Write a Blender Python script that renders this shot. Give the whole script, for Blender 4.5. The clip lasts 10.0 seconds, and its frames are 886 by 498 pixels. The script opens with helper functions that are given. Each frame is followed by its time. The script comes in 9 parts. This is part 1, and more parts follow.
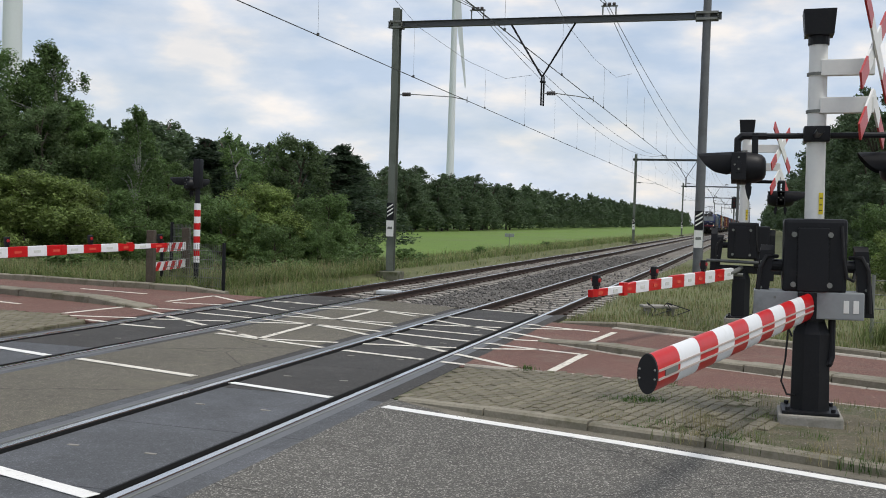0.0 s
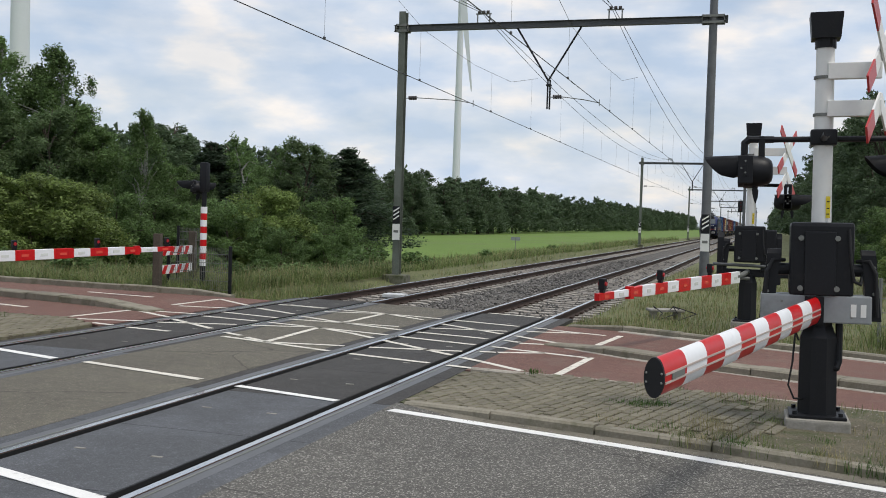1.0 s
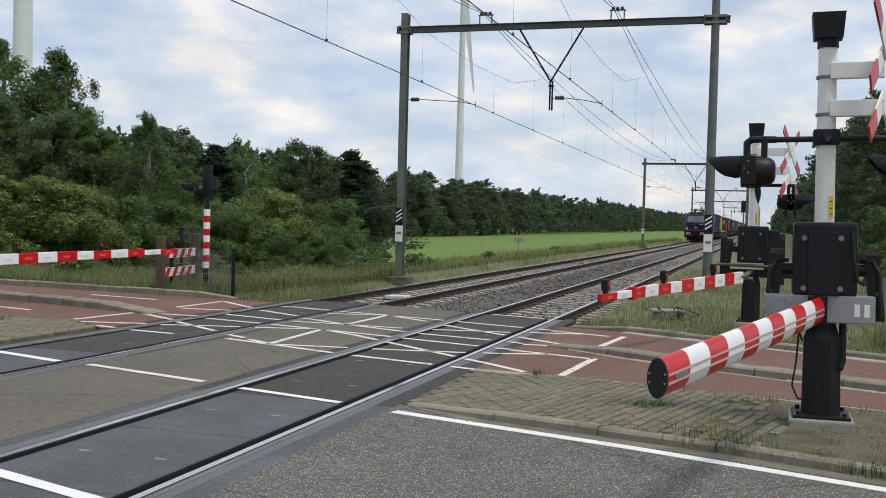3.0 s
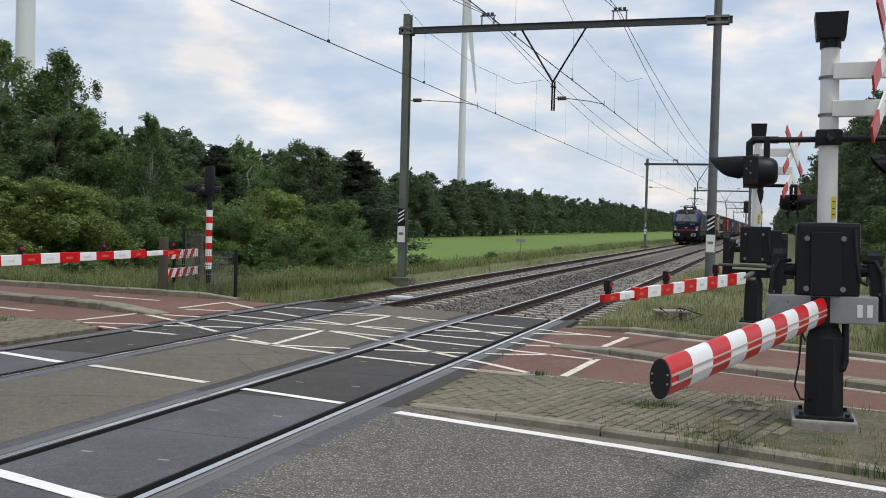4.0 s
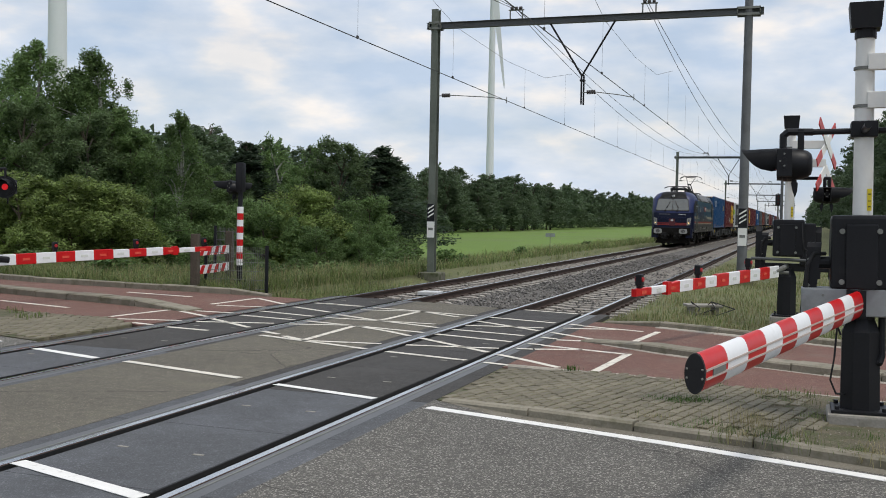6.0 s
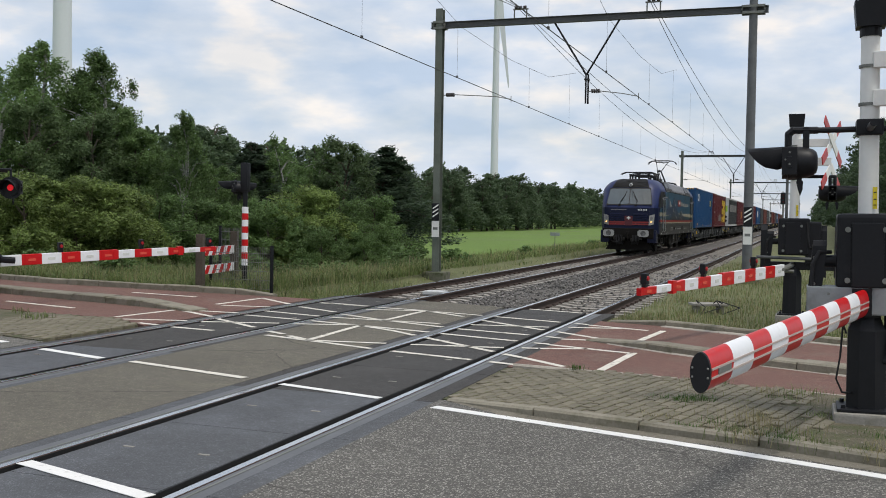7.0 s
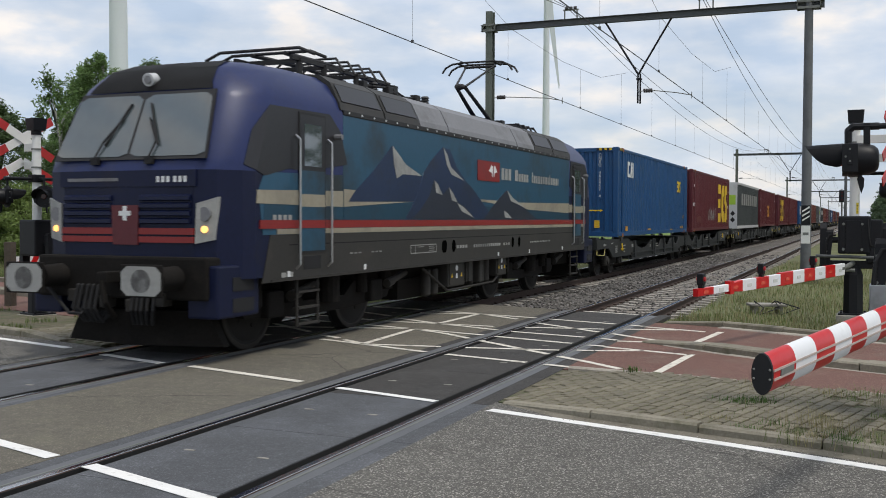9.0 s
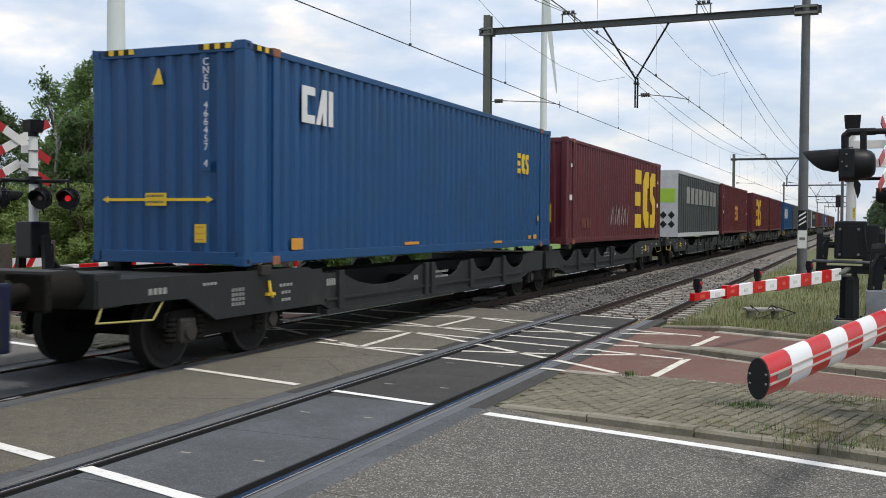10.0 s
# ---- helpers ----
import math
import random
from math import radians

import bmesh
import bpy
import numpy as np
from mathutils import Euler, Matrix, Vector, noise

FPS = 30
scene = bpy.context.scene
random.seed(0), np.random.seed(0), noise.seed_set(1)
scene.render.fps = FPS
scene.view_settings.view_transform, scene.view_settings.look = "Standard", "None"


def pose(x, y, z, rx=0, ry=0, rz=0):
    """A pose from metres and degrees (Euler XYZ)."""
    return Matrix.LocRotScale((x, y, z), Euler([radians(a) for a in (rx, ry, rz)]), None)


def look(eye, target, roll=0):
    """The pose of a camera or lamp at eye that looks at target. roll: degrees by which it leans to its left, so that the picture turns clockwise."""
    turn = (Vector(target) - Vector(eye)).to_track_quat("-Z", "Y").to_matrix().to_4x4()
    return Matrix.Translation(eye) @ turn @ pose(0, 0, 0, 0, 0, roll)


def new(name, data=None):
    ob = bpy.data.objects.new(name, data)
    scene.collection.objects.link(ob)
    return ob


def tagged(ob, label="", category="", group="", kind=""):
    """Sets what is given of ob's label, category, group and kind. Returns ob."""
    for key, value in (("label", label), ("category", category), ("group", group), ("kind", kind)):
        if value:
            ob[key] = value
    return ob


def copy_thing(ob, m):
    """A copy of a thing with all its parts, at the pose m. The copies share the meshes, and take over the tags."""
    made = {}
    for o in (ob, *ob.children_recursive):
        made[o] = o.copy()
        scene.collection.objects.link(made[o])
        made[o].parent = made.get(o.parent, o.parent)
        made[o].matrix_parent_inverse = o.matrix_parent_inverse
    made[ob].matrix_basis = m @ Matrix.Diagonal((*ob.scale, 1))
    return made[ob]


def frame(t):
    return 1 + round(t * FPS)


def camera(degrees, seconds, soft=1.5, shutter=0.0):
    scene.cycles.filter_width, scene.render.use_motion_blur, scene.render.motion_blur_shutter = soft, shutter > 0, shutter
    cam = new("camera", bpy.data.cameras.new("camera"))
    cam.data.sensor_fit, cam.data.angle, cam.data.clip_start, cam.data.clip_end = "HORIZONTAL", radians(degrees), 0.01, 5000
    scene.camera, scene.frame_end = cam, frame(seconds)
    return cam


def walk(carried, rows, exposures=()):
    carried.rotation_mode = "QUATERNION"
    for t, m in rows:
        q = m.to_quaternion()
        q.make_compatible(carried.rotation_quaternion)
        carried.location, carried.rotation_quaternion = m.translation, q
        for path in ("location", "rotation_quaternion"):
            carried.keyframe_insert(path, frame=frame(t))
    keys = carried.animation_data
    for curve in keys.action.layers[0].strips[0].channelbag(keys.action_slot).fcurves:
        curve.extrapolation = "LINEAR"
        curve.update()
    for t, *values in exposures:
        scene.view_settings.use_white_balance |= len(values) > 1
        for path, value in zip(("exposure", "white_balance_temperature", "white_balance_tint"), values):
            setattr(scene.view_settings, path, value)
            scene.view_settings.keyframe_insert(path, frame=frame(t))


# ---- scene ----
# camera: held by hand at one spot beside the crossing, turning slowly and swaying a little
cam = camera(47.54, 10.0, 0.95, 0.06)
PATH = [(t, pose(e * math.cos(radians(y)), e * math.sin(radians(y)), 1.78, 90 + p, r, y)) for t, e, y, p, r in (
    (0.0, 0.014, 17.174, -1.846, -1.744), (0.5, 0.014, 17.213, -1.707, -1.882), (1.0, 0.012, 17.517, -1.66, -1.759),
    (1.5, 0.013, 17.702, -1.782, -1.738), (2.0, 0.014, 17.648, -1.843, -1.633), (2.5, 0.015, 17.648, -1.655, -1.553),
    (4.0, 0.014, 17.814, -1.548, -1.473), (4.5, 0.013, 18.099, -1.603, -1.459), (5.0, 0.005, 18.552, -1.671, -1.378),
    (5.5, -0.003, 19.142, -1.79, -1.209), (7.0, -0.006, 19.719, -1.895, -0.945), (7.5, -0.004, 20.158, -1.92, -0.703),
    (8.0, -0.013, 21.201, -1.901, -0.434), (8.5, -0.022, 22.341, -1.784, -0.259), (9.0, -0.026, 22.658, -1.753, -0.172),
    (9.5, -0.023, 22.600, -1.645, -0.235), (10.0, -0.025, 22.489, -1.56, -0.41))]
walk(cam, PATH, [(0.0, 0.0), (8.9, 0.0), (9.4, 0.13), (10.0, 0.17)])

# ---- light: a bright, lightly clouded sky and a veiled sun ----
SUN_EL, SUN_AZ = 66, 112  # degrees; azimuth from +y towards +x
sun = new("sun", bpy.data.lights.new("sun", "SUN"))
sun.data.energy, sun.data.angle, sun.data.color = 2.1, radians(12), (1.0, 0.95, 0.87)
_s = Vector((math.sin(radians(SUN_AZ)) * math.cos(radians(SUN_EL)), math.cos(radians(SUN_AZ)) * math.cos(radians(SUN_EL)), math.sin(radians(SUN_EL))))
sun.matrix_world = look(_s * 50, (0, 0, 0))


def sky_world():
    w = bpy.data.worlds.new("sky")
    w.use_nodes = True
    nt = w.node_tree
    nt.nodes.clear()
    N, L = nt.nodes.new, nt.links.new
    sky = N("ShaderNodeTexSky")
    sky.sky_type, sky.sun_disc = "NISHITA", False
    sky.sun_elevation, sky.sun_rotation = radians(SUN_EL), radians(SUN_AZ)
    sky.air_density, sky.dust_density, sky.ozone_density = 1.0, 1.5, 1.5
    tc, mp = N("ShaderNodeTexCoord"), N("ShaderNodeMapping")
    mp.inputs["Scale"].default_value = (1, 1, 2.6)
    mp.inputs["Location"].default_value = (0.35, 0.2, 0.1)
    L(tc.outputs["Generated"], mp.inputs["Vector"])
    # broad cloud cover
    n1 = N("ShaderNodeTexNoise")
    n1.inputs["Scale"].default_value, n1.inputs["Detail"].default_value, n1.inputs["Roughness"].default_value = 4.2, 7, 0.55
    L(mp.outputs["Vector"], n1.inputs["Vector"])
    r1 = N("ShaderNodeValToRGB")
    r1.color_ramp.elements[0].position, r1.color_ramp.elements[1].position = 0.40, 0.62
    r1.color_ramp.elements[0].color, r1.color_ramp.elements[1].color = (0.70, 0.70, 0.70, 1), (0.97, 0.97, 0.97, 1)
    L(n1.outputs["Fac"], r1.inputs["Fac"])
    # small bright puffs and grey undersides
    n2 = N("ShaderNodeTexNoise")
    n2.inputs["Scale"].default_value, n2.inputs["Detail"].default_value = 10, 6
    L(mp.outputs["Vector"], n2.inputs["Vector"])
    r2 = N("ShaderNodeValToRGB")
    e = r2.color_ramp.elements
    e[0].position, e[0].color = 0.36, (5.3, 6.3, 7.8, 1)
    e[1].position, e[1].color = 0.68, (9.7, 9.1, 8.6, 1)
    m = e.new(0.54)
    m.color = (7.0, 7.5, 8.3, 1)
    L(n2.outputs["Fac"], r2.inputs["Fac"])
    mix = N("ShaderNodeMix")
    mix.data_type = "RGBA"
    L(r1.outputs["Color"], mix.inputs["Factor"])
    L(sky.outputs["Color"], mix.inputs["A"])
    L(r2.outputs["Color"], mix.inputs["B"])
    bg, out = N("ShaderNodeBackground"), N("ShaderNodeOutputWorld")
    bg.inputs["Strength"].default_value = 0.108
    L(mix.outputs["Result"], bg.inputs["Color"])
    L(bg.outputs["Background"], out.inputs["Surface"])
    scene.world = w


sky_world()
# ---- materials ----
def material(name, color, rough=0.7, metal=0.0, var=0.18, scale=3.0, fine=40.0, bump=0.15, dist=0.01, rand=0.0, island=0.0, spots=None, spec=0.5, coat=0.0):
    """Principled surface: two scales of colour variation, fine relief, optional dirt spots (colour, scale, amount)."""
    m = bpy.data.materials.new(name)
    m.use_nodes = True
    nt = m.node_tree
    N, L = nt.nodes.new, nt.links.new
    b = nt.nodes["Principled BSDF"]
    tc = N("ShaderNodeTexCoord")
    big, small = N("ShaderNodeTexNoise"), N("ShaderNodeTexNoise")
    big.inputs["Scale"].default_value, big.inputs["Detail"].default_value = scale, 5
    small.inputs["Scale"].default_value, small.inputs["Detail"].default_value = fine, 3
    for n in (big, small):
        L(tc.outputs["Object"], n.inputs["Vector"])
    add = N("ShaderNodeMath")
    add.operation = "ADD"
    L(big.outputs["Fac"], add.inputs[0])
    L(small.outputs["Fac"], add.inputs[1])
    last = add
    if rand:
        oi, mul, a2 = N("ShaderNodeObjectInfo"), N("ShaderNodeMath"), N("ShaderNodeMath")
        mul.operation, a2.operation = "MULTIPLY_ADD", "ADD"
        mul.inputs[1].default_value, mul.inputs[2].default_value = rand, -rand / 2
        L(oi.outputs["Random"], mul.inputs[0])
        L(mul.outputs[0], a2.inputs[0])
        L(last.outputs[0], a2.inputs[1])
        last = a2
    if island:
        ge, mul, a2 = N("ShaderNodeNewGeometry"), N("ShaderNodeMath"), N("ShaderNodeMath")
        mul.operation, a2.operation = "MULTIPLY_ADD", "ADD"
        mul.inputs[1].default_value, mul.inputs[2].default_value = island, -island / 2
        L(ge.outputs["Random Per Island"], mul.inputs[0])
        L(mul.outputs[0], a2.inputs[0])
        L(last.outputs[0], a2.inputs[1])
        last = a2
    mr = N("ShaderNodeMapRange")
    mr.inputs["From Min"].default_value, mr.inputs["From Max"].default_value = 0.55, 1.45
    mr.inputs["To Min"].default_value, mr.inputs["To Max"].default_value = 1 - var, 1 + var
    mr.clamp = False
    L(last.outputs[0], mr.inputs["Value"])
    sc = N("ShaderNodeVectorMath")
    sc.operation = "SCALE"
    sc.inputs[0].default_value = color
    L(mr.outputs["Result"], sc.inputs["Scale"])
    col = sc.outputs["Vector"]
    if spots:
        tint, sscale, lo, hi = spots
        sn, ramp, mix = N("ShaderNodeTexNoise"), N("ShaderNodeMapRange"), N("ShaderNodeMix")
        sn.inputs["Scale"].default_value, sn.inputs["Detail"].default_value, sn.inputs["Roughness"].default_value = sscale, 6, 0.65
        L(tc.outputs["Object"], sn.inputs["Vector"])
        ramp.inputs["From Min"].default_value, ramp.inputs["From Max"].default_value = lo, hi
        L(sn.outputs["Fac"], ramp.inputs["Value"])
        mix.data_type = "RGBA"
        L(ramp.outputs["Result"], mix.inputs["Factor"])
        L(col, mix.inputs["A"])
        mix.inputs["B"].default_value = (*tint, 1)
        col = mix.outputs["Result"]
    L(col, b.inputs["Base Color"])
    b.inputs["Roughness"].default_value, b.inputs["Metallic"].default_value = rough, metal
    b.inputs["Specular IOR Level"].default_value = spec
    b.inputs["Coat Weight"].default_value = coat
    if bump:
        bp = N("ShaderNodeBump")
        bp.inputs["Strength"].default_value, bp.inputs["Distance"].default_value = bump, dist
        L(small.outputs["Fac"], bp.inputs["Height"])
        L(bp.outputs["Normal"], b.inputs["Normal"])
    return m


def paving(name, color, grain=110, contrast=0.5, stain=None, crack=0.0, rough=0.9):
    """Asphalt: single chippings of differing brightness, stains at two scales and thin cracks."""
    m = material(name, color, rough, var=0.22, scale=0.55, fine=9, bump=0.0, spots=stain, spec=0.25)
    nt = m.node_tree
    N, L = nt.nodes.new, nt.links.new
    b = nt.nodes["Principled BSDF"]
    src = b.inputs["Base Color"].links[0].from_socket
    tc = N("ShaderNodeTexCoord")
    vo, wn = N("ShaderNodeTexVoronoi"), N("ShaderNodeTexNoise")
    vo.inputs["Scale"].default_value = grain
    wn.inputs["Scale"].default_value, wn.inputs["Detail"].default_value = grain * 2.2, 2
    L(tc.outputs["Object"], vo.inputs["Vector"])
    L(tc.outputs["Object"], wn.inputs["Vector"])
    sep = N("ShaderNodeSeparateColor")
    L(vo.outputs["Color"], sep.inputs["Color"])
    pw = N("ShaderNodeMath")
    pw.operation = "POWER"
    pw.inputs[1].default_value = 6.0
    L(sep.outputs[0], pw.inputs[0])
    ad = N("ShaderNodeMath")
    ad.operation = "MULTIPLY_ADD"
    ad.inputs[1].default_value = 0.5
    L(wn.outputs["Fac"], ad.inputs[0])
    L(pw.outputs[0], ad.inputs[2])
    mr = N("ShaderNodeMapRange")
    mr.inputs["From Max"].default_value = 1.2
    mr.inputs["To Min"].default_value, mr.inputs["To Max"].default_value = 1 - contrast, 1 + contrast * 2.2
    L(ad.outputs[0], mr.inputs["Value"])
    sc = N("ShaderNodeVectorMath")
    sc.operation = "SCALE"
    L(src, sc.inputs[0])
    L(mr.outputs["Result"], sc.inputs["Scale"])
    col = sc.outputs["Vector"]
    if crack:
        dn, mix0, cv, th, mix = N("ShaderNodeTexNoise"), N("ShaderNodeMix"), N("ShaderNodeTexVoronoi"), N("ShaderNodeMapRange"), N("ShaderNodeMix")
        dn.inputs["Scale"].default_value, dn.inputs["Detail"].default_value = 2.2, 5
        L(tc.outputs["Object"], dn.inputs["Vector"])
        mix0.data_type = "RGBA"
        mix0.inputs["Factor"].default_value = 0.22
        L(tc.outputs["Object"], mix0.inputs["A"])
        L(dn.outputs["Color"], mix0.inputs["B"])
        cv.feature = "DISTANCE_TO_EDGE"
        cv.inputs["Scale"].default_value = crack
        L(mix0.outputs["Result"], cv.inputs["Vector"])
        th.inputs["From Min"].default_value, th.inputs["From Max"].default_value = 0.0, 0.0055
        th.inputs["To Min"].default_value, th.inputs["To Max"].default_value = 0.6, 0.0
        L(cv.outputs["Distance"], th.inputs["Value"])
        mix.data_type = "RGBA"
        L(th.outputs["Result"], mix.inputs["Factor"])
        L(col, mix.inputs["A"])
        mix.inputs["B"].default_value = (0.022, 0.021, 0.019, 1)
        col = mix.outputs["Result"]
    L(col, b.inputs["Base Color"])
    bp = N("ShaderNodeBump")
    bp.inputs["Strength"].default_value, bp.inputs["Distance"].default_value = 0.7, 0.004
    L(ad.outputs[0], bp.inputs["Height"])
    L(bp.outputs["Normal"], b.inputs["Normal"])
    return m


def glow(name, color, strength):
    m = bpy.data.materials.new(name)
    m.use_nodes = True
    b = m.node_tree.nodes["Principled BSDF"]
    b.inputs["Base Color"].default_value = (*color, 1)
    b.inputs["Emission Color"].default_value = (*color, 1)
    b.inputs["Emission Strength"].default_value = strength
    return m


def leaf_material(name, color, var=0.45):
    m = material(name, color, 0.55, var=var, scale=0.5, fine=5, bump=0, island=0.9, rand=0.35, spec=0.3)
    nt = m.node_tree
    b, out = nt.nodes["Principled BSDF"], nt.nodes["Material Output"]
    tr, mix = nt.nodes.new("ShaderNodeBsdfTranslucent"), nt.nodes.new("ShaderNodeMixShader")
    src = b.inputs["Base Color"].links[0].from_socket
    nt.links.new(src, tr.inputs["Color"])
    mix.inputs[0].default_value = 0.45
    nt.links.new(b.outputs[0], mix.inputs[1])
    nt.links.new(tr.outputs[0], mix.inputs[2])
    nt.links.new(mix.outputs[0], out.inputs["Surface"])
    return m


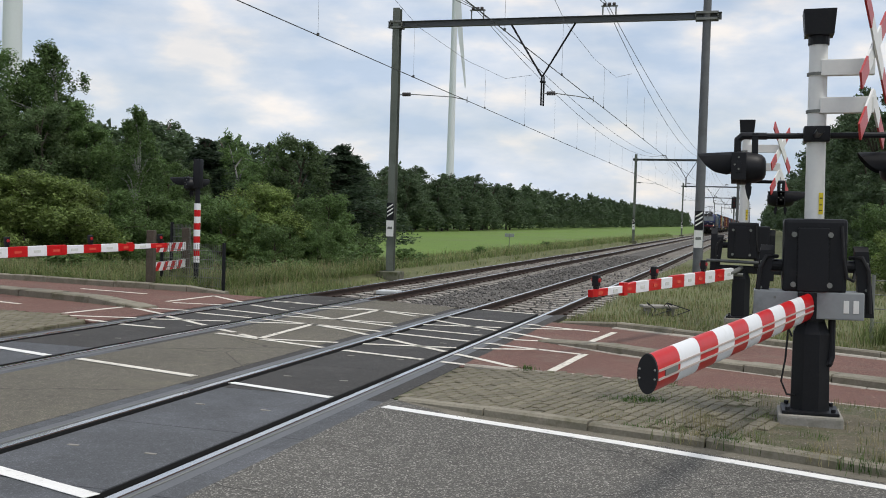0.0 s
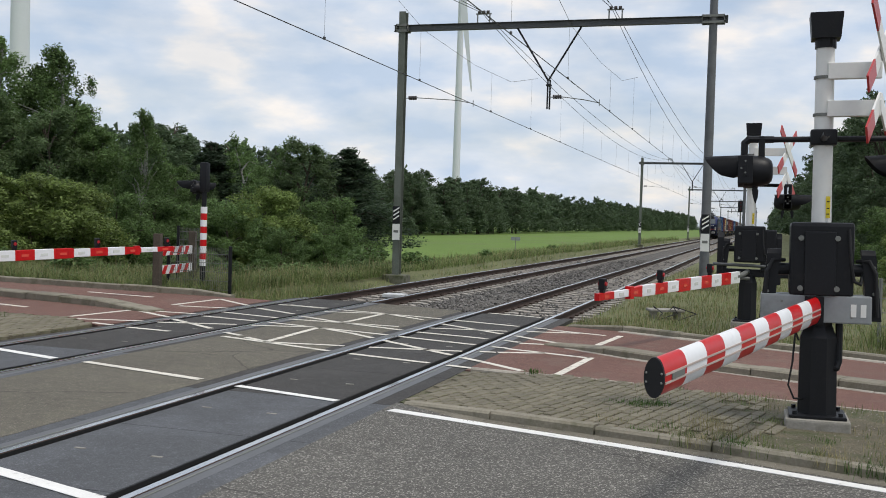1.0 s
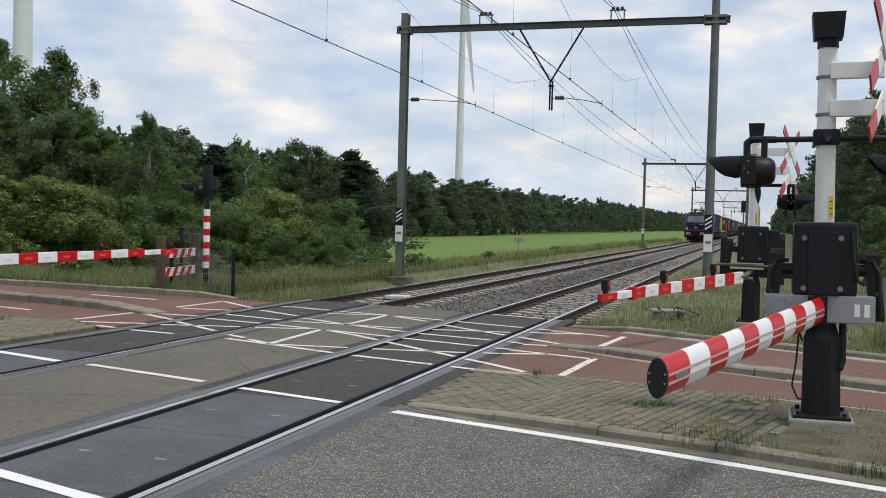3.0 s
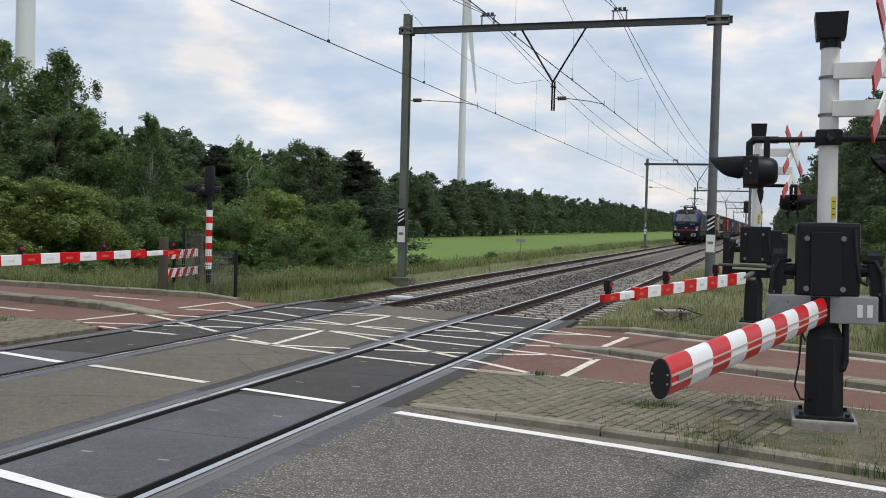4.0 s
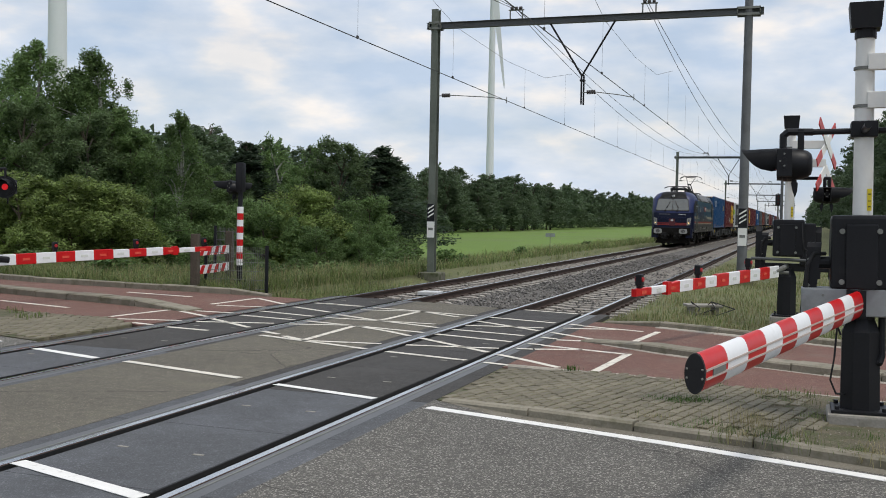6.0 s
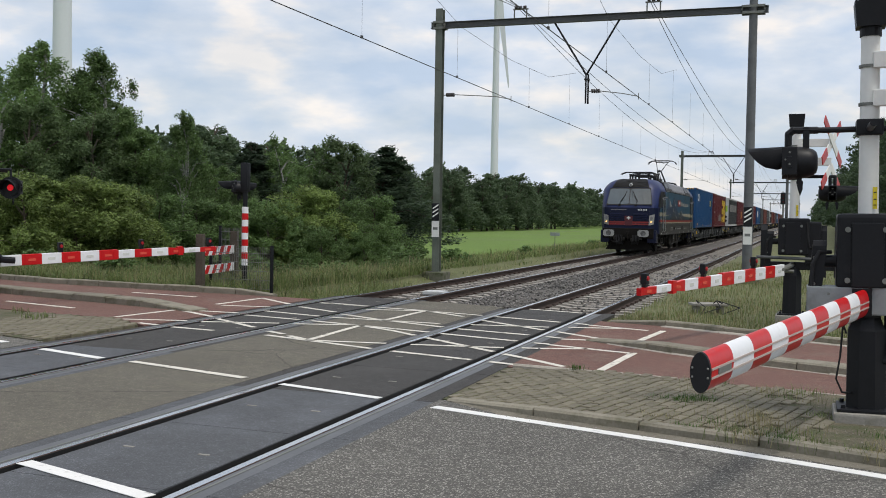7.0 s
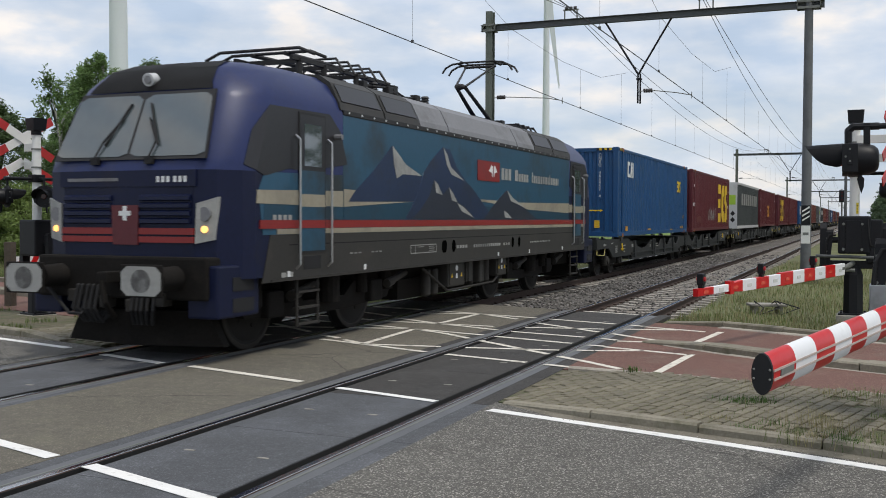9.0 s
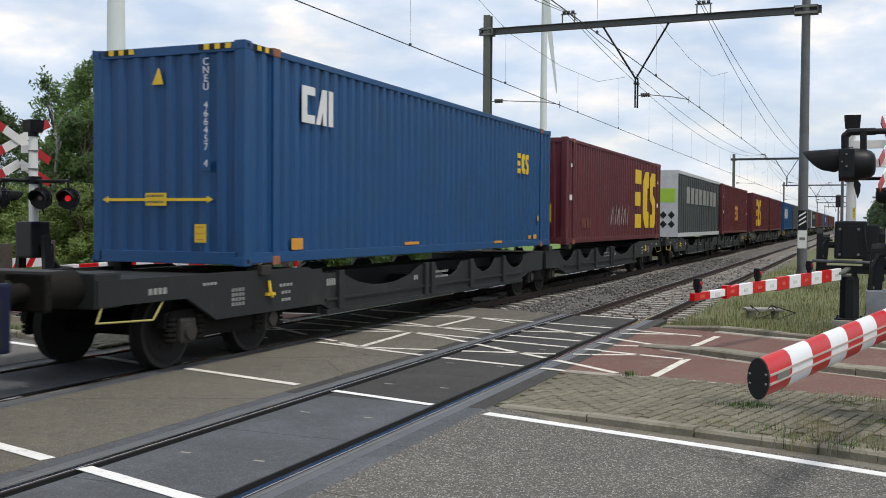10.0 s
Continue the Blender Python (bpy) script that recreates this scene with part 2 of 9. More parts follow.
M = dict(
    asphalt=paving("asphalt", (0.128, 0.122, 0.110), 95, 0.9, ((0.075, 0.071, 0.064), 0.9, 0.55, 0.8), 0.55),
    asphalt_mid=paving("asphalt_mid", (0.128, 0.117, 0.095), 110, 0.34, ((0.15, 0.14, 0.105), 2.2, 0.5, 0.8), 0.4),
    # near slabs: bluish tone and mottling put the sky's reflection into the colour
    slab=paving("rubber_slab", (0.084, 0.087, 0.093), 100, 0.30, ((0.115, 0.120, 0.132), 1.3, 0.48, 0.72), 0.0, 0.7),
    slab_dark=paving("dark_slab", (0.050, 0.047, 0.044), 85, 0.36, ((0.075, 0.072, 0.068), 1.2, 0.52, 0.8), 0.0, 0.75),
    steel_edge=material("steel_edge", (0.105, 0.109, 0.117), 0.6, 0.0, var=0.2, scale=2, fine=60, bump=0.1),
    railtop=material("polished_rail", (0.62, 0.62, 0.63), 0.16, 1.0, var=0.08, scale=4, fine=90, bump=0.03),
    rust=material("rusty_rail", (0.045, 0.028, 0.021), 0.85, 0.1, var=0.3, scale=2, fine=60, bump=0.3),
    groove=material("groove_shade", (0.006, 0.006, 0.007), 0.85, var=0.2, bump=0.1),
    sleeper=material("sleeper_concrete", (0.30, 0.275, 0.24), 0.9, var=0.28, scale=2, fine=50, bump=0.4, rand=0.3, spots=((0.13, 0.10, 0.075), 3, 0.5, 0.72)),
    ballast=material("ballast", (0.1553, 0.1458, 0.1350), 0.95, var=0.5, scale=1.2, fine=22, bump=1.0, dist=0.05, island=1.1),
    bed=material("ballast_bed", (0.1020, 0.0936, 0.0840), 0.95, var=0.55, scale=0.9, fine=16, bump=1.0, dist=0.06),
    red=paving("red_asphalt", (0.156, 0.086, 0.070), 100, 0.32, ((0.172, 0.118, 0.096), 1.5, 0.5, 0.75), 0.0),
    kerb=material("kerb_concrete", (0.215, 0.195, 0.150), 0.92, var=0.3, scale=2.2, fine=40, bump=0.4, dist=0.008, rand=0.35, spots=((0.10, 0.095, 0.055), 4, 0.5, 0.75)),
    brick=material("paving_brick", (0.158, 0.140, 0.100), 0.9, var=0.3, scale=3, fine=50, bump=0.4, dist=0.006, rand=0.55, spots=((0.10, 0.10, 0.045), 5, 0.52, 0.72)),
    dust=material("gutter_dust", (0.165, 0.150, 0.118), 0.97, var=0.35, scale=3.0, fine=45, bump=0.6, dist=0.008, spots=((0.075, 0.068, 0.050), 7, 0.56, 0.72)),
    soil=material("sandy_soil", (0.122, 0.106, 0.070), 0.97, var=0.5, scale=3.5, fine=38, bump=1.0, dist=0.03, spots=((0.072, 0.082, 0.034), 2.6, 0.47, 0.62)),
    paint=material("road_paint", (0.66, 0.62, 0.54), 0.75, var=0.15, scale=3, fine=60, bump=0.2, dist=0.003, spots=((0.20, 0.18, 0.15), 8, 0.54, 0.70)),
    paint_clean=material("road_paint_fresh", (0.76, 0.75, 0.72), 0.7, var=0.1, scale=3, fine=70, bump=0.2, dist=0.003, spots=((0.28, 0.27, 0.24), 9, 0.58, 0.78)),
    grass=material("grass_ground", (0.120, 0.128, 0.055), 0.95, var=0.4, scale=0.25, fine=6, bump=0.8, dist=0.05, spots=((0.135, 0.135, 0.055), 0.7, 0.5, 0.75)),
    meadow=material("meadow", (0.105, 0.175, 0.022), 0.95, var=0.22, scale=0.05, fine=1.2, bump=0.8, dist=0.1, spots=((0.115, 0.15, 0.045), 0.06, 0.5, 0.7)),
    blade=leaf_material("grass_blade", (0.140, 0.178, 0.062), 0.45),
    straw=leaf_material("dry_grass", (0.300, 0.265, 0.140), 0.3),
    weed=leaf_material("weed_leaf", (0.060, 0.125, 0.022), 0.35),
    leaf_dark=leaf_material("leaf_dark", (0.102, 0.152, 0.063)),
    leaf_mid=leaf_material("leaf_mid", (0.120, 0.190, 0.064)),
    leaf_light=leaf_material("leaf_light", (0.165, 0.225, 0.065)),
    leaf_pine=leaf_material("leaf_pine", (0.046, 0.072, 0.040)),
    leaf_wood=leaf_material("leaf_wood", (0.090, 0.132, 0.067), 0.30),
    bark=material("bark", (0.075, 0.060, 0.045), 0.95, var=0.35, scale=4, fine=30, bump=0.8, dist=0.02),
    birch=material("birch_bark", (0.34, 0.33, 0.30), 0.9, var=0.3, scale=3, fine=20, bump=0.4, spots=((0.03, 0.03, 0.03), 6, 0.55, 0.65)),
    galv=material("galvanised_steel", (0.185, 0.190, 0.175), 0.6, 0.3, var=0.2, scale=1.5, fine=30, bump=0.1, spots=((0.10, 0.115, 0.085), 1.2, 0.5, 0.8)),
    mast=material("weathered_mast", (0.135, 0.150, 0.125), 0.65, 0.2, var=0.22, scale=1.0, fine=25, bump=0.12, spots=((0.085, 0.10, 0.075), 1.5, 0.5, 0.75)),
    mast_grey=material("grey_mast", (0.135, 0.140, 0.145), 0.6, 0.25, var=0.2, scale=1.0, fine=25, bump=0.1, spots=((0.085, 0.088, 0.085), 1.5, 0.5, 0.75)),
    # darker than galv: the portal beam's shadow side is put into the colour
    beam=material("beam_steel", (0.085, 0.090, 0.092), 0.6, 0.25, var=0.25, scale=1.2, fine=25, bump=0.1, spots=((0.15, 0.14, 0.12), 1.6, 0.58, 0.75)),
    pale=material("pale_concrete", (0.37, 0.335, 0.285), 0.9, var=0.2, scale=2.5, fine=45, bump=0.3, rand=0.25, spots=((0.20, 0.18, 0.14), 4, 0.52, 0.75)),
    wire=material("copper_wire", (0.085, 0.085, 0.085), 0.6, 0.4, var=0.1, bump=0),
    insul=material("insulator", (0.045, 0.035, 0.03), 0.35, var=0.1, bump=0),
    footing=material("mossy_footing", (0.150, 0.145, 0.110), 0.95, var=0.35, scale=3, fine=40, bump=0.5, spots=((0.06, 0.07, 0.03), 3, 0.46, 0.66)),
    concrete=material("concrete", (0.27, 0.255, 0.225), 0.92, var=0.25, scale=2.5, fine=40, bump=0.4, spots=((0.13, 0.125, 0.09), 3, 0.52, 0.75)),
    black=material("black_paint", (0.0060, 0.0064, 0.0085), 0.48, var=0.3, scale=5, fine=40, bump=0.08, spots=((0.020, 0.0195, 0.018), 7, 0.6, 0.9), spec=0.3),
    rubber=material("black_rubber", (0.007, 0.007, 0.008), 0.75, var=0.2, bump=0.1),
    white=material("white_paint", (0.74, 0.735, 0.70), 0.42, var=0.06, scale=2, fine=20, bump=0.03, spots=((0.52, 0.51, 0.46), 2.5, 0.58, 0.85)),
    bar_white=material("barrier_white", (0.78, 0.79, 0.80), 0.38, var=0.05, scale=2, fine=20, bump=0.02, spots=((0.55, 0.55, 0.53), 3.0, 0.62, 0.85)),
    bar_red=material("barrier_red", (0.52, 0.006, 0.008), 0.34, var=0.1, scale=2, fine=20, bump=0.02, spec=0.3),
    sign_red=material("sign_red", (0.42, 0.030, 0.028), 0.4, var=0.1, bump=0),
    reflector=material("reflector", (0.70, 0.09, 0.06), 0.2, var=0.1, bump=0),
    reflector_white=material("reflector_white", (0.68, 0.70, 0.66), 0.2, var=0.1, bump=0),
    tape=material("grey_tape", (0.50, 0.42, 0.38), 0.35, var=0.1, bump=0),
    grey=material("grey_housing", (0.255, 0.270, 0.275), 0.5, var=0.10, scale=2, fine=25, bump=0.05, spots=((0.16, 0.165, 0.16), 3.0, 0.56, 0.8)),
    yellow=material("yellow_label", (0.72, 0.56, 0.02), 0.5, var=0.08, bump=0),
    lens_off=material("dark_lens", (0.05, 0.008, 0.008), 0.12, var=0.05, bump=0),
    lamp_dim=glow("dim_red_lens", (0.30, 0.006, 0.01), 0.12),
    lamp_red=glow("red_signal_glow", (1.0, 0.02, 0.03), 0.4),
    head=glow("headlight_glow", (1.0, 0.50, 0.14), 1.7),
    tower=material("tower_white", (0.66, 0.68, 0.70), 0.5, var=0.03, scale=0.2, fine=2, bump=0),
)


# ---- small mesh tools ----
def thing(name, m=None, **tags):
    ob = new(name)
    ob.empty_display_size = 0.2
    if m is not None:
        ob.matrix_basis = m
    return tagged(ob, **tags)


def part(name, bm, mat, parent=None, label="", smooth=False):
    me = bpy.data.meshes.new(name)
    bmesh.ops.recalc_face_normals(bm, faces=bm.faces)
    bm.to_mesh(me)
    bm.free()
    for m in (mat if isinstance(mat, (list, tuple)) else (mat,)):
        me.materials.append(m)
    if smooth:
        me.polygons.foreach_set("use_smooth", [True] * len(me.polygons))
        me.set_sharp_from_angle(angle=radians(38))
    ob = new(name, me)
    ob.parent = parent
    if label:
        tagged(ob, label)
    return ob


def raw(name, verts, faces, mat, parent=None, label=""):
    me = bpy.data.meshes.new(name)
    me.from_pydata(verts, [], faces)
    me.materials.append(mat)
    ob = new(name, me)
    ob.parent = parent
    if label:
        tagged(ob, label)
    return ob


def box(bm, x0, x1, y0, y1, z0, z1, bev=0.0, m=None, seg=2):
    r = bmesh.ops.create_cube(bm, size=1.0, matrix=Matrix.Translation(((x0 + x1) / 2, (y0 + y1) / 2, (z0 + z1) / 2)) @ Matrix.Diagonal((abs(x1 - x0), abs(y1 - y0), abs(z1 - z0), 1)))
    vs = r["verts"]
    if bev:
        es = list({e for v in vs for e in v.link_edges})
        r = bmesh.ops.bevel(bm, geom=es, offset=bev, segments=seg, affect="EDGES", profile=0.6)
        vs = list({v for f in r["faces"] for v in f.verts} | {v for v in vs if v.is_valid})
    if m is not None:
        bmesh.ops.transform(bm, matrix=m, verts=vs)
    return bm


def tube(bm, a, b, r0, r1=None, n=12, caps=True):
    a, b = Vector(a), Vector(b)
    r1 = r0 if r1 is None else r1
    d = b - a
    rot = d.to_track_quat("Z", "Y").to_matrix().to_4x4()
    bmesh.ops.create_cone(bm, cap_ends=caps, segments=n, radius1=r0, radius2=r1, depth=d.length, matrix=Matrix.Translation((a + b) / 2) @ rot)
    return bm


def sphere(bm, c, r, seg=12, rings=8, s=(1, 1, 1)):
    bmesh.ops.create_uvsphere(bm, u_segments=seg, v_segments=rings, radius=r, matrix=Matrix.Translation(c) @ Matrix.Diagonal((*s, 1)))
    return bm


def prism(bm, pts, axis, a, b):
    """A polygon in the plane across axis (0 x, 1 y, 2 z), drawn out from a to b."""
    def at(p, h):
        v = list(p)
        v.insert(axis, h)
        return v
    lo, hi = [bm.verts.new(at(p, a)) for p in pts], [bm.verts.new(at(p, b)) for p in pts]
    bm.faces.new(lo)
    bm.faces.new(hi[::-1])
    for i in range(len(pts)):
        j = (i + 1) % len(pts)
        bm.faces.new((lo[i], lo[j], hi[j], hi[i]))
    return bm


def pipe(bm, pts, r, n=8):
    for a, b in zip(pts[:-1], pts[1:]):
        tube(bm, a, b, r, n=n)
    for p in pts[1:-1]:
        sphere(bm, p, r * 1.02, n, 6)
    return bm


def B():
    return bmesh.new()


# ---- the setting: ground, roads, tracks ----
XN, XF = -4.433, -8.498          # centre lines of the two tracks
GAUGE = 0.7535                   # half the distance between rail heads


def lin(pts):
    xs, ys = [p[0] for p in pts], [p[1] for p in pts]
    return lambda x: float(np.interp(x, xs, ys))


K_R = lin([(-3.3, 9.12), (-2.3, 8.68), (-0.3, 8.2), (0.7, 7.87), (6, 6.1), (16, 3.0)])
A_R = lin([(-3.3, 11.5), (-1.66, 11.3), (1.32, 10.62), (6, 9.4), (16, 6.7)])
B_R = lin([(-3.0, 14.45), (-2.48, 14.15), (-1.2, 13.25), (1.5, 12.05), (6, 10.5), (16, 7.7)])
C_R = lin([(-3.3, 17.25), (-2.4, 17.1), (1.83, 15.0), (6, 13.4), (16, 10.4)])
K_L = lin([(-40, 18.5), (-12.0, 11.42), (-11.15, 11.27), (-10.28, 11.02), (-9.6, 10.85)])
A_L = lin([(-40, 21.0), (-14.0, 14.3), (-12, 13.85), (-10.8, 13.9), (-9.6, 13.1)])
B_L = lin([(-40, 23.0), (-14.0, 16.24), (-12.26, 15.84), (-10.1, 15.24)])
C_L = lin([(-40, 25.2), (-17, 19.5), (-14, 19.2), (-10.5, 18.9), (-9.6, 18.8)])


def smooth(t):
    t = min(1.0, max(0.0, t))
    return t * t * (3 - 2 * t)


def ground_height(x, y):
    left = smooth((-11.2 - x) / 6.0) * smooth((y - 22.5) / 7.0)
    right = smooth((x - 4) / 14.0)
    z = -0.07 - 0.75 * left - 0.3 * right
    if -11.6 < x < -3.5 and y > 18:
        z = min(z, -0.42)
    z += 0.06 * noise.noise(Vector((x * 0.2, y * 0.2, 0))) * smooth((y - 19) / 6)
    return z


def build_ground():
    xs = sorted({*np.arange(-60, 40.1, 1.0).round(2), *np.geomspace(42, 4000, 26).round(1), *(-np.geomspace(63, 4000, 26)).round(1)})
    ys = sorted({*np.arange(-20, 70.1, 1.0).round(2), *np.geomspace(72, 4500, 40).round(1), *(-np.geomspace(22, 3000, 16)).round(1)})
    verts = [(x, y, ground_height(x, y)) for y in ys for x in xs]
    n = len(xs)
    faces = [(j * n + i, j * n + i + 1, (j + 1) * n + i + 1, (j + 1) * n + i) for j in range(len(ys) - 1) for i in range(n - 1)]
    g = raw("ground", verts, faces, M["grass"])
    g.data.materials.append(M["meadow"])
    for p in g.data.polygons:
        c = p.center
        if c.x < -17 - 2 * noise.noise(Vector((c.y * 0.1, 3, 0))) and c.y > 38:
            p.material_index = 1
    tagged(g, "grassy flat land with a bright green meadow", "ground", kind="structure")


def area(name, lo, hi, x0, x1, z, mat, label, cat, step=0.5, depth=0.25, lo_off=0.0, hi_off=0.0):
    """A paved strip between two edge lines."""
    xs = np.linspace(x0, x1, max(2, int((x1 - x0) / step)))
    bm = B()
    low = [(x, lo(x) + lo_off) for x in xs]
    high = [(x, hi(x) + hi_off) for x in xs]
    rows = []
    top = z if callable(z) else (lambda x: z)
    for dz in (0, depth):
        rows.append([bm.verts.new((*p, top(p[0]) - dz)) for p in low])
        rows.append([bm.verts.new((*p, top(p[0]) - dz)) for p in high])
    for i in range(len(xs) - 1):
        bm.faces.new((rows[0][i], rows[0][i + 1], rows[1][i + 1], rows[1][i]))
        bm.faces.new((rows[2][i], rows[2][i + 1], rows[0][i + 1], rows[0][i]))
        bm.faces.new((rows[1][i], rows[1][i + 1], rows[3][i + 1], rows[3][i]))
    for k in (0, -1):
        bm.faces.new((rows[0][k], rows[1][k], rows[3][k], rows[2][k]))
    return tagged(part(name, bm, mat), label, cat, kind="structure")


def kerb_line(name, f, x0, x1, w, h, label, taper=None, stone="kerb"):
    """Kerb stones, one after another, along an edge line; taper: the x at which the kerb is flush."""
    root = thing(name, label=label, category="kerb", kind="structure")
    x = x0
    i = 0
    while x < x1 - 0.2:
        xe = min(x + 0.97, x1)
        a, b = Vector((x + 0.008, f(x), 0)), Vector((xe - 0.008, f(xe), 0))
        nrm = Vector((-(b - a).y, (b - a).x, 0)).normalized() * w
        def hh(q):
            return h if taper is None else 0.012 + (h - 0.012) * smooth(abs(q - taper) / 1.6)
        bm = B()
        vs = []
        jit = 0.006 * math.sin(i * 2.3)
        for p, q in ((a, x), (b, xe)):
            t = hh(q) + jit
            for off, zz in ((0, -0.2), (0, t - 0.02), (0.022, t), (w - 0.01, t), (w, t - 0.01), (w, -0.2)):
                o = nrm.normalized() * off
                vs.append(bm.verts.new((p.x + o.x, p.y + o.y, zz)))
        for k in range(5):
            bm.faces.new((vs[k], vs[k + 1], vs[k + 7], vs[k + 6]))
        bm.faces.new(vs[:6])
        bm.faces.new(vs[6:])
        part("kerb_stone", bm, M[stone], root)
        x, i = xe, i + 1
    return root


def verge_z(x):
    return -0.008 + 0.055 * smooth((x + 3.2) / 1.3)


def y_end(x):
    return 18.45 - 0.27 * (x + 3.3)


def build_roads():
    bm = B()
    xs = [-3.28, -2.3, -0.3, 0.7, 6, 16]
    prism(bm, [(-3.28, -9), (16, -9)] + [(x, K_R(x) + 0.02) for x in xs[::-1]], 2, -0.3, 0.0)
    tagged(part("road", bm, M["asphalt"]), "worn grey asphalt road with a patched surface", "road", kind="structure")
    bm = B()
    prism(bm, [(-7.44, -9), (-5.53, -9), (-5.53, y_end(-5.53)), (-7.44, y_end(-7.44))], 2, -0.3, -0.004)
    tagged(part("road_between_tracks", bm, M["asphalt_mid"]), "brownish worn asphalt between the two tracks", "road", kind="structure")
    bm = B()
    xs = [-9.58, -10.4, -11.2, -12.9, -40]
    prism(bm, [(-40, -9), (-9.58, -9)] + [(x, K_L(x) + 0.02) for x in xs], 2, -0.3, 0.0)
    tagged(part("far_road", bm, M["asphalt"]), "grey asphalt road beyond the tracks", "road", kind="structure")
    area("cycle_path", A_R, B_R, -3.28, 16, 0.0, M["red"], "faded red asphalt cycle path", "path", lo_off=0.0, hi_off=0.03)
    area("foot_path", B_R, C_R, -3.28, 16, 0.0, M["red"], "faded red asphalt path beside the grass", "path", lo_off=0.03, hi_off=0.02)
    area("cycle_path", A_L, B_L, -40, -9.6, 0.0, M["red"], "faded red asphalt cycle path beyond the tracks", "path", hi_off=0.03)
    area("foot_path", B_L, C_L, -40, -9.6, 0.0, M["red"], "faded red asphalt path beyond the tracks", "path", lo_off=0.03, hi_off=0.02)
    area("brick_bed", K_R, A_R, -3.28, 16, verge_z, M["soil"], "sandy soil with moss in a paved verge", "verge", lo_off=0.1, hi_off=-0.06)
    area("brick_bed", K_L, A_L, -40, -9.75, 0.0, M["soil"], "sandy soil with moss in the far verge", "verge", lo_off=0.1, hi_off=-0.06)
    # dusty gutter with grit along the near kerb
    vs, fs = [], []
    for i in range(121):
        x = -3.15 + i * 0.075
        w = 0.145 + 0.05 * noise.noise(Vector((x * 2.3, 0, 5))) + 0.03 * noise.noise(Vector((x * 9, 0, 7)))
        vs += [(x, K_R(x) - w * min(1, i / 8), 0.0022), (x, K_R(x) - 0.05 * min(1, i / 8), 0.006), (x, K_R(x) + 0.03, 0.012)]
    for i in range(120):
        for k in (0, 1):
            fs.append((3 * i + k, 3 * i + 3 + k, 3 * i + 4 + k, 3 * i + 1 + k))
    tagged(raw("gutter", vs, fs, M["dust"]), "dusty grit lying in the gutter along the kerb", "gutter", kind="stuff")
    rg = random.Random(31)
    vs, fs = [], []
    for i in range(420):
        x = -3.0 + 8.5 * rg.random()
        y, r, b = K_R(x) - 0.02 - 0.16 * rg.random() ** 2, rg.uniform(0.003, 0.009), len(vs)
        vs += [(x + r * math.cos(a) * rg.uniform(0.7, 1.2), y + r * math.sin(a), 0.001) for a in (0, 1.57, 3.14, 4.71)] + [(x, y, 0.003 + r)]
        fs += [(b + k, b + (k + 1) % 4, b + 4) for k in range(4)]
    tagged(raw("grit", vs, fs, M["sleeper"]), "small pale stones and grit beside the kerb", "grit", kind="stuff")
    vs, fs = [], []
    for i in range(1500):
        x = -1.5 + 5.5 * rg.random() ** 0.8
        y, r, b = K_R(x) + 0.15 + (A_R(x) - K_R(x) - 0.3) * rg.random(), rg.uniform(0.003, 0.011), len(vs)
        z = verge_z(x)
        vs += [(x + r * math.cos(a) * rg.uniform(0.7, 1.2), y + r * math.sin(a), z - 0.002) for a in (0, 1.57, 3.14, 4.71)] + [(x, y, z + r * 0.9)]
        fs += [(b + k, b + (k + 1) % 4, b + 4) for k in range(4)]
    tagged(raw("verge_crumbs", vs, fs, M["sleeper"]), "pale crumbs of stone and sand on the worn verge", "grit", kind="stuff")
    kerb_line("road_kerb", K_R, -3.2, 12, 0.13, 0.085, "weathered concrete road kerb", taper=-3.6)
    kerb_line("path_kerb", B_R, -2.95, 12, 0.32, 0.10, "mossy concrete kerb between two paths", taper=-3.3)
    kerb_line("grass_kerb", C_R, -3.1, 12, 0.15, 0.09, "concrete kerb along the grass", taper=-3.6)
    kerb_line("edging_kerb", lambda x: A_R(x) - 0.07, -3.2, 12, 0.07, 0.045, "narrow concrete edging of the cycle path", stone="pale")
    kerb_line("edging_kerb", lambda x: B_R(x) - 0.065, -2.6, 12, 0.06, 0.012, "narrow pale edging under the kerb between the paths", stone="pale")
    kerb_line("edging_kerb", lambda x: B_R(x) + 0.325, -2.6, 12, 0.09, 0.014, "pale edging strip of the foot path", stone="pale")
    kerb_line("edging_kerb", lambda x: C_R(x) - 0.165, -2.2, 12, 0.16, 0.014, "flat pale concrete strip along the grass kerb", stone="pale")
    kerb_line("road_kerb", K_L, -30, -10.5, 0.15, 0.11, "weathered concrete road kerb beyond the tracks", taper=-10.2)
    kerb_line("path_kerb", B_L, -30, -10.2, 0.40, 0.13, "mossy concrete kerb between the far paths", taper=-9.9)
    kerb_line("grass_kerb", C_L, -30, -10.6, 0.16, 0.13, "concrete kerb along the far grass", taper=-10.0)


def rail_profile(x):
    return [(x - 0.07, -0.165), (x + 0.07, -0.165), (x + 0.07, -0.15), (x + 0.012, -0.125), (x + 0.012, -0.045), (x + 0.036, -0.035),
            (x + 0.036, -0.006), (x + 0.030, 0.0), (x - 0.030, 0.0), (x - 0.036, -0.006), (x - 0.036, -0.035), (x - 0.012, -0.045), (x - 0.012, -0.125), (x - 0.07, -0.15)]


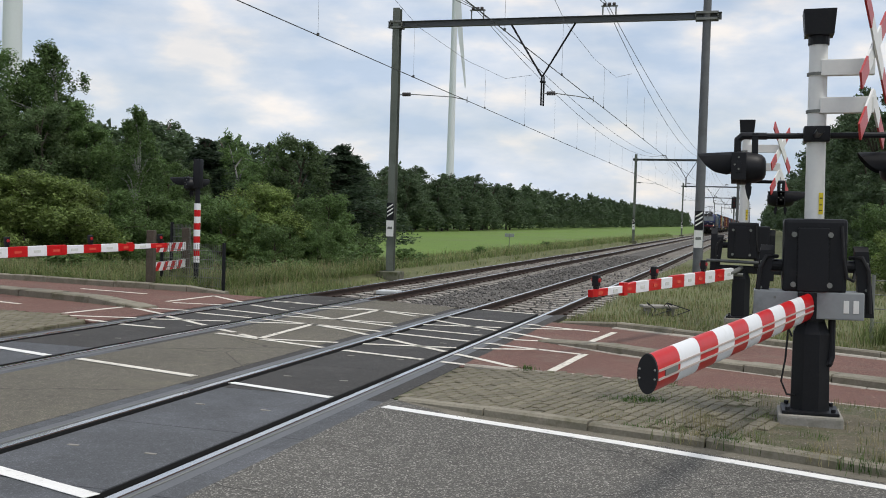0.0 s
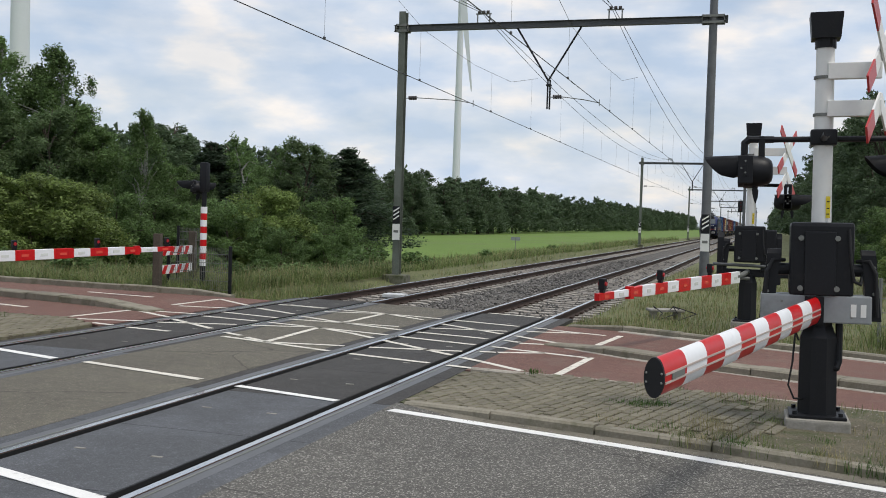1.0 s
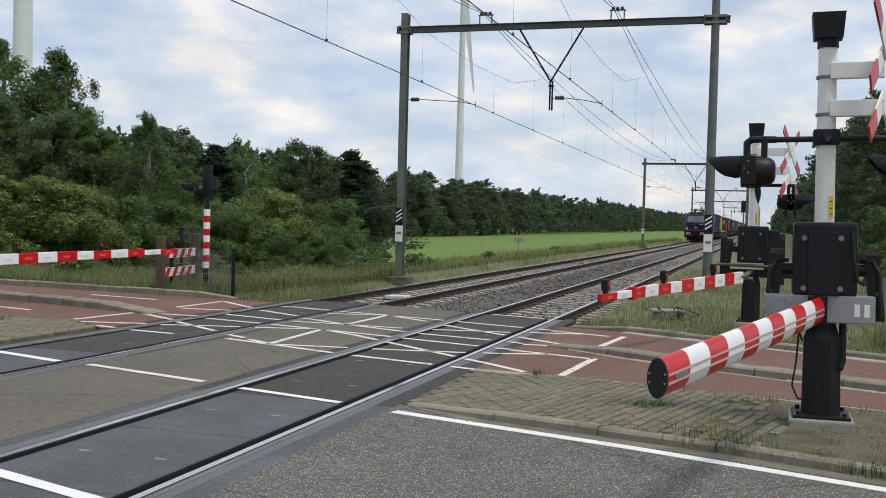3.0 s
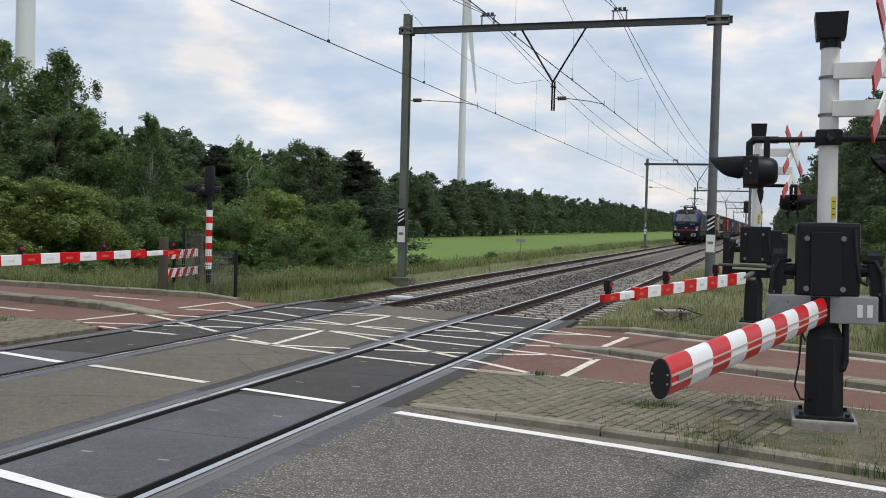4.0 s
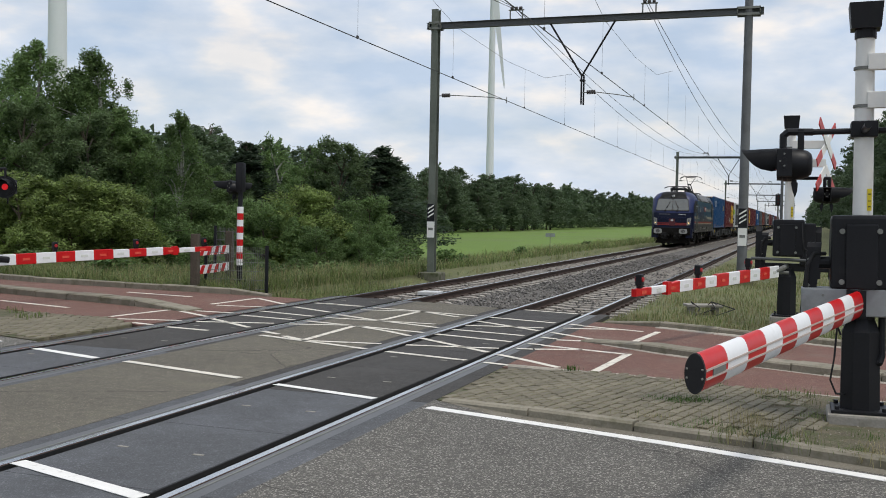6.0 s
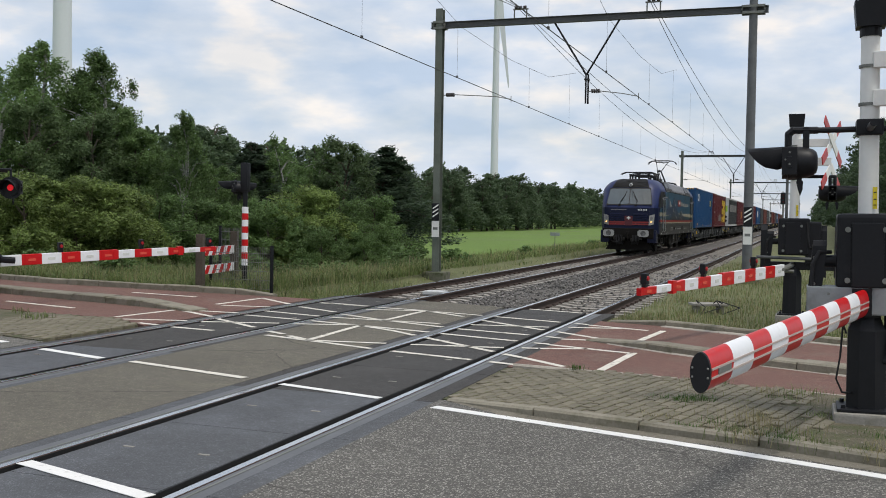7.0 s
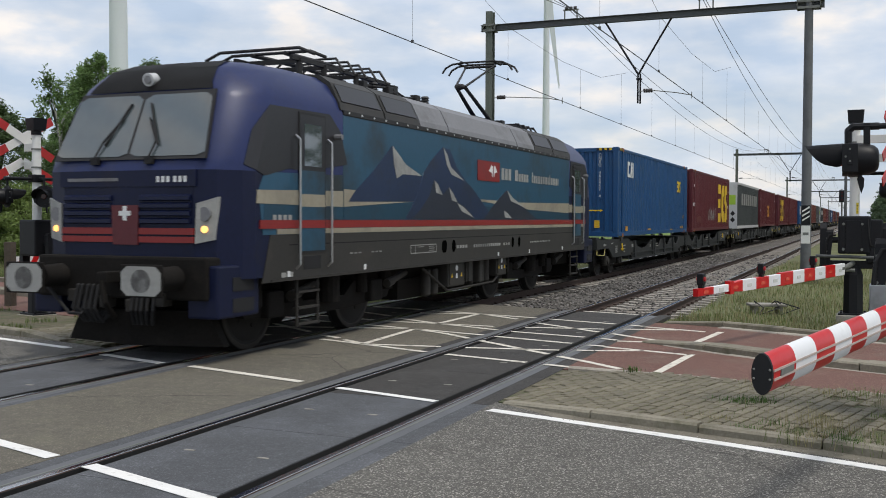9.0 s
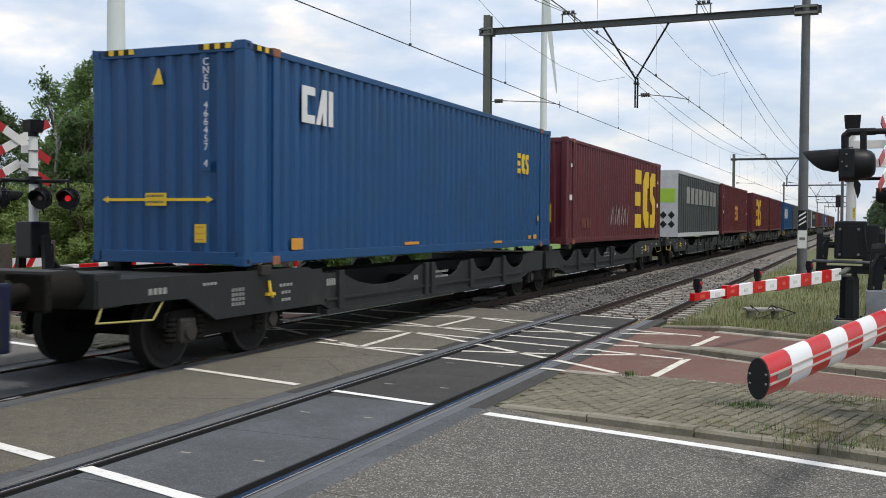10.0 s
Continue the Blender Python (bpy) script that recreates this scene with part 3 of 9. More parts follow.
def build_track(xc, name, label):
    root = thing(name, label=label, category="railway track", kind="structure")
    for s in (-1, 1):
        x = xc + s * GAUGE
        bm = B()
        prism(bm, [(p[0], p[1]) for p in rail_profile(x)], 1, -30, 900)
        part("rail", bm, M["rust"], root, "rust-brown steel rail")
        bm = B()
        prism(bm, [(x - 0.030, 0.0), (x + 0.030, 0.0), (x + 0.027, 0.0025), (x - 0.027, 0.0025)], 1, -30, 900)
        part("rail_head", bm, M["railtop"], root, "shiny worn running surface")
        # flangeway and metal-edged strips through the crossing
        i = x - s * 0.036
        g = x - s * 0.140
        ye = y_end(x)
        bm = B()
        prism(bm, [(min(i, g), -0.3), (max(i, g), -0.3), (max(i, g), -0.13), (min(i, g), -0.13)], 1, -30, ye)
        part("flangeway", bm, M["groove"], root, "dark flangeway beside the rail")
        # thin black sides: like the floor, they carry the groove's shade in their colour
        for xa, xb, zt in ((i, i - s * 0.005, -0.007), (g, g + s * 0.008, -0.008)):
            bm = B()
            box(bm, min(xa, xb), max(xa, xb), -30, ye, -0.2, zt)
            part("flangeway_liner", bm, M["groove"], root, "groove side blackened for shade")
        o0, o1 = x + s * 0.038, x + s * 0.19
        bm = B()
        prism(bm, [(min(o0, o1), -0.3), (max(o0, o1), -0.3), (max(o0, o1), -0.006), (min(o0, o1), -0.006)], 1, -30, ye)
        part("edge_strip", bm, M["steel_edge"], root, "grey worn rubber strip beside the rail")
        bm = B()
        box(bm, x + s * 0.075, x + s * 0.095, -30, ye, -0.02, -0.002)
        part("edge_bead", bm, M["galv"], root)
    # crossing slabs
    y = -9.0
    while y < y_end(xc) - 0.3:
        ylen = min(y + 1.8, y_end(xc))
        bm = B()
        box(bm, xc - 0.608, xc + 0.608, y + 0.004, ylen - 0.004, -0.3, -0.004)
        part("slab", bm, M["slab"] if y < 8.9 - 0.27 * (xc + 4.4) else M["slab_dark"], root, "dark grey crossing slab")
        for s in (-1, 1):
            bm = B()
            a, b = xc + s * 0.945, xc + s * ((1.148 if s > 0 else 1.095) if xc == XN else 1.06)
            box(bm, min(a, b), max(a, b), y + 0.004, ylen - 0.004, -0.3, -0.006)
            part("outer_slab", bm, M["slab"] if y < 8.9 - 0.27 * (xc + 4.4) else M["slab_dark"], root)
            bm = B()
            box(bm, xc + s * 0.33 - 0.045, xc + s * 0.33 + 0.045, y + 0.9, y + 0.93, -0.01, 0.0005)
            part("lifting_lug", bm, M["concrete"], root)
        y += 1.8
    # sleepers: those near are parts, the far ones are joined
    me = None
    y = y_end(xc) + 0.35
    k = 0
    far_v, far_f = [], []
    prof = [(-1.26, -0.35), (1.26, -0.35), (1.26, -0.175), (1.05, -0.15), (0.5, -0.15), (0.35, -0.17), (-0.35, -0.17), (-0.5, -0.15), (-1.05, -0.15), (-1.26, -0.175)]
    while y < 420:
        if k < 110:
            if me is None:
                bm = B()
                prism(bm, prof, 1, -0.13, 0.13)
                ob = part("sleeper", bm, M["sleeper"], root)
                me = ob.data
            else:
                ob = new("sleeper", me)
                ob.parent = root
            ob.location = (xc, y, 0.004 * math.sin(k * 5.1))
        else:
            b0 = len(far_v)
            for dy in (-0.13, 0.13):
                far_v += [(xc + px, y + dy, pz) for px, pz in prof]
            n = len(prof)
            far_f += [tuple(range(b0, b0 + n)), tuple(range(b0 + 2 * n - 1, b0 + n - 1, -1))]
            far_f += [(b0 + q, b0 + (q + 1) % n, b0 + n + (q + 1) % n, b0 + n + q) for q in range(n)]
        y += 0.6
        k += 1
    tagged(raw("far_sleepers", far_v, far_f, M["sleeper"], root), kind="stuff")
    # rail clips
    bm = B()
    y = y_end(xc) + 0.35
    for k in range(75):
        for s in (-1, 1):
            for q in (-1, 1):
                x = xc + s * GAUGE + q * 0.095
                box(bm, x - 0.035, x + 0.035, y - 0.05, y + 0.05, -0.165, -0.115)
        y += 0.6
    tagged(part("rail_clips", bm, M["rust"], root), kind="stuff")


def build_ballast():
    """Bed with shoulders, then loose stones over the stretch near the crossing."""
    prof = [(-12.0, -0.78), (-11.2, -0.55), (-10.5, -0.26), (-10.0, -0.20), (-9.75, -0.185), (-7.2, -0.185), (-6.9, -0.15), (-6.4, -0.12), (-6.0, -0.15),
            (-5.7, -0.185), (-3.2, -0.185), (-3.0, -0.20), (-2.9, -0.36), (-2.7, -0.45), (-2.4, -0.5)]
    ys = [*np.arange(18.0, 60, 0.5), *np.geomspace(61, 900, 40)]
    verts, faces = [], []
    n = len(prof)
    for y in ys:
        for x, z in prof:
            yy = max(y, y_end(x) - 0.05)
            verts.append((x, yy, z + 0.03 * noise.noise(Vector((x * 1.7, yy * 1.7, 5)))))
    faces = [(j * n + i, j * n + i + 1, (j + 1) * n + i + 1, (j + 1) * n + i) for j in range(len(ys) - 1) for i in range(n - 1)]
    tagged(raw("ballast_bed", verts, faces, M["bed"]), "grey crushed-stone ballast bed under the tracks", "ballast", kind="structure")
    rng = np.random.default_rng(4)
    cnt = 17000
    x = rng.uniform(-11.5, -2.2, cnt)
    y0 = 18.45 - 0.27 * (x + 3.3)
    y = y0 + 38 * rng.uniform(0, 1, cnt) ** 1.7
    keep = np.ones(cnt, bool)
    for xc in (XN, XF):
        for s in (-1, 1):
            keep &= np.abs(x - (xc + s * GAUGE)) > 0.11
        inside = np.abs(x - xc) < 1.2
        keep &= ~(inside & (rng.uniform(0, 1, cnt) < 0.55))
    keep &= ~((x > -3.12) & (rng.uniform(0, 1, cnt) < 0.92))
    x, y = x[keep], y[keep]
    z = np.interp(x, [p[0] for p in prof], [p[1] for p in prof])
    r = rng.uniform(0.018, 0.042, len(x)) * (1 + (y - 18) / 60)
    base = np.array([(1, 0, 0), (-1, 0, 0), (0, 1, 0), (0, -1, 0), (0, 0, 1), (0, 0, -1)], float)
    tri = np.array([(0, 2, 4), (2, 1, 4), (1, 3, 4), (3, 0, 4), (2, 0, 5), (1, 2, 5), (3, 1, 5), (0, 3, 5)])
    jit = rng.uniform(0.6, 1.4, (len(x), 6, 1))
    ang = rng.uniform(0, 6.28, len(x))
    v = base[None] * jit
    c, s = np.cos(ang)[:, None], np.sin(ang)[:, None]
    v = np.stack([v[..., 0] * c - v[..., 1] * s, v[..., 0] * s + v[..., 1] * c, v[..., 2] * 0.75], -1)
    tilt = rng.uniform(-0.8, 0.8, len(x))
    c, s = np.cos(tilt)[:, None], np.sin(tilt)[:, None]
    v = np.stack([v[..., 0], v[..., 1] * c - v[..., 2] * s, v[..., 1] * s + v[..., 2] * c], -1)
    v = v * r[:, None, None] + np.stack([x, y, z + r * 0.4], -1)[:, None]
    f = (np.arange(len(x))[:, None, None] * 6 + tri[None]).reshape(-1, 3)
    tagged(raw("ballast_stones", v.reshape(-1, 3).tolist(), f.tolist(), M["ballast"]), "loose grey crushed ballast stones beside the rails", "ballast", kind="stuff")


MARKS = None


def stripe(x0, y0, x1, y1, w=0.095, mat=None, z=0.004):
    a, b = Vector((x0, y0, 0)), Vector((x1, y1, 0))
    d = (b - a).normalized()
    q = Vector((-d.y, d.x, 0)) * w / 2
    bm = B()
    n = max(2, int((b - a).length / 0.18))
    rows = []
    for i in range(n + 1):
        p = a.lerp(b, i / n)
        e = [0.012 * noise.noise(Vector((p.x * 9 + s * 31, p.y * 9, 2))) for s in (0, 1)]
        rows.append([bm.verts.new((p.x + q.x * (1 + e[0] * 8), p.y + q.y * (1 + e[0] * 8), z)), bm.verts.new((p.x - q.x * (1 + e[1] * 8), p.y - q.y * (1 + e[1] * 8), z))])
    for r0, r1 in zip(rows[:-1], rows[1:]):
        bm.faces.new((r0[0], r0[1], r1[1], r1[0]))
    top = bm.faces[:]
    for f in top:
        f.normal_update()
        if f.normal.z < 0:
            f.normal_flip()
    # thin painted edge down to the road
    for e in [e for e in bm.edges if len(e.link_faces) == 1]:
        u, v = e.verts
        bm.faces.new((u, v, bm.verts.new((v.co.x, v.co.y, z - 0.0035)), bm.verts.new((u.co.x, u.co.y, z - 0.0035))))
    part("stripe", bm, mat or M["paint"], MARKS)


def build_markings():
    global MARKS
    MARKS = thing("road_markings", label="worn white painted lines across the crossing", category="road marking", kind="structure")
    # edge line of the near lane, dashed over the tracks
    stripe(-3.2, 8.74, -0.94, 8.13, 0.12, M["paint_clean"])
    stripe(-0.94, 8.13, 0.95, 7.52, 0.12, M["paint_clean"])
    stripe(0.95, 7.52, 9, 4.9, 0.12, M["paint_clean"])
    stripe(-5.08, 9.25, -3.83, 8.94, 0.095, M["paint_clean"])
    stripe(-7.43, 9.90, -5.62, 9.43, 0.105)
    stripe(-9.1, 10.3, -7.9, 9.95, 0.12, M["paint_clean"])
    stripe(-30, 15.6, -9.98, 10.62, 0.12, M["paint_clean"])
    # middle line
    stripe(-5.12, 5.62, -3.80, 5.23, 0.12, M["paint_clean"])
    stripe(-7.3, 6.2, -5.55, 5.72, 0.12, M["paint_clean"])
    stripe(-3.2, 5.05, 0.5, 3.98, 0.12, M["paint_clean"])
    # the two path crossings
    stripe(-7.33, 12.88, -6.52, 12.61)
    stripe(-6.52, 12.61, -5.37, 12.21)
    stripe(-6.52, 12.61, -5.40, 12.80)
    stripe(-6.52, 12.61, -6.65, 14.69)
    stripe(-6.65, 14.69, -5.87, 14.23)
    stripe(-5.87, 14.23, -5.39, 13.85)
    stripe(-6.65, 14.69, -5.35, 14.34)
    stripe(-7.66, 14.95, -6.65, 14.69)
    stripe(-7.68, 14.40, -6.66, 14.73)
    stripe(-7.55, 13.33, -7.17, 13.11)
    stripe(-6.99, 12.96, -6.60, 12.70)
    stripe(-7.68, 16.19, -6.64, 15.61)
    stripe(-6.64, 15.61, -5.39, 15.09)
    stripe(-7.62, 15.61, -6.79, 15.59)
    stripe(-6.79, 15.59, -5.61, 15.55)
    stripe(-6.62, 15.67, -6.60, 17.46)
    stripe(-7.64, 17.72, -6.64, 17.56)
    stripe(-6.64, 17.56, -5.64, 16.86)
    stripe(-7.67, 17.20, -6.62, 17.51)
    stripe(-6.62, 17.51, -5.40, 17.20)
    stripe(-9.02, 18.02, -7.95, 17.84)
    stripe(-5.13, 13.66, -3.81, 12.66)
    stripe(-5.05, 12.85, -3.79, 13.10)
    stripe(-5.03, 12.11, -3.85, 11.82)
    stripe(-5.11, 14.25, -3.83, 13.89)
    stripe(-5.09, 14.97, -3.87, 14.70)
    stripe(-5.10, 15.64, -3.85, 15.90)
    stripe(-5.11, 16.37, -3.83, 15.46)
    stripe(-5.11, 17.11, -3.86, 16.75)
    stripe(-3.62, 12.51, -3.15, 12.16)
    stripe(-3.15, 12.16, -2.66, 11.76)
    stripe(-3.58, 11.75, -3.15, 11.64)
    stripe(-3.15, 11.64, -1.60, 11.41)
    stripe(-3.57, 13.20, -3.35, 13.24)
    stripe(-3.33, 13.25, -2.73, 13.52)
    stripe(-3.56, 13.80, -3.34, 13.77)
    stripe(-3.33, 13.71, -2.09, 13.32)
    stripe(-3.57, 14.64, -3.33, 14.52)
    stripe(-3.58, 15.32, -2.66, 14.65)
    stripe(-3.30, 14.43, -2.64, 14.51)
    stripe(-3.56, 16.03, -2.74, 16.27)
    stripe(-3.58, 16.68, -3.35, 16.59)
    stripe(-3.31, 16.52, -2.30, 16.17)
    stripe(-8.84, 18.11, -7.93, 17.88)
    stripe(-10.78, 13.94, -10.63, 15.50)
    stripe(-10.63, 15.50, -9.44, 14.75)
    stripe(-10.63, 15.50, -9.39, 15.49)
    stripe(-10.47, 13.71, -9.43, 13.99)
    stripe(-9.90, 13.37, -9.48, 13.26)
    stripe(-10.63, 16.77, -10.58, 18.43)
    stripe(-10.58, 18.43, -9.44, 17.50)
    stripe(-10.41, 16.63, -9.46, 16.76)
    stripe(-9.07, 15.24, -7.92, 15.01)
    stripe(-9.14, 16.05, -7.90, 15.69)
    stripe(-9.14, 13.98, -7.94, 14.37)
    stripe(-9.16, 14.49, -7.99, 13.67)
    stripe(-9.11, 13.13, -8.31, 13.02)
    stripe(-9.00, 17.09, -7.97, 16.49)
    stripe(-9.06, 18.10, -8.48, 17.92)
    stripe(-2.08, 13.38, -2.20, 11.62, 0.10, M["paint"])
    stripe(-2.06, 16.25, -2.22, 14.75, 0.10, M["paint"])
    stripe(-4.95, 18.85, -3.86, 18.56, 0.09)
    stripe(-11.9, 18.0, -13.7, 18.3, 0.1)
    stripe(-12.4, 14.85, -14.4, 15.35, 0.1)


build_ground()
build_roads()
build_track(XN, "near_track", "straight railway track with concrete sleepers")
build_track(XF, "far_track", "straight railway track the train runs on")
build_ballast()
build_markings()
# ---- overhead line ----
PORTALS = [31.0, 100.5, 170.0, 239.0, 308.0, 377.0]
XL, XR = -11.32, -1.55


def build_portal(y, first):
    root = thing("catenary_portal", pose(0, y, 0), label="grey steel overhead-line portal with two masts and a beam", category="catenary portal", group="catenary portals")
    for x, nm in ((XL, "mast"), (XR, "mast")):
        bm = B()
        if x == XL:  # H-section mast
            prism(bm, [(x - 0.115, -0.125), (x + 0.115, -0.125), (x + 0.115, -0.105), (x + 0.03, -0.105), (x + 0.03, 0.105), (x + 0.115, 0.105),
                       (x + 0.115, 0.125), (x - 0.115, 0.125), (x - 0.115, 0.105), (x - 0.03, 0.105), (x - 0.03, -0.105), (x - 0.115, -0.105)], 2, -0.6, 8.5)
        else:
            tube(bm, (x, 0, -0.6), (x, 0, 8.9), 0.15, 0.115, 16)
        part("mast", bm, M["mast"] if x == XL else M["mast_grey"], root, smooth=True)
        bm = B()
        top = -0.06 if x == XL else 0.08
        box(bm, x - 0.36, x + 0.36, -0.36, 0.36, -0.95, top, 0.03)
        part("footing", bm, M["footing"], root, "mossy concrete footing")
        # number board on the mast
        bm = B()
        box(bm, x - 0.125, x + 0.125, -0.165, -0.15, 1.62, 2.18)
        part("board", bm, M["black"], root, "black board with white bars")
        for k in range(3):
            bm = B()
            prism(bm, [(x - 0.10, 1.72 + k * 0.13), (x - 0.10, 1.77 + k * 0.13), (x + 0.10, 1.95 + k * 0.13 - 0.05), (x + 0.10, 1.90 + k * 0.13 - 0.05)], 1, -0.172, -0.166)
            part("board_bar", bm, M["white"], root)
        bm = B()
        box(bm, x - 0.125, x + 0.125, -0.165, -0.15, 1.08, 1.60)
        part("number_plate", bm, M["white"], root, "white plate with a plain bar")
        bm = B()
        box(bm, x - 0.08, x + 0.08, -0.170, -0.166, 1.32, 1.40)
        part("plate_bar", bm, M["galv"], root)
    bm = B()
    for dz in (-0.10, 0.085):
        box(bm, XL - 0.3, XR + 0.42, -0.09, 0.09, 7.97 + dz, 7.985 + dz)
    box(bm, XL - 0.3, XR + 0.42, -0.02, 0.02, 7.88, 8.05)
    part("beam", bm, M["beam"], root)
    for x in (XL, XR):
        bm = B()
        w = 0.20 if x == XL else 0.33
        for z in (7.87, 8.055):
            box(bm, x - w, x + w, -0.17, -0.15, z - 0.035, z + 0.035)
            box(bm, x - w, x + w, 0.15, 0.17, z - 0.035, z + 0.035)
        for q in (-w, w - 0.02):
            box(bm, x + q, x + q + 0.02, -0.17, 0.17, 7.85, 8.08)
            tube(bm, (x + q + 0.01, -0.20, 7.96), (x + q + 0.01, 0.20, 7.96), 0.018, n=8)
        part("clamp", bm, M["galv"], root)
    # V-hanger with drop post
    bm = B()
    for x in (-7.50, -5.48):
        tube(bm, (x, 0, 7.87), (-6.47, 0, 6.22), 0.03, n=8)
    tube(bm, (-6.47, -0.05, 6.25), (-6.47, -0.05, 5.33), 0.028, n=8)
    tube(bm, (-6.42, 0.06, 6.25), (-6.42, 0.06, 5.33), 0.028, n=8)
    box(bm, -6.52, -6.37, -0.09, 0.10, 6.05, 6.10)
    part("drop_post", bm, M["black"], root, "dark steel V-shaped hanger")
    for xa, xb in ((XL + 0.12, -8.88), (-6.44, -4.85)):
        bm = B()
        pipe(bm, [(xa, 0, 5.70), (xa + 0.35, 0, 5.72), (xb - 0.5, 0, 5.62), (xb, 0, 5.52)], 0.014, 6)
        part("steady_arm", bm, M["galv"], root)
        bm = B()
        for k in range(4):
            tube(bm, (xa + 0.14 + k * 0.07, 0, 5.71), (xa + 0.19 + k * 0.07, 0, 5.715), 0.065, n=10)
        part("insulator", bm, M["insul"], root, "dark brown insulator")
        bm = B()
        tube(bm, (xb, 0, 5.42), (xb, 0, 5.62), 0.012, n=6)
        part("clip", bm, M["galv"], root)
    for x in (-8.62, -4.45):  # messenger supports on the beam
        bm = B()
        for s in (-0.2, 0.2):
            tube(bm, (x + s, 0, 8.05), (x + s, 0, 8.34), 0.022, n=8)
        box(bm, x - 0.25, x + 0.25, -0.03, 0.03, 8.34, 8.375)
        part("messenger_support", bm, M["galv"], root)
        bm = B()
        for s in (-0.14, 0, 0.14):
            tube(bm, (x + s - 0.045, 0, 8.41), (x + s + 0.045, 0, 8.41), 0.055, n=10)
        part("insulator", bm, M["insul"], root)


def build_wires():
    spans = [-38.5] + PORTALS
    for xc, tag in ((-8.62, "far"), (-4.45, "near")):
        root = thing("overhead_wire", label="thin dark contact wire hung from a sagging messenger wire", category="overhead wire", group="overhead wires", kind="structure")
        cw, mw, sw, dr = B(), B(), B(), B()
        side = 1
        for y0, y1 in zip(spans[:-1], spans[1:]):
            L = y1 - y0
            sx0, sx1 = -0.26 * 1, -0.26 * 1
            far = y0 > 150
            n = 8 if far else 18
            xo = xc - 0.26 + (0.0 if xc < -6 else -0.14)
            tube(cw, (xo, y0, 5.5), (xo, y1, 5.5), 0.011, n=5)
            def mz(t):
                return 8.40 - 4 * 1.55 * t * (1 - t)
            pts = [(xc + (xo - xc) * 0.3, y0 + L * i / n, mz(i / n)) for i in range(n + 1)]
            twin = [(x + 0.07 + 0.30 * math.sin(math.pi * i / n), y, 8.40 - (8.40 - z) * 0.80) for i, (x, y, z) in enumerate(pts)]
            for line in (pts, twin):
                for a, b in zip(line[:-1], line[1:]):
                    tube(mw, a, b, 0.010, n=5)
            # stitch wires round each support
            for ya, d in ((y0, 1), (y1, -1)):
                if far:
                    continue
                t1 = 9.5 / L
                ze = mz(t1)
                tube(sw, (xo, ya, 6.75), (xo, ya + d * 5, 6.9), 0.006, n=4)
                tube(sw, (xo, ya + d * 5, 6.9), (xo, ya + d * 9.5, ze), 0.006, n=4)
            k = 2.2
            while k < L - 1 and not far:
                t = k / L
                e = min(k, L - k)
                top = 6.75 + 0.03 * e if e < 5 else (6.9 + (mz(9.5 / L) - 6.9) * (e - 5) / 4.5 if e < 9.5 else mz(t))
                tube(dr, (xo, y0 + k, 5.5), (xo, y0 + k, top), 0.003, n=4)
                box(dr, xo - 0.02, xo + 0.02, y0 + k - 0.03, y0 + k + 0.03, 5.49, 5.55)
                k += 6.2
        part("contact_wire", cw, M["wire"], root)
        part("messenger_wire", mw, M["wire"], root)
        part("stitch_wire", sw, M["wire"], root)
        part("droppers", dr, M["wire"], root)


for _y in PORTALS:
    build_portal(_y, _y == PORTALS[0])
build_wires()


# ---- wind turbines, far off ----
def build_turbine(x, y, h, r_base, r_top, blade_az, label):
    root = thing("wind_turbine", pose(x, y, -2), label=label, category="wind turbine", group="wind turbines")
    bm = B()
    tube(bm, (0, 0, 0), (0, 0, h), r_base, r_top, 32)
    part("tower", bm, M["tower"], root, smooth=True)
    bm = B()
    box(bm, -2, 2, -4, 7, h, h + 4, 0.8)
    part("nacelle", bm, M["tower"], root)
    hub = Vector((0, -5.5, h + 2))
    bm = B()
    sphere(bm, hub, 2.0, 16, 10)
    part("hub", bm, M["tower"], root, smooth=True)
    for k in range(3):
        a = radians(blade_az + 120 * k)
        d = Vector((math.sin(a), 0, math.cos(a)))
        s = Vector((math.cos(a), 0, -math.sin(a)))
        bm = B()
        vs = []
        for t, c, th in ((0.02, 1.1, 1.1), (0.12, 2.3, 0.8), (0.22, 2.1, 0.55), (0.6, 1.25, 0.3), (0.97, 0.45, 0.12), (1.0, 0.1, 0.05)):
            p = hub + d * 48 * t
            vs.append([bm.verts.new(p + s * c * 0.35 + Vector((0, q, 0))) for q in (-th, th)] + [bm.verts.new(p - s * c + Vector((0, q, 0))) for q in (th * 0.2, -th * 0.2)])
        for r0, r1 in zip(vs[:-1], vs[1:]):
            for i in range(4):
                bm.faces.new((r0[i], r0[(i + 1) % 4], r1[(i + 1) % 4], r1[i]))
        bm.faces.new(vs[0])
        bm.faces.new(vs[-1])
        part("rotor_blade", bm, M["tower"], root, smooth=True)


build_turbine(-113.0, 373.0, 98, 1.62, 1.0, 172, "pale grey wind turbine beyond the wood")
build_turbine(-148.3, 173.8, 98, 2.2, 1.55, 40, "pale grey wind turbine tower behind birches")
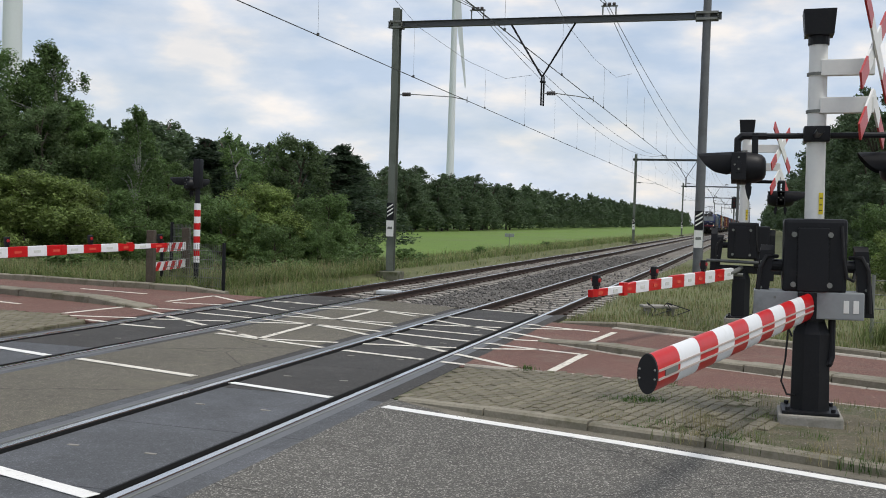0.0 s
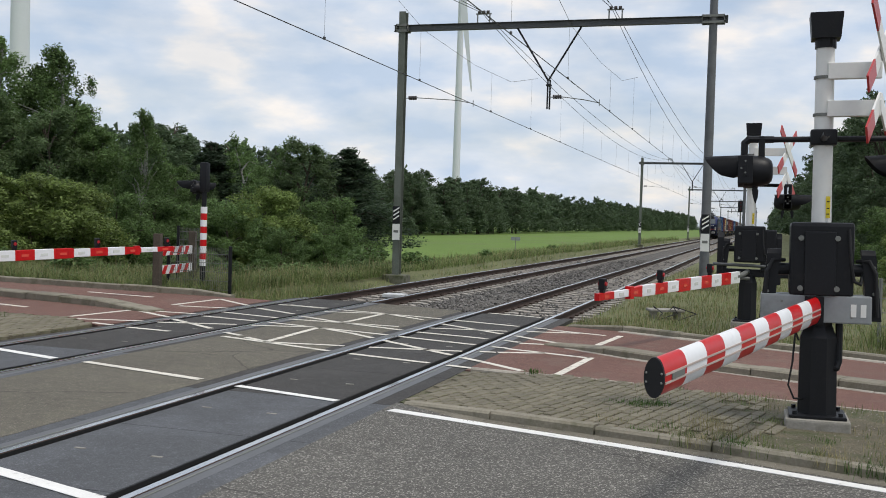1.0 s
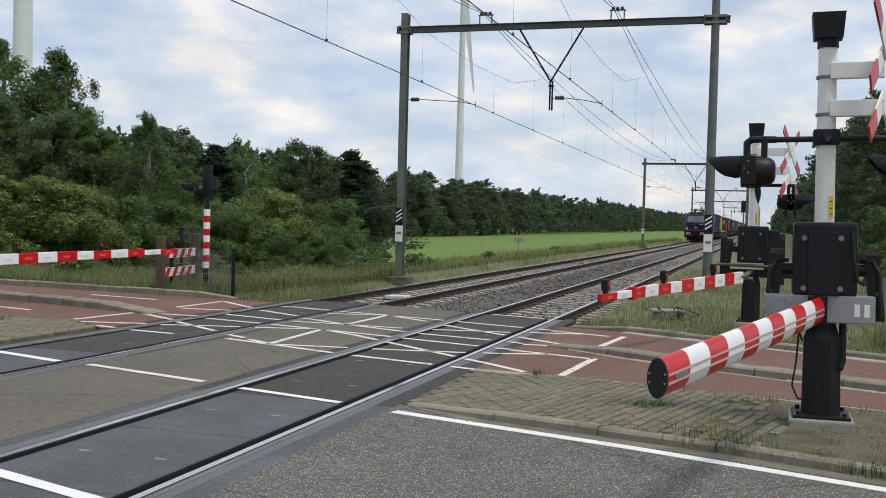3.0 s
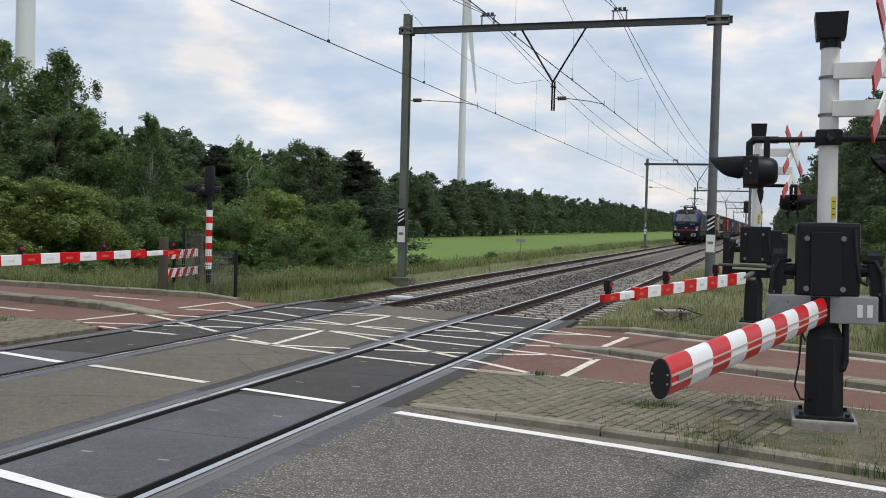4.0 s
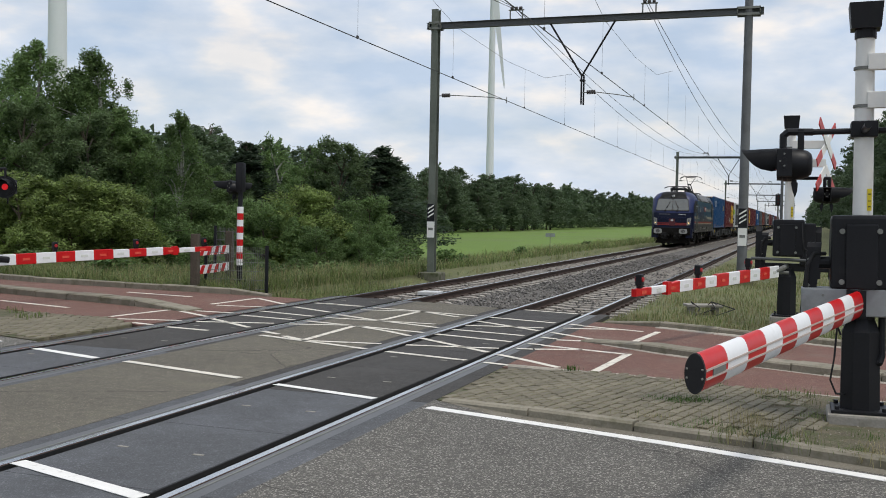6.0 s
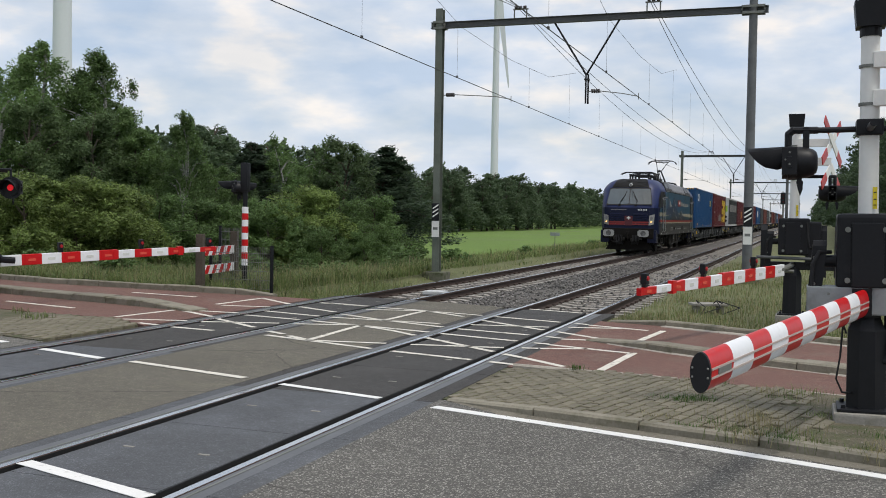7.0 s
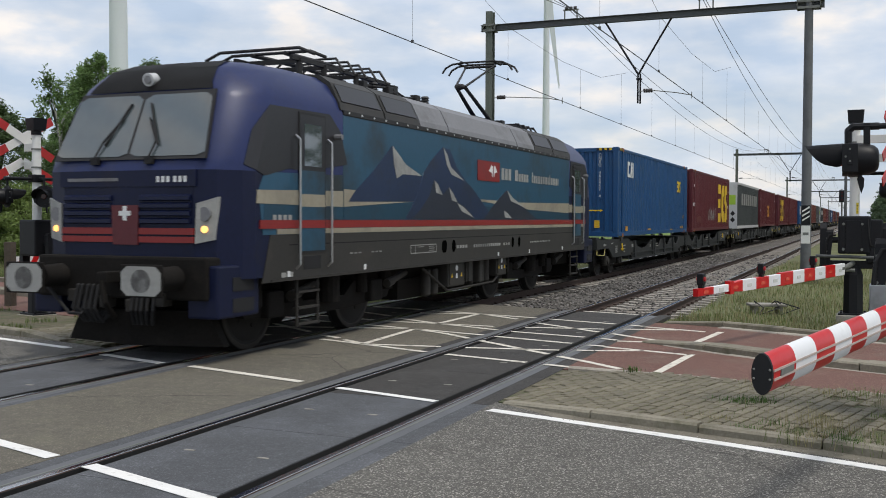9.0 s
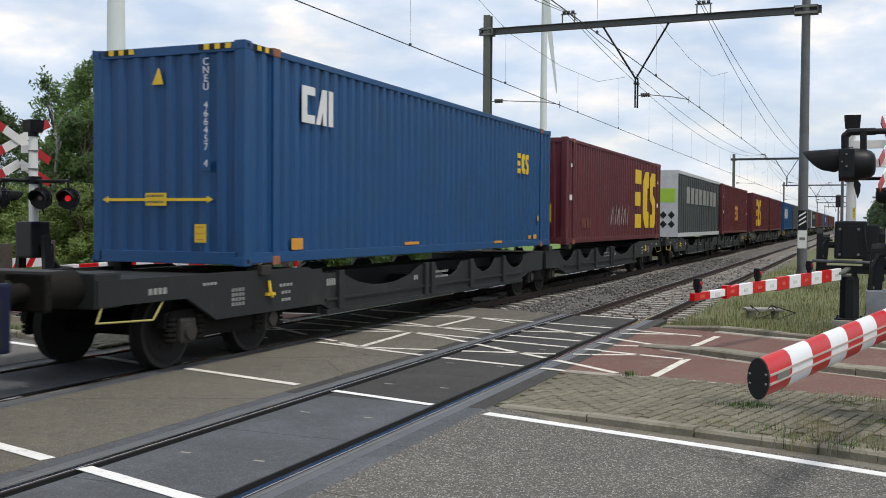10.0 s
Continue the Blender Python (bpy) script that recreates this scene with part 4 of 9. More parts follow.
# ---- trees and grass ----
def leaves(rng, centers, radii, n, size, droop=0.0, flat=0.75):
    """Many small pointed leaves scattered in clumps."""
    k = rng.integers(0, len(centers), n)
    off = rng.normal(0, 1, (n, 3))
    off *= (0.35 + 0.65 * rng.uniform(0, 1, (n, 1)) ** 0.5) / (np.linalg.norm(off, axis=1, keepdims=True) + 1e-6)
    off[:, 2] *= flat
    p = centers[k] + off * radii[k][:, None]
    a = rng.normal(0, 1, (n, 3))
    a[:, 2] = a[:, 2] * 0.6 - droop
    a /= np.linalg.norm(a, axis=1, keepdims=True)
    b = np.cross(a, off + rng.normal(0, 0.5, (n, 3)) + (0, 0, 0.6))
    b /= np.linalg.norm(b, axis=1, keepdims=True) + 1e-6
    s = size * rng.uniform(0.6, 1.35, (n, 1))
    q = np.stack([p - a * s + b * s * 0.48, p + a * s, p - a * s - b * s * 0.48], 1)
    return q


def crown_mesh(name, seed, h, r, n, size, style, mat):
    rng = np.random.default_rng(seed)
    m = {"broad": 300, "birch": 420, "pine": 240, "bush": 120, "sparse": 130}[style]
    t = rng.uniform(0, 1, m)
    lobes = rng.uniform(0, 6.28, 3)
    ang = rng.uniform(0, 6.28, m)
    droop, flat = 0.0, 0.85
    if style == "pine":
        z = h * (0.12 + 0.86 * t)
        rad = r * (1.02 - t) ** 0.8 * rng.uniform(0.15, 1.0, m)
        cr = r * 0.25 * (1.25 - t)
    elif style == "bush":
        z = h * (0.08 + 0.82 * t)
        prof = r * np.interp(t, [0, 0.4, 0.75, 1], [0.95, 1.0, 0.8, 0.4])
        rad = prof * rng.uniform(0.0, 1.0, m) ** 0.6
        cr = np.full(m, r * 0.17) * rng.uniform(0.6, 1.25, m)
    else:  # foliage carried by single limbs, with gaps between them
        weeping = style in ("birch", "sparse")
        nb = {"birch": 46, "sparse": 26, "broad": 40}[style]
        bt = (np.arange(nb) + rng.uniform(0, 1, nb)) / nb
        ba = np.arange(nb) * 2.4 + rng.uniform(-0.5, 0.5, nb)
        bl = rng.uniform(0.60, 1.02, nb)
        b = rng.integers(0, nb, m)
        if weeping:
            bl = bl * r * np.interp(bt, [0, 0.3, 0.6, 0.85, 1], [0.85, 1.0, 0.88, 0.62, 0.14])
            z0, rise = h * (0.14 + 0.80 * bt), h * 0.10 * np.interp(bt, [0, 1], [0.6, 1.0])
        else:
            bl = bl * r * np.interp(bt, [0, 0.2, 0.5, 0.8, 1], [0.72, 0.98, 1.0, 0.76, 0.38])
            z0, rise = h * (0.10 + 0.80 * bt), h * 0.07 * np.ones(nb)
        u = rng.uniform(0.22, 1.0, m) ** 0.75
        t, ang = bt[b], ba[b] + rng.normal(0, 0.16, m)
        rad = bl[b] * u
        hang = (h * 0.085 * rng.uniform(0, 1, m) * u) if weeping else 0.0
        z = z0[b] + rise[b] * np.sin(u * 2.2) - hang + rng.normal(0, 0.012, m) * h
        cr = r * np.interp(t, [0, 0.6, 1], [0.155, 0.13, 0.09]) * rng.uniform(0.6, 1.35, m) * (1.0 if weeping else 1.18)
        droop, flat = (0.7, 1.8) if weeping else (0.1, 0.8)
    rad = rad * (1 + 0.16 * np.sin(2 * ang + lobes[0]) + 0.10 * np.sin(15 * t + lobes[1]))
    c = np.stack([rad * np.cos(ang), rad * np.sin(ang), np.maximum(z * (0.93 if style in ("birch", "sparse") else 0.95), 0.06 * h)], 1)
    q = leaves(rng, c, cr, n, size, droop=droop, flat=flat)
    # stray twigs that break the outline
    tw = rng.integers(0, m, 26)
    cc = c[tw] * (1.06, 1.06, 1.0) + rng.normal(0, 0.022, (26, 3)) * h
    cc[:, 2] = np.clip(cc[:, 2], 0.1 * h, 0.98 * h)
    q = np.concatenate([q, leaves(rng, cc, np.full(26, r * 0.11), n // 16, size)])
    q[..., 2] = np.maximum(q[..., 2], 0.02)
    me = bpy.data.meshes.new(name)
    me.from_pydata(q.reshape(-1, 3).tolist(), [], np.arange(len(q) * 3).reshape(-1, 3).tolist())
    me.materials.append(mat)
    return me, c


def trunk_mesh(seed, h, r, style, c, mat):
    rng = random.Random(seed)
    bm = B()
    base = 0.014 * h + 0.03
    pts = [Vector((0.04 * h * math.sin(k * 1.3 + seed) * k / 6, 0.03 * h * math.cos(k * 1.7 + seed) * k / 6, h * 0.93 * k / 6)) for k in range(7)]
    for k in range(6):
        tube(bm, pts[k] - Vector((0, 0, 0.4 if k == 0 else 0)), pts[k + 1], base * (1 - k / 6.5), base * (1 - (k + 1) / 6.5), 7)
    for k in range(16 if style != "bush" else 8):
        tgt = Vector(c[rng.randrange(len(c))])
        z = max(0.12 * h, tgt.z - rng.uniform(0.05, 0.22) * h)
        i = min(5, int(z / (h * 0.93) * 6))
        st = pts[i].lerp(pts[i + 1], 0.5)
        mid = st.lerp(tgt, 0.5) + Vector((0, 0, 0.05 * h))
        tube(bm, st, mid, base * 0.4, base * 0.25, 5)
        tube(bm, mid, tgt, base * 0.25, base * 0.07, 5)
    return bm


TREES = {}


def tree_kind(key, seed, h, r, n, size, style, leaf, bark, label, cat="tree"):
    root = thing("bush" if cat == "bush" else "tree", label=label, category=cat)
    me, c = crown_mesh("crown", seed, h, r, n, size, style, M[leaf])
    ob = new("crown", me)
    ob.parent = root
    part("trunk", trunk_mesh(seed, h, r, style, c, bark), M[bark], root, smooth=True)
    TREES[key] = [root, False, h]


def plant(key, x, y, height, turn, group, wide=1.0):
    root, used, h = TREES[key]
    s = height / h
    z = ground_height(x, y) - 0.05
    if not used:
        ob = root
        TREES[key][1] = True
        ob.matrix_basis = pose(x, y, z, 0, 0, turn)
    else:
        ob = copy_thing(root, pose(x, y, z, 0, 0, turn))
    ob.scale = (s * wide, s * wide, s)
    tagged(ob, group=group)
    return ob


tree_kind("birch_a", 1, 10, 2.3, 24000, 0.064, "birch", "leaf_mid", "birch", "tall slender birch with drooping dark green foliage")
tree_kind("birch_b", 2, 10, 2.0, 20000, 0.064, "birch", "leaf_mid", "birch", "slender birch with a ragged pointed crown")
tree_kind("sparse", 3, 9, 2.1, 4200, 0.085, "sparse", "leaf_mid", "birch", "thin young tree with sparse airy foliage")
tree_kind("broad_a", 4, 8, 2.7, 22000, 0.069, "broad", "leaf_dark", "bark", "dense dark green broadleaf tree")
tree_kind("broad_b", 5, 8, 2.9, 22000, 0.069, "broad", "leaf_mid", "bark", "broad green tree with uneven crown")
tree_kind("pine", 6, 8, 1.9, 20000, 0.060, "pine", "leaf_pine", "bark", "dark blackish-green bushy pine tree")
tree_kind("bush_a", 7, 4, 2.2, 22000, 0.060, "bush", "leaf_light", "bark", "light green leafy bush at the roadside", "bush")
tree_kind("bush_b", 8, 4, 2.2, 18000, 0.060, "bush", "leaf_mid", "bark", "dense green bush in the grass", "bush")
tree_kind("bush_s", 9, 1.2, 0.7, 900, 0.07, "bush", "leaf_mid", "bark", "small ragged bush in the trackside grass", "bush")
tree_kind("wood_a", 10, 10, 3.0, 7500, 0.135, "broad", "leaf_wood", "bark", "dark green tree at the edge of a wood")
tree_kind("wood_b", 11, 10, 2.6, 7500, 0.125, "broad", "leaf_wood", "bark", "tall green tree in a long wood edge")
tree_kind("wood_d", 13, 10, 3.4, 7500, 0.135, "broad", "leaf_wood", "bark", "wide green tree at the meadow's edge")


def polar(az, d):
    return d * math.sin(radians(az)), d * math.cos(radians(az))


def plant_az(key, az, d, el, turn, group, wide=1.0):
    x, y = polar(az, d)
    plant(key, x, y, d * math.tan(radians(el)) + 1.78 - ground_height(x, y), turn, group, wide)


G1 = "trees and bushes beyond the crossing"
plant_az("birch_a", -41.6, 50, 9.1, 10, G1, 1.35)
plant_az("birch_a", -39.3, 52, 7.6, 120, G1, 1.3)
plant_az("birch_b", -38.7, 49, 8.95, 70, G1, 1.25)
plant_az("broad_b", -37.7, 48, 6.1, 70, G1, 0.85)
plant_az("sparse", -43.7, 47, 8.1, 30, G1)
plant_az("birch_b", -42.3, 54, 8.4, 200, G1)
plant_az("broad_a", -46.6, 50, 6.4, 40, G1, 1.1)
plant_az("broad_b", -49.5, 48, 6.8, 100, G1)
plant_az("broad_a", -42.0, 47, 6.2, 80, G1)
plant_az("broad_a", -38.9, 46, 5.9, 150, G1)
plant_az("broad_b", -36.6, 47, 4.9, 10, G1)
plant_az("birch_b", -34.1, 45, 5.8, 130, G1, 1.1)
plant_az("broad_a", -35.4, 50, 3.6, 200, G1)
plant_az("broad_b", -32.6, 48, 3.1, 250, G1)
plant_az("pine", -30.5, 56, 4.35, 0, G1, 2.3)
plant_az("sparse", -29.0, 56, 4.6, 40, G1, 1.2)
plant_az("broad_b", -28.8, 58, 3.9, 40, G1, 0.8)
plant_az("broad_a", -31.2, 49, 2.9, 20, G1)
plant_az("broad_a", -25.3, 48, 4.75, 300, G1, 1.05)
plant_az("sparse", -26.7, 49, 4.5, 210, G1, 1.1)
plant_az("broad_b", -27.3, 50, 3.2, 60, G1)
plant_az("pine", -23.0, 55, 4.3, 90, G1, 2.5)
plant_az("pine", -24.3, 60, 3.7, 200, G1, 2.2)
plant_az("bush_b", -23.7, 45, 1.6, 10, G1, 0.9)
plant_az("bush_b", -25.7, 44, 1.3, 70, G1)
plant_az("bush_a", -27.6, 43, 2.1, 120, G1)
plant_az("bush_b", -29.6, 42, 1.3, 200, G1)
plant_az("bush_b", -31.6, 42, 1.0, 270, G1)
plant_az("bush_b", -33.6, 42, 1.2, 30, G1)
plant_az("bush_b", -35.6, 41, 1.5, 60, G1)
plant_az("bush_a", -37.6, 39, 1.9, 100, G1)
plant_az("bush_a", -39.8, 37, 2.4, 150, G1, 1.1)
plant_az("bush_a", -42.4, 36, 2.5, 220, G1, 1.1)
plant_az("bush_a", -45.2, 38, 2.3, 280, G1)
plant_az("bush_b", -48.0, 38, 2.1, 330, G1)
plant_az("bush_b", -52.0, 40, 2.4, 10, G1)
plant_az("bush_b", -22.6, 50, -0.2, 90, G1)
plant_az("bush_b", -26.6, 40, -0.3, 190, G1)
plant_az("bush_b", -24.2, 40, -0.6, 250, G1, 0.8)
for _i in range(6):
    plant(("broad_a", "broad_b")[_i % 2], -50 - 7 * _i, 62 - 3 * _i, 9.5, 50 * _i, G1, 1.1)

FAR = {}


def plant_far(key, x, y, height, turn, wide):
    """A distant tree, joined later with its neighbours."""
    FAR.setdefault(key, []).append((x, y, height / TREES[key][2], radians(turn), wide))


def join_far():
    for key, spots in FAR.items():
        src = next(o for o in TREES[key][0].children if o.name.startswith("crown")).data
        co = np.empty(len(src.vertices) * 3)
        src.vertices.foreach_get("co", co)
        co = co.reshape(-1, 3, 3)[::10]
        out = []
        for x, y, s, a, wide in spots:
            c, d = math.cos(a) * s * wide, math.sin(a) * s * wide
            mid = co.mean(1, keepdims=True)
            q = mid + (co - mid) * 3.2
            out.append(np.stack([q[..., 0] * c - q[..., 1] * d + x, q[..., 0] * d + q[..., 1] * c + y, q[..., 2] * s + ground_height(x, y)], -1))
        v = np.concatenate(out)
        tagged(raw("distant_wood", v.reshape(-1, 3).tolist(), np.arange(v.shape[0] * 3).reshape(-1, 3).tolist(), src.materials[0]), "distant dark green woodland along the line", "woodland", kind="stuff")


G2 = "long wood edge behind the meadow"
_r = random.Random(5)
_y = 76.0
while _y < 900:
    for row in range(3):
        key = _r.choice(("wood_a", "wood_b", "wood_d", "wood_b", "wood_d", "wood_a", "wood_b", "wood_a"))
        h = _r.uniform(7.4, 11.4) + row * 0.6 + (0.9 if _r.random() < 0.12 else 0) + 0.004 * max(0, _y - 150)
        spot = (key, -54.5 - 5.2 * row + _r.uniform(-1.5, 1.5), _y + _r.uniform(-2, 2), h, _r.uniform(0, 360))
        low = ("wood_d", -51.8 + _r.uniform(-1, 1), _y + 2, _r.uniform(2.6, 5.0), _r.uniform(0, 360))
        if _y < 230 and row < 2:
            plant(*spot, G2, _r.uniform(1.15, 1.5))
        else:
            plant_far(*spot, _r.uniform(0.85, 1.15))
        if row == 0:
            plant_far(*low, 1.5)
    _y += 3.8 * (1 + max(0, _y - 120) / 170)

G3 = "tree row along the line"
_y = 47.0
while _y < 620:
    for row in range(2):
        h = _r.uniform(9.0, 11.5) + (1.5 if row else 0) - (3.2 if _y < 62 and row == 0 else 0)
        spot = (_r.choice(("wood_a", "wood_d", "wood_b")), 6.6 + 5.0 * row + _r.uniform(-0.8, 0.8), _y + _r.uniform(-1.5, 1.5), h, _r.uniform(0, 360))
        if _y < 170:
            plant(*spot, G3, _r.uniform(0.9, 1.15))
        else:
            plant_far(*spot, _r.uniform(0.9, 1.15))
    _y += 4.6 * (1 + max(0, _y - 90) / 150)
join_far()
plant("bush_a", 4.6, 33.0, 2.7, 40, G3)
plant("bush_b", 6.4, 34.0, 3.4, 40, G3)
plant("bush_b", 4.6, 41.0, 3.2, 140, G3)
plant("bush_b", 8.4, 36.0, 4.2, 240, G3, 1.2)

G4 = "small bushes beside the line"
_r4 = random.Random(44)
for _k in range(34):
    _x = -13.2 - 17 * _r4.random()
    plant("bush_s", _x, C_L(_x) + 2.5 + 9 * _r4.random(), _r4.uniform(0.35, 1.0), _k * 67, G4, _r4.uniform(1.1, 1.7))
for _x, _yy, _h in ((-13.6, 33.5, 0.9), (-14.6, 36, 1.3), (-13.4, 38.5, 0.9), (-15.8, 40, 1.5), (-14.6, 44, 0.7), (-14.2, 53, 0.8), (-14.6, 62, 0.6), (-15.3, 77, 0.9), (-14, 90, 0.7),
                    (-16.8, 37, 1.6), (-18.0, 41, 1.8), (-12.9, 31.6, 0.6), (-17.5, 33.5, 1.0)):
    plant("bush_s", _x, _yy, _h, _x * 77, G4, 1.2)


def blades(name, n, where, hmin, hmax, w, mat, label, seed, lean=0.35, category="grass"):
    """Separate grass blades; where(rng, n) gives x, y, z and a length factor."""
    rng = np.random.default_rng(seed)
    x, y, z, k = where(rng, n)
    n = len(x)
    h = rng.uniform(hmin, hmax, n) * k
    a = rng.uniform(0, 6.28, n)
    d = np.stack([np.cos(a), np.sin(a)], 1)
    le = rng.uniform(0.1, 1.0, n)[:, None] * lean * h[:, None]
    p = np.stack([x, y], 1)
    side = np.stack([-d[:, 1], d[:, 0]], 1) * (w * rng.uniform(0.6, 1.3, n))[:, None]
    v = np.zeros((n, 5, 3))
    v[:, 0, :2], v[:, 1, :2] = p - side, p + side
    v[:, 2, :2], v[:, 3, :2] = p + side * 0.7 + d * le * 0.4, p - side * 0.7 + d * le * 0.4
    v[:, 4, :2] = p + d * le * 1.3
    v[:, 0, 2] = v[:, 1, 2] = z - 0.02
    v[:, 2, 2] = v[:, 3, 2] = z + h * 0.55
    v[:, 4, 2] = z + h
    b = np.arange(n) * 5
    f = [(i, i + 1, i + 2, i + 3) for i in b.tolist()] + [(i + 3, i + 2, i + 4) for i in b.tolist()]
    tagged(raw(name, v.reshape(-1, 3).tolist(), f, M[mat]), label, category, kind="stuff")


def gh(x, y):
    return np.array([ground_height(a, b) for a, b in zip(x, y)])


def patchy(x, y, s, seed):
    return np.array([noise.noise(Vector((a * s, b * s, seed))) for a, b in zip(x, y)])


def right_grass(rng, n):
    x = rng.uniform(-3.1, 9, n)
    y = np.array([C_R(a) for a in x]) + 0.25 + 26 * rng.uniform(0, 1, n) ** 1.8
    p = patchy(x, y, 0.6, 1)
    keep = (p > -0.25) | (rng.uniform(0, 1, n) < 0.45)
    x, y, p = x[keep], y[keep], p[keep]
    keep = ~((x < -2.8) & (y > 19) & (rng.uniform(0, 1, len(x)) < 0.5))
    x, y, p = x[keep], y[keep], p[keep]
    return x, y, gh(x, y) + 0.05, (0.7 + 0.6 * (p + 0.3)) * (1 + (y - 17) / 60)


def left_grass(rng, n):
    x = rng.uniform(-32, -9.9, n)
    y = np.array([C_L(a) for a in x]) + 0.3 + 13 * rng.uniform(0, 1, n) ** 1.2
    keep = ~((x > -11.6) & (y > 26))
    x, y = x[keep], y[keep]
    return x, y, gh(x, y), 0.8 + 0.7 * (patchy(x, y, 0.4, 3) + 0.2)


def trackside(rng, n):
    x = rng.uniform(-20, -11.3, n)
    y = 26 + 130 * rng.uniform(0, 1, n) ** 2.3
    return x, y, gh(x, y), (0.8 + 0.8 * (patchy(x, y, 0.3, 4) + 0.2)) * (1 + (y - 26) / 160)


def verge(rng, n):
    x = rng.uniform(-1.6, 7, n)
    lo, hi = np.array([K_R(a) for a in x]), np.array([A_R(a) for a in x])
    u = rng.uniform(0, 1, n)
    u = np.where(rng.uniform(0, 1, n) < 0.45, u * 0.18, u)
    y = lo + 0.1 + (hi - lo - 0.2) * u
    p = patchy(x, y, 1.3, 6)
    keep = (p > 0.08) & (rng.uniform(0, 1, n) < (x + 1.8) / 3)
    x, y, p = x[keep], y[keep], p[keep]
    return x, y, np.full(len(x), 0.06), 0.6 + 1.1 * p


def far_verge(rng, n):
    x = rng.uniform(-22, -11.5, n)
    lo, hi = np.array([K_L(a) for a in x]), np.array([A_L(a) for a in x])
    y = lo + 0.15 + (hi - lo - 0.3) * rng.uniform(0, 1, n)
    keep = patchy(x, y, 1.0, 7) > 0.05
    x, y = x[keep], y[keep]
    return x, y, np.full(len(x), 0.03), np.ones(len(x))


blades("grass", 38000, right_grass, 0.04, 0.11, 0.0042, "blade", "short uneven grass beside the track", 1)
blades("dry_grass", 26000, right_grass, 0.05, 0.15, 0.004, "straw", "dry yellowish grass stalks among the green", 2)
blades("grass", 52000, left_grass, 0.10, 0.52, 0.011, "blade", "tall roadside grass beyond the paths", 3, 1.5)
blades("dry_grass", 9000, left_grass, 0.30, 0.70, 0.006, "straw", "dry seeding grass stalks beyond the paths", 4)
blades("grass", 48000, trackside, 0.08, 0.36, 0.013, "blade", "rough grass sloping to the meadow", 5, 1.4)
blades("dry_grass", 6000, trackside, 0.2, 0.5, 0.010, "straw", "pale seeding grass beside the line", 6)
blades("grass", 5000, verge, 0.02, 0.065, 0.0028, "blade", "thin grass in the paved verge", 7)
blades("dry_grass", 3800, verge, 0.03, 0.10, 0.0022, "straw", "dry stalks in the paved verge", 8)
blades("grass", 9000, far_verge, 0.03, 0.10, 0.005, "blade", "thin grass in the far verge", 9)


def tuft(x, y, z, n, r, h, w, mat, label, seed):
    def spot(rng, m):
        return x + rng.normal(0, r, m), y + rng.normal(0, r * 0.8, m), np.full(m, z), np.ones(m)
    blades("grass_tuft", n, spot, h * 0.5, h, w, mat, label, seed, 0.9, "grass tuft")


tuft(-0.93, 9.85, 0.05, 130, 0.11, 0.085, 0.0035, "weed", "bright green grass tuft between paving bricks", 21)
tuft(-1.15, 9.75, 0.05, 90, 0.10, 0.06, 0.0035, "weed", "bright green grass tuft between paving bricks", 22)
tuft(-2.42, 11.35, 0.055, 50, 0.05, 0.06, 0.004, "weed", "small green weed at the path edge", 23)
tuft(-0.9, 8.50, 0.04, 60, 0.05, 0.07, 0.003, "weed", "green weed in the kerb joint", 26)
tuft(2.2, 16.6, 0.055, 500, 0.25, 0.45, 0.007, "blade", "tall grass clump by the fence", 27)
tuft(-0.35, 8.9, 0.055, 110, 0.15, 0.20, 0.002, "straw", "dry weed stalks in the verge", 28)
# patches of grass hanging over the near kerb, dry plants farther in
_rk = random.Random(77)
for _k in range(15):
    _x = -0.55 + _k * 0.24 + _rk.uniform(-0.07, 0.07)
    tuft(_x, K_R(_x) + _rk.uniform(0.0, 0.14), 0.045, int(_rk.uniform(70, 170) * (0.5 + _k / 9)), 0.085, _rk.uniform(0.08, 0.15), 0.0026, ("blade", "straw", "weed", "blade")[_k % 4], "thin grass hanging over the kerb", 40 + _k)
for _k in range(22):
    _x = -1.2 + 3.6 * _rk.random()
    _yy = K_R(_x) + 0.25 + (A_R(_x) - K_R(_x) - 0.4) * _rk.random()
    tuft(_x, _yy, 0.05, int(_rk.uniform(14, 46)), 0.075, _rk.uniform(0.05, 0.14), 0.0024, ("straw", "blade", "weed")[_k % 3], "small dry weed between worn bricks", 70 + _k)


